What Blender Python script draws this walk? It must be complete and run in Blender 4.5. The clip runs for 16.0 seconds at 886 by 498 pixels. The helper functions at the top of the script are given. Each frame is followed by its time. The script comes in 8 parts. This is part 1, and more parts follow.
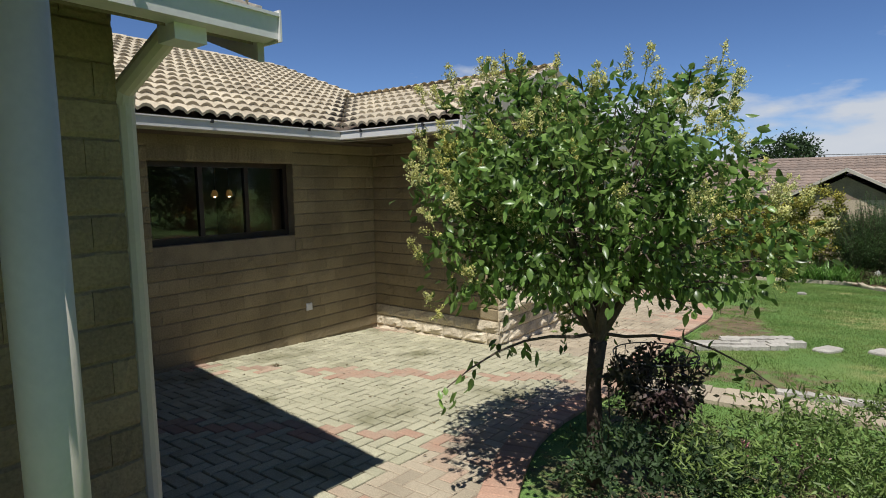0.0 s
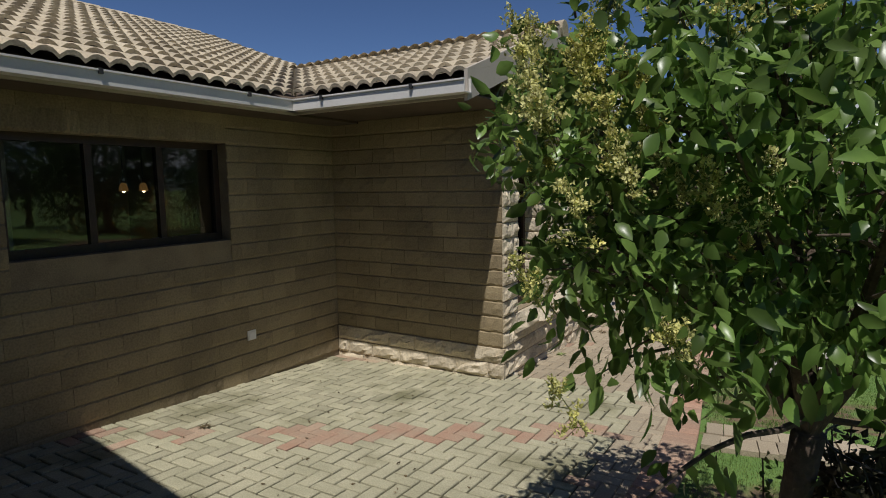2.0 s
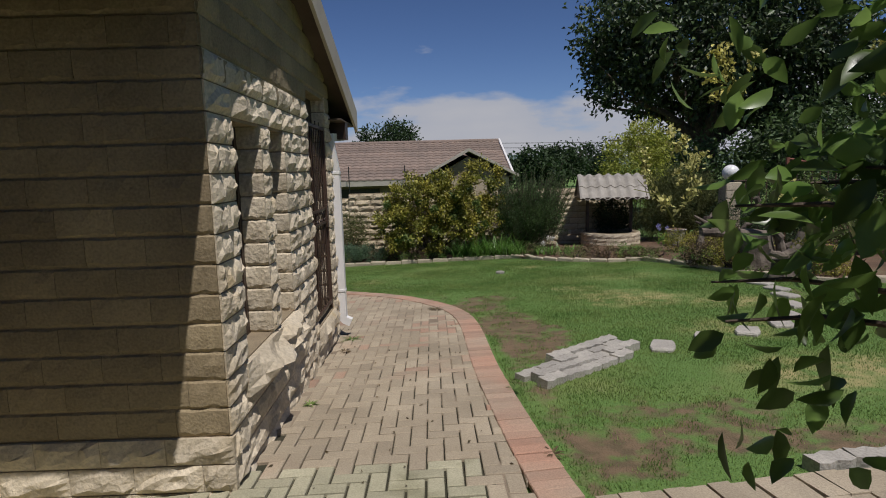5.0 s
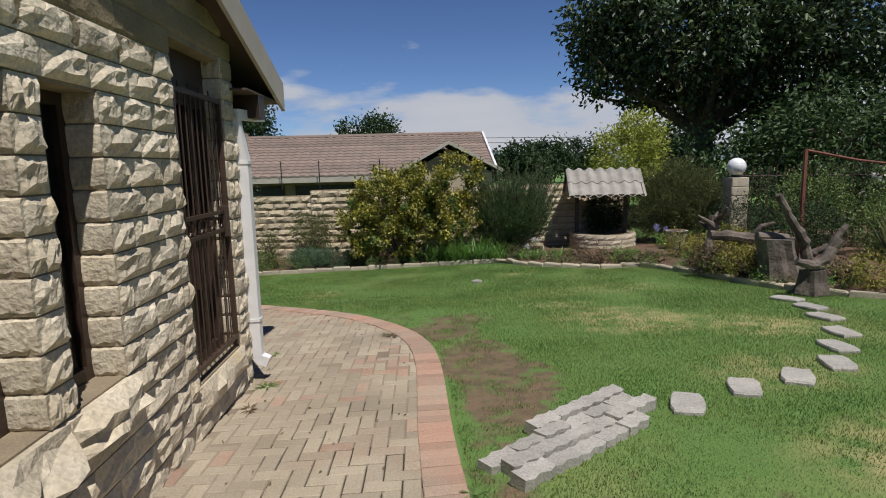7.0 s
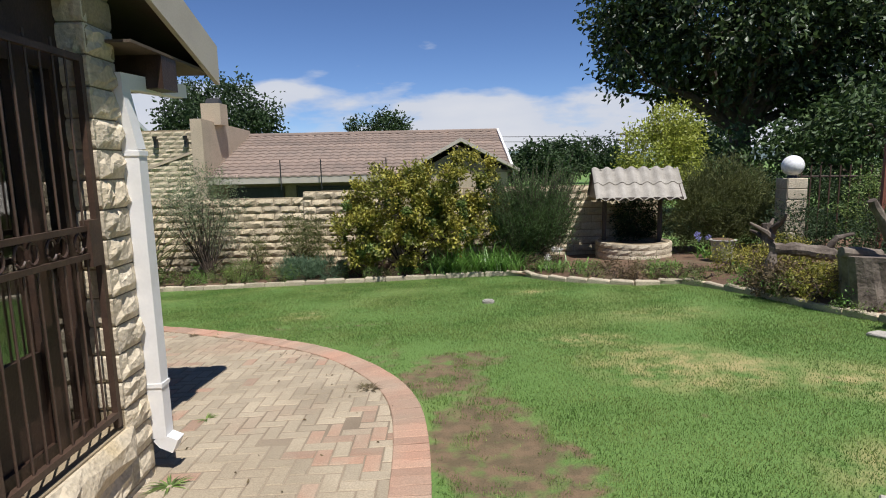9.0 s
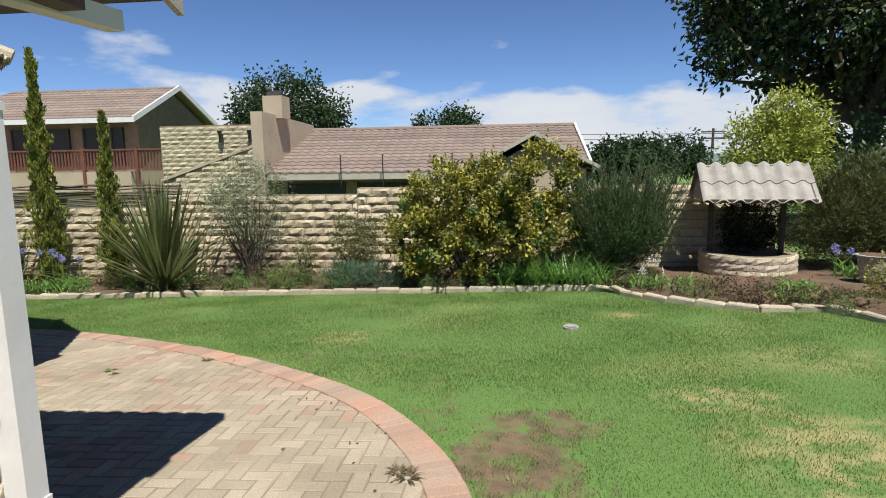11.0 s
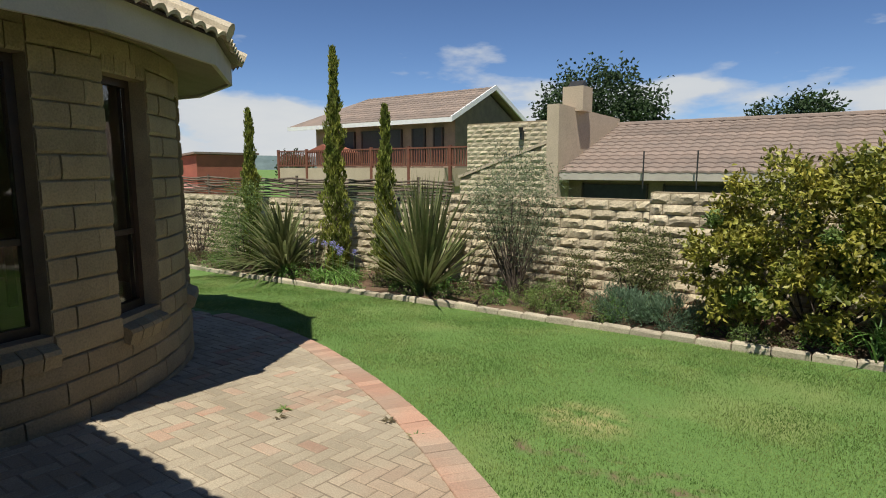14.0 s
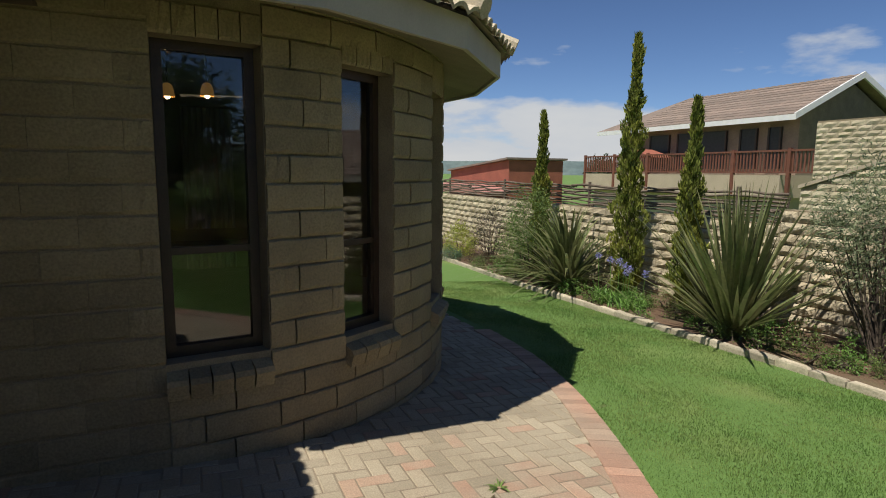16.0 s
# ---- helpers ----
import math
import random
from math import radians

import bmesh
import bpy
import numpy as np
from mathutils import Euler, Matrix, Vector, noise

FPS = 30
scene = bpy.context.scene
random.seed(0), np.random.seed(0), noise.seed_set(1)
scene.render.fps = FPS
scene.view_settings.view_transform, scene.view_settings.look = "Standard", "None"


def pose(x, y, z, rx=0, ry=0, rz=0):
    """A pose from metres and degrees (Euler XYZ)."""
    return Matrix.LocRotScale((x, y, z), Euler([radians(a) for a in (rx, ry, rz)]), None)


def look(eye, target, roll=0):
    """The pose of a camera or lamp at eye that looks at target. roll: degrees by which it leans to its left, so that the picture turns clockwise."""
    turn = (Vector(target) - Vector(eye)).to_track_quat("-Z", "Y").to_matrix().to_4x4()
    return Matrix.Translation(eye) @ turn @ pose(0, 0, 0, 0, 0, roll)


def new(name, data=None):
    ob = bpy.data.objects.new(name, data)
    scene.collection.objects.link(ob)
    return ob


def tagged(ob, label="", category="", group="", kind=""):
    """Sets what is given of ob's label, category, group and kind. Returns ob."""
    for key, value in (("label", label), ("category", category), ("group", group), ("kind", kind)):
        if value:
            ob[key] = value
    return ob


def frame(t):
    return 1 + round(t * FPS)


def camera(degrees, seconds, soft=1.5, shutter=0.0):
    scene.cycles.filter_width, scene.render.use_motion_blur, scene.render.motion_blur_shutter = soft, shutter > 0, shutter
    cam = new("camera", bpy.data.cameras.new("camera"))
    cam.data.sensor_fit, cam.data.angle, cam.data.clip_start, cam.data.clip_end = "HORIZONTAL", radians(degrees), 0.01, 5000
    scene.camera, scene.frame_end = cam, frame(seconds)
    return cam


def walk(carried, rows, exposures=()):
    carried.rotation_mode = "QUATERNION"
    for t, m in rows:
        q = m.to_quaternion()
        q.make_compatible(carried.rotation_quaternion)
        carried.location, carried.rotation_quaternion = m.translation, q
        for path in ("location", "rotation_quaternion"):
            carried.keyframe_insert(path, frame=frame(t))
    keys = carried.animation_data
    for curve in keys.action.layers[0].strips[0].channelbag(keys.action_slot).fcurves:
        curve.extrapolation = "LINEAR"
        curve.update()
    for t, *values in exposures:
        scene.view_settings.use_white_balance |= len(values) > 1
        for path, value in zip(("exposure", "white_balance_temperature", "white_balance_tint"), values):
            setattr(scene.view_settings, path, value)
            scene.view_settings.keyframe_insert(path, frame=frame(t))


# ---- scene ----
cam = camera(75.6, 16.0, soft=1.0)
METRES, EYE, TILT, LEAN, TURN = 12.1, 1.595, 0.0, 0.0, 37.7
ROWS = [
    (0.0, 0.0, 0.0, 0.0, -0.09, -6.32, 0.78),
    (0.5, -0.0099, 0.0327, -0.0025, -0.72, -6.29, 0.81),
    (1.0, -0.0192, 0.0678, -0.0058, -1.72, -6.36, 0.83),
    (1.5, -0.0261, 0.1015, -0.0063, -2.96, -6.4, 0.87),
    (2.0, -0.0362, 0.1331, -0.0088, -6.18, -6.41, 0.89),
    (2.5, -0.0438, 0.1629, -0.0151, -12.7, -6.41, 0.84),
    (3.0, -0.0481, 0.1959, -0.0192, -19.14, -6.61, 0.93),
    (3.5, -0.0525, 0.228, -0.0228, -26.29, -6.65, 1.04),
    (4.0, -0.0472, 0.2594, -0.0249, -33.2, -7.03, 1.29),
    (4.5, -0.0352, 0.2891, -0.0252, -36.89, -7.45, 1.43),
    (5.0, -0.0173, 0.3198, -0.0265, -38.94, -7.97, 1.48),
    (7.5, 0.1079, 0.4209, -0.0324, -40.19, -8.4, 1.4),
    (8.0, 0.1308, 0.4422, -0.0327, -39.95, -8.39, 1.37),
    (8.5, 0.1548, 0.465, -0.0338, -39.46, -8.36, 1.35),
    (11.0, 0.2477, 0.5908, -0.0437, -31.77, -8.26, 0.87),
    (11.5, 0.2673, 0.6165, -0.0453, -29.3, -8.3, 0.79),
    (12.0, 0.2858, 0.6406, -0.0455, -26.1, -8.24, 0.7),
    (12.5, 0.3028, 0.6663, -0.0457, -22.15, -8.22, 0.61),
    (13.0, 0.317, 0.6901, -0.049, -16.15, -8.14, 0.34),
    (13.5, 0.3312, 0.7146, -0.0487, -8.39, -8.07, 0.2),
    (14.0, 0.3399, 0.7425, -0.0469, -1.26, -8.07, 0.03),
    (14.5, 0.3462, 0.7674, -0.0463, 5.41, -8.11, -0.14),
    (15.0, 0.3478, 0.7911, -0.0457, 13.14, -8.15, -0.33),
    (15.5, 0.3464, 0.8173, -0.0454, 20.84, -7.8, -0.37),
    (16.0, 0.3467, 0.8439, -0.0471, 29.04, -7.65, -0.57),
]
walk(cam, [(t, pose(0, 0, EYE, TILT, LEAN, TURN) @ pose(METRES * x, METRES * y, METRES * z, 90 + pitch, roll, yaw)) for t, x, y, z, yaw, pitch, roll in ROWS], exposures=[(0.0, 0.05, 6150, 10), (1.5, -0.32, 6250, 11), (2.5, -0.62, 6350, 12), (3.5, -0.84, 6900, 19), (4.0, -0.77, 6600, 19), (5.0, -0.57, 6200, 15), (7.5, -0.17, 6150, 13), (8.5, 0.06, 6150, 13), (11.0, 0.30, 6250, 10), (13.0, 0.30, 6400, 9), (14.0, 0.12, 6500, 8), (15.0, -0.12, 6450, 8), (16.0, -0.02, 6500, 9)])

# ---------------------------------------------------------------- world, sun
SUN = Vector((-0.21, 0.43, -1.0)).normalized()      # the way the light travels


def build_world():
    w = bpy.data.worlds.new("sky")
    scene.world = w
    w.use_nodes = True
    nt = w.node_tree
    n, l = nt.nodes, nt.links
    bg = n["Background"]
    sky = n.new("ShaderNodeTexSky")
    sky.sky_type, sky.sun_disc = "NISHITA", False
    sky.sun_elevation, sky.sun_rotation = radians(64), radians(154)
    sky.air_density, sky.dust_density, sky.ozone_density, sky.altitude = 1.0, 0.0, 4.0, 1500
    tc = n.new("ShaderNodeTexCoord")
    sep = n.new("ShaderNodeSeparateXYZ")
    l.new(tc.outputs["Generated"], sep.inputs[0])
    # banks of cumulus low over the horizon, thin streaks higher up
    mp = n.new("ShaderNodeMapping")
    mp.inputs["Scale"].default_value = (1.0, 1.0, 3.2)
    mp.inputs["Location"].default_value = (0.31, 0.12, 0.0)
    l.new(tc.outputs["Generated"], mp.inputs[0])
    nz = n.new("ShaderNodeTexNoise")
    nz.inputs["Scale"].default_value, nz.inputs["Detail"].default_value, nz.inputs["Roughness"].default_value = 3.6, 9.0, 0.52
    l.new(mp.outputs[0], nz.inputs[0])
    low = n.new("ShaderNodeMapRange")
    low.inputs[1].default_value, low.inputs[2].default_value, low.inputs[3].default_value, low.inputs[4].default_value = 0.02, 0.26, 0.28, -0.20
    l.new(sep.outputs[2], low.inputs[0])
    add = n.new("ShaderNodeMath")
    add.operation = "ADD"
    l.new(nz.outputs[0], add.inputs[0]), l.new(low.outputs[0], add.inputs[1])
    ramp = n.new("ShaderNodeValToRGB")
    ramp.color_ramp.elements[0].position, ramp.color_ramp.elements[1].position = 0.56, 0.66
    l.new(add.outputs[0], ramp.inputs[0])
    shade = n.new("ShaderNodeValToRGB")
    shade.color_ramp.elements[0].position, shade.color_ramp.elements[1].position = 0.45, 0.85
    shade.color_ramp.elements[0].color, shade.color_ramp.elements[1].color = (6.6, 7.2, 8.2, 1), (8.6, 8.7, 8.8, 1)
    l.new(add.outputs[0], shade.inputs[0])
    mix = n.new("ShaderNodeMix")
    mix.data_type = "RGBA"
    deep = n.new("ShaderNodeMix")
    deep.data_type, deep.blend_type = "RGBA", "MULTIPLY"
    deep.inputs["Factor"].default_value, deep.inputs["B"].default_value = 1.0, (0.88, 0.97, 1.16, 1)
    # dims the sky towards the zenith, so shaded surfaces get less fill light
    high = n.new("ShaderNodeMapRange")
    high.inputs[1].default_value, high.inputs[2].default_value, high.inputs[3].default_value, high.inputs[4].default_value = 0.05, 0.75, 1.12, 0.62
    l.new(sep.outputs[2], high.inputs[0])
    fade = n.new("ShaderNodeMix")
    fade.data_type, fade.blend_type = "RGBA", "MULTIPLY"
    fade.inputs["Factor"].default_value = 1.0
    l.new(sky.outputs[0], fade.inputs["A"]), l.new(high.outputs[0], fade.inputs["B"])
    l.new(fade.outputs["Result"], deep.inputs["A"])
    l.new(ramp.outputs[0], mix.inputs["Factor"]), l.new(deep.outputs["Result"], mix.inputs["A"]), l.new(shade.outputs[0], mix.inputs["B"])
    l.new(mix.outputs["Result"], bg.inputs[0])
    bg.inputs[1].default_value = 0.074


build_world()
sun = new("sun", bpy.data.lights.new("sun", "SUN"))
sun.data.energy, sun.data.angle, sun.data.color = 5.2, radians(0.55), (1.0, 0.95, 0.87)
sun.matrix_world = look((0, 0, 20), Vector((0, 0, 20)) + SUN)


# ---------------------------------------------------------------- materials
def material(name, a, b, scale=8.0, rough=0.8, bump=0.3, fine=90.0, vary=0.25, metal=0.0, dirt=None, spread=(0.35, 0.65), island=False, grain=0.18, through_light=0.0):
    """Two colours mixed by noise at two scales, varied from piece to piece; dirt: a third colour in large blotches."""
    m = bpy.data.materials.new(name)
    m.use_nodes = True
    nt = m.node_tree
    n, l = nt.nodes, nt.links
    p = n["Principled BSDF"]
    geo = n.new("ShaderNodeNewGeometry")
    info = n.new("ShaderNodeObjectInfo")
    pos = geo.outputs["Position"]
    big = n.new("ShaderNodeTexNoise")
    big.inputs["Scale"].default_value, big.inputs["Detail"].default_value = scale, 5.0
    l.new(pos, big.inputs[0])
    rp = n.new("ShaderNodeMapRange")
    rp.inputs[1].default_value, rp.inputs[2].default_value = spread
    l.new(big.outputs[0], rp.inputs[0])
    mix = n.new("ShaderNodeMix")
    mix.data_type = "RGBA"
    mix.inputs["A"].default_value, mix.inputs["B"].default_value = (*a, 1), (*b, 1)
    l.new(rp.outputs[0], mix.inputs["Factor"])
    colour = mix.outputs["Result"]
    if dirt:
        dn = n.new("ShaderNodeTexNoise")
        dn.inputs["Scale"].default_value, dn.inputs["Detail"].default_value = dirt[1], 6.0
        l.new(pos, dn.inputs[0])
        dr = n.new("ShaderNodeMapRange")
        dr.inputs[1].default_value, dr.inputs[2].default_value, dr.inputs[4].default_value = dirt[2], dirt[2] + 0.14, dirt[3]
        l.new(dn.outputs[0], dr.inputs[0])
        dm = n.new("ShaderNodeMix")
        dm.data_type = "RGBA"
        l.new(dr.outputs[0], dm.inputs["Factor"]), l.new(colour, dm.inputs["A"])
        dm.inputs["B"].default_value = (*dirt[0], 1)
        colour = dm.outputs["Result"]
    fn = n.new("ShaderNodeTexNoise")
    fn.inputs["Scale"].default_value, fn.inputs["Detail"].default_value = fine, 4.0
    l.new(pos, fn.inputs[0])
    # brightness from piece to piece and from grain to grain
    v1 = n.new("ShaderNodeMapRange")
    v1.inputs[3].default_value, v1.inputs[4].default_value = 1 - vary, 1 + vary
    l.new(geo.outputs["Random Per Island"] if island else info.outputs["Random"], v1.inputs[0])
    v2 = n.new("ShaderNodeMapRange")
    v2.inputs[1].default_value, v2.inputs[2].default_value, v2.inputs[3].default_value, v2.inputs[4].default_value = 0.3, 0.7, 1 - grain, 1 + grain
    l.new(fn.outputs[0], v2.inputs[0])
    mul = n.new("ShaderNodeMath")
    mul.operation = "MULTIPLY"
    l.new(v1.outputs[0], mul.inputs[0]), l.new(v2.outputs[0], mul.inputs[1])
    hsv = n.new("ShaderNodeHueSaturation")
    l.new(colour, hsv.inputs["Color"]), l.new(mul.outputs[0], hsv.inputs["Value"])
    l.new(hsv.outputs[0], p.inputs["Base Color"])
    p.inputs["Roughness"].default_value, p.inputs["Metallic"].default_value = rough, metal
    if bump:
        bp = n.new("ShaderNodeBump")
        bp.inputs["Strength"].default_value, bp.inputs["Distance"].default_value = bump, 0.01
        l.new(fn.outputs[0], bp.inputs["Height"])
        l.new(bp.outputs[0], p.inputs["Normal"])
    if through_light:
        tr = n.new("ShaderNodeBsdfTranslucent")
        l.new(hsv.outputs[0], tr.inputs[0])
        ms = n.new("ShaderNodeMixShader")
        ms.inputs[0].default_value = through_light
        l.new(p.outputs[0], ms.inputs[1]), l.new(tr.outputs[0], ms.inputs[2])
        l.new(ms.outputs[0], n["Material Output"].inputs[0])
    return m


def glass_material(name, ior):
    m = bpy.data.materials.new(name)
    m.use_nodes = True
    n, l = m.node_tree.nodes, m.node_tree.links
    p = n["Principled BSDF"]
    p.inputs["Base Color"].default_value, p.inputs["Roughness"].default_value = (0.75, 0.78, 0.78, 1), 0.02
    p.inputs["Transmission Weight"].default_value, p.inputs["IOR"].default_value = 1.0, ior
    return m


M = {
    # same stone as rock_faced_block, darkened because its walls stand in shade
    "block": material("shade_dark_sandstone", (0.325, 0.258, 0.15), (0.245, 0.192, 0.112), 2.2, 0.9, 0.45, 70, 0.13, dirt=((0.16, 0.125, 0.075), 0.9, 0.60, 0.55)),
    "rock": material("rock_faced_block", (0.62, 0.54, 0.40), (0.51, 0.43, 0.30), 3.5, 0.92, 0.9, 45, 0.14, dirt=((0.50, 0.36, 0.15), 1.7, 0.62, 0.6)),
    "mortar": material("mortar_joint", (0.30, 0.24, 0.15), (0.23, 0.18, 0.115), 5, 0.95, 0.4, 120, 0.0),
    "boundary": material("boundary_stone", (0.58, 0.49, 0.34), (0.46, 0.38, 0.25), 2.0, 0.92, 0.9, 40, 0.18, dirt=((0.36, 0.22, 0.11), 0.6, 0.62, 0.5)),
    "boundary_far": material("far_boundary_stone", (0.56, 0.48, 0.33), (0.46, 0.38, 0.25), 2.0, 0.92, 0.9, 40, 0.16, island=True),
    "paver": material("clay_cement_paver", (0.42, 0.352, 0.25), (0.33, 0.272, 0.188), 1.3, 0.88, 0.5, 110, 0.13, dirt=((0.40, 0.25, 0.17), 0.9, 0.55, 0.6)),
    "paver_far": material("joined_paver", (0.42, 0.352, 0.25), (0.33, 0.272, 0.188), 1.3, 0.88, 0.5, 110, 0.13, dirt=((0.40, 0.25, 0.17), 0.9, 0.55, 0.6), island=True),
    "paver_red": material("red_border_paver", (0.43, 0.25, 0.17), (0.38, 0.28, 0.20), 1.6, 0.88, 0.4, 110, 0.15),
    "joint": material("sandy_joint", (0.31, 0.25, 0.175), (0.20, 0.155, 0.105), 0.9, 0.95, 0.5, 150, 0.0, dirt=((0.06, 0.055, 0.03), 0.8, 0.60, 0.8)),
    "joint_moss": material("mossy_joint", (0.055, 0.048, 0.028), (0.035, 0.036, 0.018), 0.9, 0.95, 0.5, 150, 0.0),
    "paver_pale": material("lichen_grey_paver", (0.44, 0.41, 0.28), (0.35, 0.33, 0.22), 3.0, 0.88, 0.5, 110, 0.13, dirt=((0.13, 0.125, 0.055), 1.6, 0.55, 0.75), island=True),
    "paver_brick": material("brick_red_paver", (0.375, 0.235, 0.16), (0.38, 0.29, 0.205), 4.0, 0.88, 0.4, 110, 0.15, island=True),
    "tile": material("roof_tile_pale", (0.50, 0.43, 0.31), (0.40, 0.335, 0.235), 2.5, 0.85, 0.4, 70, 0.14, dirt=((0.22, 0.18, 0.13), 1.8, 0.58, 0.5)),
    "tile_far": material("roof_tile_joined", (0.50, 0.43, 0.31), (0.40, 0.335, 0.235), 2.5, 0.85, 0.4, 70, 0.14, dirt=((0.22, 0.18, 0.13), 1.8, 0.58, 0.5), island=True),
    "tile_red": material("neighbour_roof_tile", (0.26, 0.195, 0.155), (0.205, 0.16, 0.13), 1.2, 0.85, 0.3, 40, 0.16, island=True),
    "gutter": material("white_painted_gutter", (0.72, 0.70, 0.66), (0.66, 0.64, 0.60), 3, 0.5, 0.05, 60, 0.0, grain=0.03),
    "white": material("white_painted_metal", (0.82, 0.81, 0.79), (0.76, 0.75, 0.72), 4, 0.45, 0.03, 60, 0.0, grain=0.02),
    "cream": material("cream_painted_pipe", (0.66, 0.60, 0.50), (0.60, 0.54, 0.45), 4, 0.5, 0.03, 60, 0.0, grain=0.03),
    "soffit": material("soffit_board", (0.27, 0.22, 0.155), (0.22, 0.18, 0.125), 3, 0.8, 0.1, 80, 0.0),
    # shade is put into this colour, so bounce-lit eave undersides read near black
    "soffit_dark": material("shade_darkened_soffit", (0.11, 0.08, 0.055), (0.08, 0.058, 0.04), 3, 0.8, 0.1, 80, 0.0, grain=0.08),
    "fascia": material("painted_fascia", (0.50, 0.45, 0.38), (0.44, 0.39, 0.33), 3, 0.7, 0.1, 80, 0.0, grain=0.05),
    "dark_wood": material("dark_stained_wood", (0.05, 0.028, 0.018), (0.035, 0.02, 0.013), 12, 0.45, 0.2, 80, 0.1),
    "iron": material("brown_painted_iron", (0.075, 0.045, 0.03), (0.055, 0.033, 0.023), 10, 0.5, 0.1, 90, 0.1),
    "inside": material("dim_interior_plaster", (0.30, 0.25, 0.19), (0.26, 0.22, 0.17), 3, 0.9, 0.1, 60, 0.0),
    "inside_floor": material("interior_floor_tile", (0.30, 0.26, 0.21), (0.26, 0.22, 0.18), 3, 0.4, 0.05, 60, 0.0),
    "curtain": material("pale_curtain", (0.55, 0.50, 0.42), (0.48, 0.43, 0.36), 6, 0.9, 0.2, 60, 0.0),
    "kerb": material("kerb_stone", (0.52, 0.45, 0.33), (0.42, 0.36, 0.26), 4, 0.92, 0.8, 50, 0.18),
    "slab": material("grey_stepping_slab", (0.45, 0.42, 0.36), (0.36, 0.335, 0.29), 5, 0.9, 0.7, 60, 0.12),
    "soil": material("bed_soil", (0.16, 0.095, 0.055), (0.10, 0.062, 0.038), 3, 0.98, 1.0, 35, 0.0, dirt=((0.20, 0.17, 0.09), 1.5, 0.56, 0.6)),
    "bark": material("grey_brown_bark", (0.12, 0.09, 0.065), (0.07, 0.05, 0.038), 9, 0.95, 1.0, 45, 0.1),
    "deadwood": material("weathered_dead_wood", (0.20, 0.165, 0.13), (0.08, 0.062, 0.048), 5, 0.95, 1.0, 30, 0.2),
    "latte": material("weathered_poles", (0.17, 0.13, 0.095), (0.10, 0.075, 0.055), 5, 0.9, 0.6, 30, 0.2, island=True),
    "plaster": material("tan_plaster", (0.50, 0.40, 0.29), (0.45, 0.36, 0.26), 1.5, 0.9, 0.3, 30, 0.0),
    "plaster_dark": material("brown_face_brick", (0.29, 0.215, 0.155), (0.23, 0.17, 0.125), 2.5, 0.9, 0.4, 20, 0.0),
    "rail": material("red_brown_railing", (0.21, 0.075, 0.045), (0.16, 0.06, 0.04), 5, 0.6, 0.2, 40, 0.1),
    "terracotta": material("terracotta_wall", (0.36, 0.12, 0.075), (0.30, 0.10, 0.065), 1.5, 0.85, 0.2, 20, 0.0),
    "pink_roof": material("faded_red_sheet_roof", (0.50, 0.23, 0.19), (0.42, 0.19, 0.16), 1.5, 0.7, 0.1, 20, 0.0),
    "fibre": material("fibre_cement_sheet", (0.46, 0.43, 0.375), (0.35, 0.325, 0.28), 4, 0.9, 0.4, 60, 0.06),
    "globe": material("opal_glass_globe", (0.86, 0.86, 0.84), (0.82, 0.82, 0.80), 3, 0.25, 0.0, 20, 0.0),
    "dark_metal": material("black_metal", (0.03, 0.03, 0.03), (0.02, 0.02, 0.02), 8, 0.5, 0.1, 60, 0.0),
    "pole": material("creosoted_pole", (0.09, 0.07, 0.055), (0.06, 0.05, 0.04), 4, 0.9, 0.3, 30, 0.0),
    # distance haze is mixed into the hill colour itself
    "hill": material("hazy_hill", (0.13, 0.17, 0.16), (0.10, 0.14, 0.14), 0.02, 1.0, 0.0, 0.1, 0.0),
    "glass": glass_material("window_glass", 1.6),
    "film_glass": glass_material("reflective_film_glass", 2.5),
}


def leaf(name, a, b, vary=0.35, rough=0.5, through_light=0.3):
    return material(name, a, b, 2.5, rough, 0.0, 20, vary, island=True, through_light=through_light)


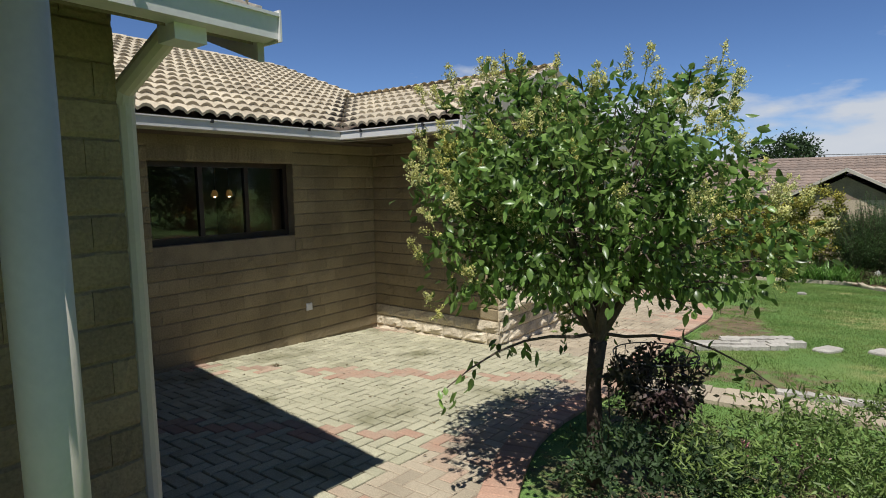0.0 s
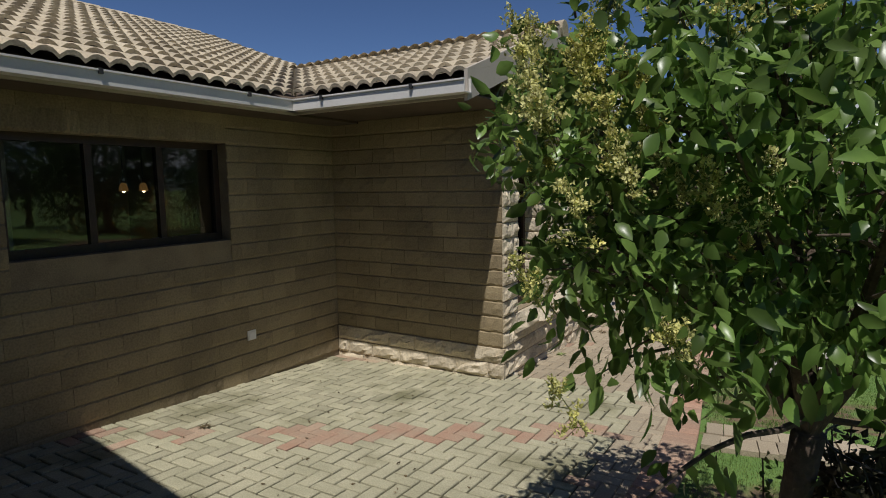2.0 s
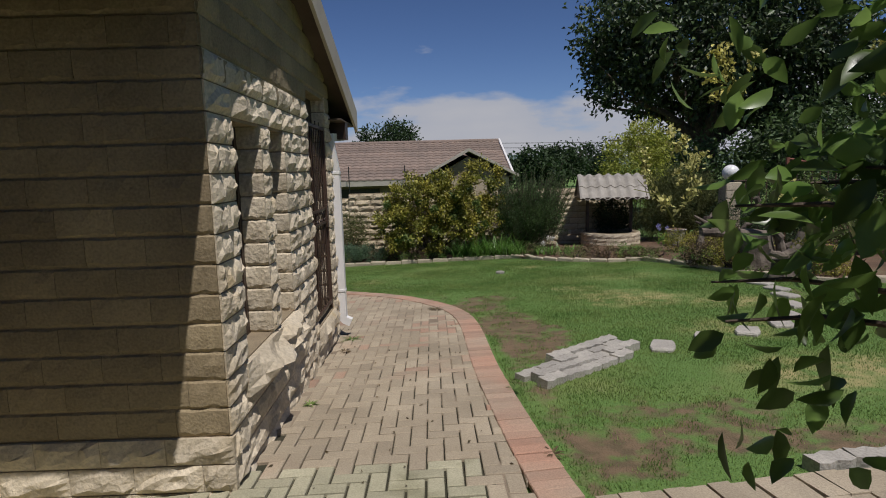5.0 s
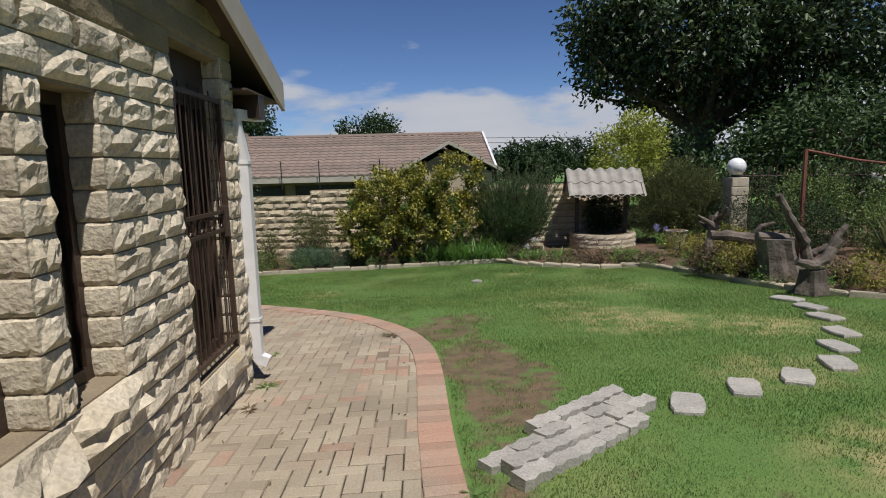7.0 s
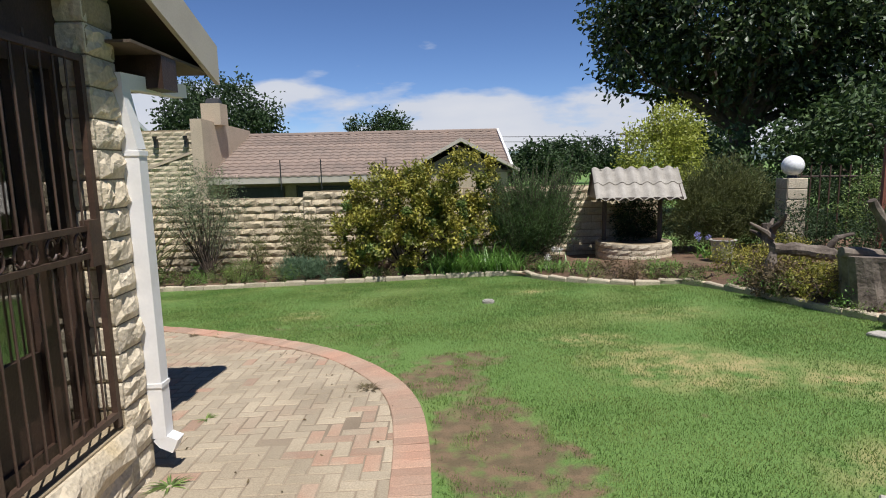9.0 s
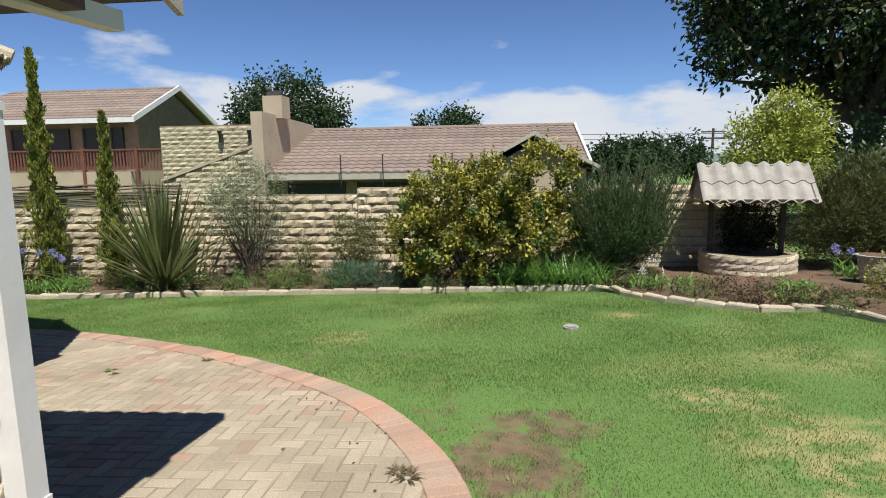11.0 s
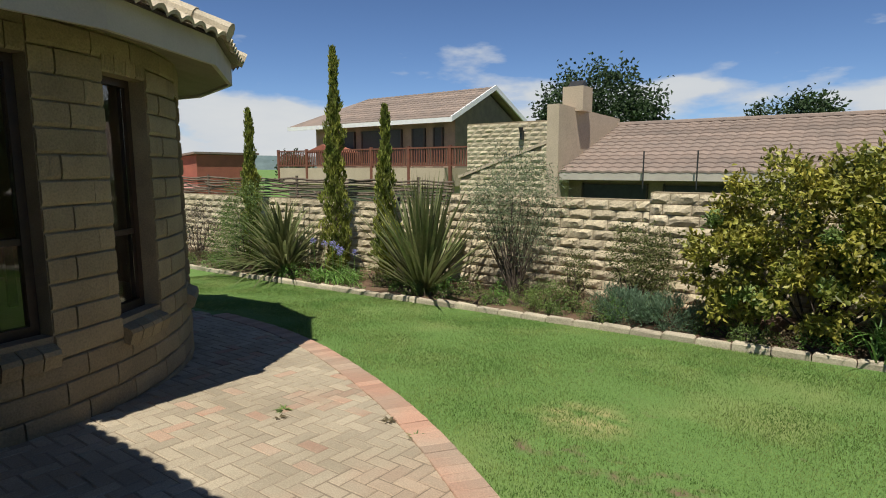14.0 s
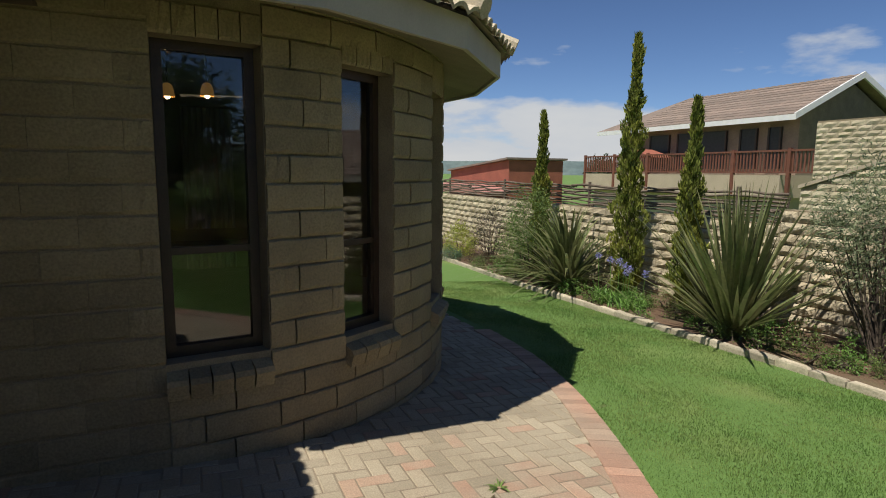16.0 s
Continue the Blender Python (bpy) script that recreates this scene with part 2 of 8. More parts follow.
M.update({
    "leaf_tree": leaf("glossy_green_leaf", (0.12, 0.21, 0.045), (0.185, 0.28, 0.068), 0.55, 0.32, 0.45),
    "flower_cream": leaf("cream_blossom", (0.72, 0.70, 0.34), (0.62, 0.58, 0.17), 0.3, 0.8, 0.3),
    "leaf_yellow": leaf("variegated_yellow_leaf", (0.42, 0.37, 0.065), (0.19, 0.21, 0.04), 0.55, 0.5),
    "leaf_grey": leaf("grey_green_needle", (0.12, 0.18, 0.065), (0.16, 0.22, 0.09), 0.35, 0.6),
    "leaf_rosemary": leaf("rosemary_needle", (0.075, 0.135, 0.04), (0.11, 0.175, 0.055), 0.4, 0.6),
    "leaf_brush": leaf("olive_green_needle", (0.115, 0.135, 0.04), (0.15, 0.165, 0.05), 0.35, 0.65),
    "leaf_dark": leaf("dark_green_leaf", (0.034, 0.062, 0.022), (0.052, 0.09, 0.03), 0.4, 0.75),
    "leaf_deep": leaf("deep_green_leaf", (0.055, 0.095, 0.034), (0.085, 0.135, 0.042), 0.5, 0.6),
    "leaf_shade": leaf("shade_tree_leaf", (0.034, 0.058, 0.026), (0.075, 0.11, 0.036), 0.75, 0.45, 0.25),
    "leaf_lime": leaf("lime_leaf", (0.40, 0.42, 0.07), (0.29, 0.34, 0.05), 0.35, 0.5),
    "leaf_cypress": leaf("cypress_scale_leaf", (0.32, 0.33, 0.055), (0.17, 0.21, 0.04), 0.5, 0.7),
    "leaf_flax": leaf("flax_blade", (0.13, 0.165, 0.06), (0.21, 0.21, 0.09), 0.35, 0.4),
    "leaf_strap": leaf("bright_strap_leaf", (0.20, 0.36, 0.075), (0.14, 0.27, 0.06), 0.35, 0.4),
    "leaf_straw": leaf("dry_grass_blade", (0.26, 0.25, 0.08), (0.19, 0.21, 0.06), 0.4, 0.6),
    "leaf_olive": leaf("olive_leaf", (0.24, 0.28, 0.15), (0.17, 0.21, 0.11), 0.35, 0.6),
    "leaf_lav": leaf("lavender_leaf", (0.17, 0.26, 0.155), (0.13, 0.21, 0.115), 0.3, 0.7),
    "leaf_mid": leaf("mixed_garden_leaf", (0.125, 0.20, 0.05), (0.19, 0.255, 0.065), 0.4, 0.5),
    "leaf_dry": leaf("dry_brown_leaf", (0.17, 0.12, 0.06), (0.12, 0.10, 0.05), 0.4, 0.7),
    "leaf_purple": leaf("purple_stem_leaf", (0.10, 0.06, 0.055), (0.07, 0.075, 0.035), 0.3, 0.6),
    "flower_stalk": leaf("yellow_green_stalk", (0.32, 0.33, 0.10), (0.24, 0.27, 0.07), 0.3, 0.7),
    "flower_blue": leaf("blue_agapanthus", (0.30, 0.30, 0.62), (0.38, 0.36, 0.66), 0.2, 0.8),
    "flower_white": leaf("white_petal", (0.75, 0.72, 0.66), (0.80, 0.78, 0.74), 0.1, 0.8),
    "flower_pink": leaf("pink_petal", (0.75, 0.30, 0.36), (0.80, 0.45, 0.48), 0.2, 0.8),
    "flower_red": leaf("orange_red_petal", (0.60, 0.14, 0.05), (0.5, 0.1, 0.05), 0.2, 0.8),
    "blade": leaf("grass_blade", (0.145, 0.25, 0.056), (0.255, 0.325, 0.095), 0.45, 0.6, 0.4),
})


def ground_material():
    """Lawn with a dry tint in patches, and bare red-brown soil where it has worn through."""
    m = bpy.data.materials.new("lawn_and_bare_soil")
    m.use_nodes = True
    n, l = m.node_tree.nodes, m.node_tree.links
    p = n["Principled BSDF"]
    geo = n.new("ShaderNodeNewGeometry")

    def noise_of(scale, detail=5.0):
        t = n.new("ShaderNodeTexNoise")
        t.inputs["Scale"].default_value, t.inputs["Detail"].default_value = scale, detail
        l.new(geo.outputs["Position"], t.inputs[0])
        return t.outputs[0]

    def mixed(factor, a, b):
        x = n.new("ShaderNodeMix")
        x.data_type = "RGBA"
        for key, value in (("Factor", factor), ("A", a), ("B", b)):
            if isinstance(value, tuple):
                x.inputs[key].default_value = value
            else:
                l.new(value, x.inputs[key])
        return x.outputs["Result"]

    def ranged(v, lo, hi, a=0.0, b=1.0):
        x = n.new("ShaderNodeMapRange")
        for i, value in enumerate((lo, hi, a, b)):
            x.inputs[i + 1].default_value = value
        l.new(v, x.inputs[0])
        return x.outputs[0]

    green = mixed(ranged(noise_of(60), 0.35, 0.65), (0.14, 0.24, 0.052, 1), (0.105, 0.195, 0.042, 1))
    dry = mixed(ranged(noise_of(0.55), 0.54, 0.70, 0, 0.30), green, (0.42, 0.36, 0.15, 1))
    col = n.new("ShaderNodeVertexColor")
    col.layer_name = "bare"
    part_of = n.new("ShaderNodeSeparateColor")
    l.new(col.outputs[0], part_of.inputs[0])
    yellow = n.new("ShaderNodeMath")
    yellow.operation = "MULTIPLY"
    l.new(part_of.outputs[1], yellow.inputs[0]), l.new(ranged(noise_of(5.0, 7.0), 0.35, 0.6), yellow.inputs[1])
    dry = mixed(yellow.outputs[0], dry, (0.43, 0.35, 0.16, 1))
    bare = n.new("ShaderNodeMath")
    bare.operation = "MULTIPLY_ADD"
    l.new(noise_of(6.5, 8.0), bare.inputs[0])
    bare.inputs[1].default_value = 1.9
    l.new(part_of.outputs[0], bare.inputs[2])
    soil = mixed(ranged(noise_of(9), 0.4, 0.6), (0.20, 0.13, 0.078, 1), (0.13, 0.092, 0.052, 1))
    out = mixed(ranged(bare.outputs[0], 1.22, 1.62, 0.0, 0.95), dry, soil)
    l.new(out, p.inputs["Base Color"])
    p.inputs["Roughness"].default_value = 0.95
    bp = n.new("ShaderNodeBump")
    bp.inputs["Strength"].default_value, bp.inputs["Distance"].default_value = 0.8, 0.02
    l.new(noise_of(70, 3.0), bp.inputs["Height"])
    l.new(bp.outputs[0], p.inputs["Normal"])
    return m


M["ground"] = ground_material()


# ---------------------------------------------------------------- mesh helpers
class Geo:
    """Collects vertices and faces for one mesh."""

    def __init__(self):
        self.v, self.f, self.n = [], [], 0

    def add(self, verts, faces):
        k = self.n
        self.v.extend(verts)
        self.f.extend([tuple(i + k for i in f) for f in faces])
        self.n += len(verts)
        return self

    def box(self, lo, hi, m=None):
        (a, b, c), (d, e, f) = lo, hi
        vs = [(a, b, c), (d, b, c), (d, e, c), (a, e, c), (a, b, f), (d, b, f), (d, e, f), (a, e, f)]
        if m:
            vs = [tuple(m @ Vector(p)) for p in vs]
        return self.add(vs, [(3, 2, 1, 0), (4, 5, 6, 7), (0, 1, 5, 4), (1, 2, 6, 5), (2, 3, 7, 6), (3, 0, 4, 7)])

    def tube(self, points, radii, sides=8, cap=True):
        pts = [Vector(p) for p in points]
        if not hasattr(radii, "__len__"):
            radii = [radii] * len(pts)
        vs, fs = [], []
        for i, p in enumerate(pts):
            d = (pts[min(i + 1, len(pts) - 1)] - pts[max(i - 1, 0)]).normalized()
            a = d.orthogonal().normalized() if abs(d.z) > 0.95 else d.cross(Vector((0, 0, 1))).normalized()
            b = d.cross(a)
            for k in range(sides):
                w = 2 * math.pi * k / sides
                vs.append(tuple(p + radii[i] * (math.cos(w) * a + math.sin(w) * b)))
        for i in range(len(pts) - 1):
            for k in range(sides):
                q = (k + 1) % sides
                fs.append((i * sides + k, i * sides + q, (i + 1) * sides + q, (i + 1) * sides + k))
        if cap:
            fs += [tuple(reversed(range(sides))), tuple(range((len(pts) - 1) * sides, len(pts) * sides))]
        return self.add(vs, fs)

    def prism(self, outline, lo, hi, axis):
        """An outline of (u, v) pairs drawn out along an axis from lo to hi."""
        k = len(outline)

        def at(u, v, w):
            return {"x": (w, u, v), "y": (u, w, v), "z": (u, v, w)}[axis]

        vs = [at(u, v, lo) for u, v in outline] + [at(u, v, hi) for u, v in outline]
        fs = [tuple(range(k)), tuple(reversed(range(k, 2 * k)))]
        fs += [(i, i + k, (i + 1) % k + k, (i + 1) % k) for i in range(k)]
        return self.add(vs, fs)

    def mesh(self, name, mat, smooth=False):
        me = bpy.data.meshes.new(name)
        me.from_pydata(self.v, [], self.f)
        me.materials.append(mat)
        bm = bmesh.new()
        bm.from_mesh(me)
        bmesh.ops.recalc_face_normals(bm, faces=bm.faces)
        bm.to_mesh(me)
        bm.free()
        if smooth:
            me.polygons.foreach_set("use_smooth", [True] * len(me.polygons))
        return me


def raw_mesh(name, verts, faces, mat, smooth=False):
    me = bpy.data.meshes.new(name)
    me.from_pydata(verts, [], faces)
    me.materials.append(mat)
    if smooth:
        me.polygons.foreach_set("use_smooth", [True] * len(me.polygons))
    return me


def part(name, geo, mat, parent=None, label="", smooth=False):
    """One mesh object under a thing or a part; geo: a Geo or a ready mesh."""
    me = geo.mesh(name, mat, smooth) if isinstance(geo, Geo) else geo
    ob = new(name, me)
    if parent is not None:
        ob.parent = parent
    return tagged(ob, label)


def thing(name, at, label, category, group="", kind=""):
    ob = new(name)
    ob.location = at
    ob.empty_display_size = 0.1
    bpy.context.view_layer.update()
    return tagged(ob, label, category, group, kind)


def setting(name, geo, mat, label, category, smooth=False):
    return tagged(part(name, geo, mat, None, "", smooth), label, category, "", "structure")


def welded(geo):
    """The same shape with shared corners, as one body."""
    index, remap, vs = {}, [], []
    for v in geo.v:
        k = tuple(round(c, 4) for c in v)
        if k not in index:
            index[k] = len(vs)
            vs.append(v)
        remap.append(index[k])
    out = Geo()
    out.add(vs, [tuple(remap[i] for i in f) for f in geo.f])
    return out


def smoothstep(a, b, x):
    t = min(1.0, max(0.0, (x - a) / (b - a)))
    return t * t * (3 - 2 * t)


def level(x, y):
    """Height of the sloping garden, which runs level past its edges."""
    xx, yy = min(max(x, -14.0), 12.0), min(max(y, -6.0), 21.0)
    return 0.0241 * xx - 0.05445 * yy + 0.0534


# ---------------------------------------------------------------- ground
# paved edge towards the lawn, from behind the start to beyond the bay
EDGE = [(-0.95, -6.0), (-0.95, 0.2), (-1.25, 1.9), (-1.78, 3.4), (-1.81, 4.9), (-1.92, 6.2), (-2.0, 7.6), (-2.03, 9.2), (-2.16, 10.1), (-2.5, 10.85), (-3.05, 11.55), (-3.9, 12.2), (-4.9, 12.8), (-6.0, 13.3), (-7.1, 13.68), (-8.4, 13.9), (-10.5, 13.9), (-12.6, 13.5)]


def spline(points, step):
    """Even steps along a smooth curve through the points: (x, y, way x, way y)."""
    p = [Vector(q) for q in points]
    p = [2 * p[0] - p[1]] + p + [2 * p[-1] - p[-2]]
    fine = []
    for i in range(1, len(p) - 2):
        for k in range(24):
            t = k / 24
            fine.append(0.5 * (2 * p[i] + (p[i + 1] - p[i - 1]) * t + (2 * p[i - 1] - 5 * p[i] + 4 * p[i + 1] - p[i + 2]) * t * t + (3 * p[i] - p[i - 1] - 3 * p[i + 1] + p[i + 2]) * t ** 3))
    fine.append(p[-2])
    out, run, goal = [], 0.0, 0.0
    for a, b in zip(fine, fine[1:]):
        d = (b - a).length
        while d > 0 and goal <= run + d:
            q = a.lerp(b, (goal - run) / d)
            w = (b - a).normalized()
            out.append((q.x, q.y, w.x, w.y))
            goal += step
        run += d
    return out


EDGE_FINE = spline(EDGE, 0.10)


EDGE_UP = [e for e in EDGE_FINE if e[0] > -6.6]
EDGE_YS, EDGE_XS = [e[1] for e in EDGE_UP], [e[0] for e in EDGE_UP]


def edge_x(y):
    """The x of the paved edge at a y, on its way up to the bay."""
    return float(np.interp(y, EDGE_YS, EDGE_XS))


BARE = ((-1.5, 5.95, 0.42, 0.4, 0.68), (-0.8, 6.1, 0.5, 0.32, 0.64), (-1.15, 6.55, 0.42, 0.22, 0.6), (-0.2, 5.95, 0.5, 0.3, 0.6), (-0.5, 6.5, 0.4, 0.2, 0.55), (-1.68, 9.35, 0.42, 0.95, 0.72), (-1.6, 8.35, 0.42, 0.6, 0.74), (-1.35, 8.8, 0.3, 0.6, 0.6), (-1.95, 10.55, 0.42, 0.5, 0.66), (-1.75, 11.05, 0.5, 0.3, 0.62), (-1.2, 4.3, 0.6, 0.45, 0.6), (2.2, 10.4, 0.3, 0.3, 0.4), (-0.6, 3.2, 1.2, 0.9, 0.6), (-3.3, 12.75, 0.9, 0.2, 0.35), (-1.75, 7.9, 0.16, 3.0, 0.45), (-2.5, 11.45, 0.25, 0.7, 0.35))


def bare(x, y):
    """How far the lawn has worn through to soil."""
    v = 0.0
    for cx, cy, rx, ry, s in BARE:
        d = ((x - cx) / rx) ** 2 + ((y - cy) / ry) ** 2
        v = max(v, s * (1 - smoothstep(0.3, 1.3, d)))
    return v


DRY = ((0.15, 10.45, 0.9, 0.6, 0.85), (1.25, 9.95, 0.6, 0.45, 0.9), (-0.45, 11.55, 0.5, 0.3, 0.8), (-0.05, 10.75, 0.8, 0.6, 0.7), (0.6, 8.6, 0.7, 0.5, 0.6), (-3.75, 13.43, 0.42, 0.35, 0.75), (-0.57, 14.45, 0.4, 0.22, 0.8), (0.6, 7.1, 0.9, 0.6, 0.8), (0.7, 12.6, 0.8, 0.5, 0.4))


def dry(x, y):
    """How far the grass has yellowed."""
    v = 0.0
    for cx, cy, rx, ry, s in DRY:
        v = max(v, s * (1 - smoothstep(0.1, 1.3, ((x - cx) / rx) ** 2 + ((y - cy) / ry) ** 2)))
    return v


def build_ground():
    def axis(lo, hi, step, far):
        mid = list(np.arange(lo, hi + 1e-6, step))
        out = []
        d, p = step * 3, hi
        while p < far:
            p += d
            d *= 1.7
            out.append(min(p, far))
        left = []
        d, p = step * 3, lo
        while p > -far:
            p -= d
            d *= 1.7
            left.append(max(p, -far))
        return left[::-1] + mid + out

    xs, ys = axis(-13, 4, 0.125, 2500), axis(-4, 17, 0.125, 2500)
    verts, cols = [], []
    for y in ys:
        for x in xs:
            near = -13 <= x <= 4 and -4 <= y <= 17
            z = level(x, y)
            b = bare(x, y) if near else 0.0
            if near:
                z += 0.012 * noise.noise(Vector((x * 1.1, y * 1.1, 0))) - 0.02 * b
            # the lawn lies a little below the paving
            verts.append((x, y, z - 0.022))
            cols += [b, dry(x, y) if near else 0.0, 0.0, 1.0]
    w = len(xs)
    faces = [(j * w + i, j * w + i + 1, (j + 1) * w + i + 1, (j + 1) * w + i) for j in range(len(ys) - 1) for i in range(w - 1)]
    me = raw_mesh("ground", verts, faces, M["ground"], True)
    layer = me.color_attributes.new("bare", "FLOAT_COLOR", "POINT")
    layer.data.foreach_set("color", np.array(cols, dtype=np.float32))
    ob = new("ground", me)
    tagged(ob, "sloping green lawn with dry patches and bare soil", "lawn", "", "structure")


build_ground()

# ---------------------------------------------------------------- walls of blocks
COURSE = 0.1465


def rock_mesh(seed, length, height, depth, mat, nu=6, nv=4):
    """A split-faced block: smooth arrises, rough bulging face towards -y."""
    rnd = random.Random(seed)
    vs, fs = [], []
    off = rnd.uniform(0, 50)
    for j in range(nv + 1):
        for i in range(nu + 1):
            u, v = i / nu, j / nv
            rim = min(u, 1 - u) * nu * min(v, 1 - v) * nv
            d = depth * (0.18 if rim == 0 else 0.72 + 0.45 * noise.noise(Vector((u * 3.1 + off, v * 2.3, seed))) + 0.20 * rnd.uniform(-1, 1) - 0.22 * v)
            ju = 0 if i in (0, nu) else rnd.uniform(-0.35, 0.35) / nu
            jv = 0 if j in (0, nv) else rnd.uniform(-0.35, 0.35) / nv
            vs.append(((u + ju - 0.5) * length, -max(0.003, d), (v + jv) * height))
    for j in range(nv):
        for i in range(nu):
            a = j * (nu + 1) + i
            fs.append((a, a + 1, a + nu + 2, a + nu + 1))
    k = len(vs)
    ring = list(range(nu + 1)) + [j * (nu + 1) + nu for j in range(1, nv + 1)] + [nv * (nu + 1) + i for i in range(nu - 1, -1, -1)] + [j * (nu + 1) for j in range(nv - 1, 0, -1)]
    for r in ring:
        x, _, z = vs[r]
        vs.append((x, 0.03, z))
    for i in range(len(ring)):
        q = (i + 1) % len(ring)
        fs.append((ring[i], k + i, k + q, ring[q]))
    return raw_mesh("rock_block", vs, fs, mat)


def smooth_mesh(seed, length, height, mat):
    """A sawn block: a face that is not quite true, its bed edges chipped and uneven, its ends cut clean."""
    rnd = random.Random(seed)
    nu, h = 6, height
    rows = []
    for k, (z, y) in enumerate(((0.0, 0.0), (0.016, -0.011), (h * 0.55, -0.013), (h - 0.008, -0.010), (h, 0.0))):
        row = []
        for i in range(nu + 1):
            u = (i / nu - 0.5) * length
            inner = 0 < i < nu
            zz = z + (rnd.uniform(-0.007, 0.012) if k == 1 else rnd.uniform(-0.005, 0.002) if k == 3 else 0.0)
            yy = y + (rnd.uniform(-0.004, 0.004) if 0 < k < 4 and inner else 0.001 if 0 < k < 4 else 0.0)
            row.append((u, yy, zz))
        rows.append(row)
    vs = [p for row in rows for p in row]
    w = nu + 1
    fs = [(j * w + i, j * w + i + 1, (j + 1) * w + i + 1, (j + 1) * w + i) for j in range(4) for i in range(nu)]
    ring = list(range(w)) + [j * w + nu for j in range(1, 5)] + [4 * w + i for i in range(nu - 1, -1, -1)] + [j * w for j in range(3, 0, -1)]
    k = len(vs)
    vs += [(vs[r][0], 0.03, vs[r][2]) for r in ring]
    fs += [(k + i, k + (i + 1) % len(ring), ring[(i + 1) % len(ring)], ring[i]) for i in range(len(ring))]
    return raw_mesh("sawn_block", vs, fs, mat)


def courses(u0, u1, v0, v1, holes, length, seed, pitch=COURSE):
    """Pieces (u middle, v foot, length) of a wall in running bond, cut round the openings (u0, u1, v0, v1)."""
    rnd = random.Random(seed)
    out = []
    n = int(math.ceil((v1 - v0) / pitch - 0.2))
    for k in range(n):
        v = v0 + k * pitch
        spans = [(u0, u1)]
        for a, b, c, d in holes:
            if c < v + pitch * 0.5 < d:
                spans = [s for lo, hi in spans for s in ((lo, min(hi, a)), (max(lo, b), hi)) if s[1] - s[0] > 0.02]
        shift = (k % 2) * length * 0.5 + rnd.uniform(-0.05, 0.05)
        for lo, hi in spans:
            cuts = [lo]
            u = math.floor((lo - shift) / length) * length + shift + length
            while u < hi - 0.07:
                if u - cuts[-1] > 0.07:
                    cuts.append(u + rnd.uniform(-0.02, 0.02))
                u += length
            cuts.append(hi)
            out += [((a + b) / 2, v, b - a) for a, b in zip(cuts, cuts[1:])]
    return out


def lay(parent, name, pieces, meshes, length, m, rnd, joint=0.0025):
    """Blocks as objects of their own: u runs along m's x, the face looks along -y, v is up."""
    for u, v, l in pieces:
        ob = new(name, rnd.choice(meshes))
        ob.parent = parent
        ob.matrix_local = m @ Matrix.Translation((u, 0, v)) @ Matrix.Diagonal(((l - joint) / length, 1, 1, 1))


ROCKS = [rock_mesh(s, 0.30, COURSE - 0.008, 0.042, M["rock"]) for s in range(9)]
# sawn blocks in the paler sunlit stone tone, for the lit reveals
SAWN_LIT = [smooth_mesh(s + 60, 0.30, COURSE - 0.008, M["rock"]) for s in range(4)]
SAWN = [smooth_mesh(s, 0.30, COURSE - 0.005, M["block"]) for s in range(6)]


SAWN_BAY = [smooth_mesh(s + 20, 0.30, 0.168 - 0.010, M["block"]) for s in range(6)]


def wall_core(geo, axis, face, depth, u0, u1, v0, v1, holes):
    """The body of a wall with openings that go through it; the face lies at `face`, the body behind it."""
    us = sorted({u0, u1, *[h[i] for h in holes for i in (0, 1)]})
    vs = sorted({v0, v1, *[h[i] for h in holes for i in (2, 3)]})
    for a, b in zip(us, us[1:]):
        for c, d in zip(vs, vs[1:]):
            if any(h[0] <= a and b <= h[1] and h[2] <= c and d <= h[3] for h in holes):
                continue
            lo, hi = min(face, face + depth), max(face, face + depth)
            geo.box(*(((lo, a, c), (hi, b, d)) if axis == "x" else ((a, lo, c), (b, hi, d))))
    return geo


XA, YB, XC, YD = -5.61, 5.70, -3.585, 9.03            # faces of the house walls round the yard
WIN_A = (2.64, 4.34, 1.03, 1.88)
WIN_1, WIN_2, DOOR = (6.03, 6.55, 0.26, 1.56), (6.72, 7.12, 0.26, 1.56), (7.93, 8.79, -0.13, 1.98)
rnd = random.Random(5)

# the face of a wall along y that looks to +x: u runs along +y
TO_X = lambda x: Matrix(((0, -1, 0, x), (1, 0, 0, 0), (0, 0, 1, 0), (0, 0, 0, 1)))
# the face of a wall along x that looks to -y
TO_MY = lambda y: Matrix.Translation((0, y, 0))


def gable_top(y):
    """Underside of the wing's roof over the gable wall."""
    return min(2.24 + 0.36 * (y - 5.0), 2.90 - 0.33 * (y - 6.75))


wall_a = setting("wall_west", wall_core(Geo(), "x", XA, -0.24, 0.6, YB + 0.25, -0.9, 2.26, [WIN_A]), M["mortar"], "sandstone block house wall in shade with a wide window", "wall")
wall_b = setting("wall_north", wall_core(Geo(), "y", YB, 0.24, XA, XC - 0.02, -0.9, 2.5, []), M["mortar"], "sandstone block house wall with a rock-faced plinth", "wall")
wall_c = wall_core(Geo(), "x", XC, -0.24, YB + 0.02, YD, -1.0, 2.0, [WIN_1, WIN_2, DOOR])
wall_c.prism([(YB + 0.02, 2.0), (YD, 2.0), (YD, 2.11), (6.75, 2.88), (YB + 0.02, 2.50)], XC - 0.24, XC, "x")
wall_c = setting("wall_east", wall_c, M["mortar"], "gable wall of rock-faced sandstone blocks with slit windows", "wall")
Z0 = -0.62                                            # foot of the lowest course

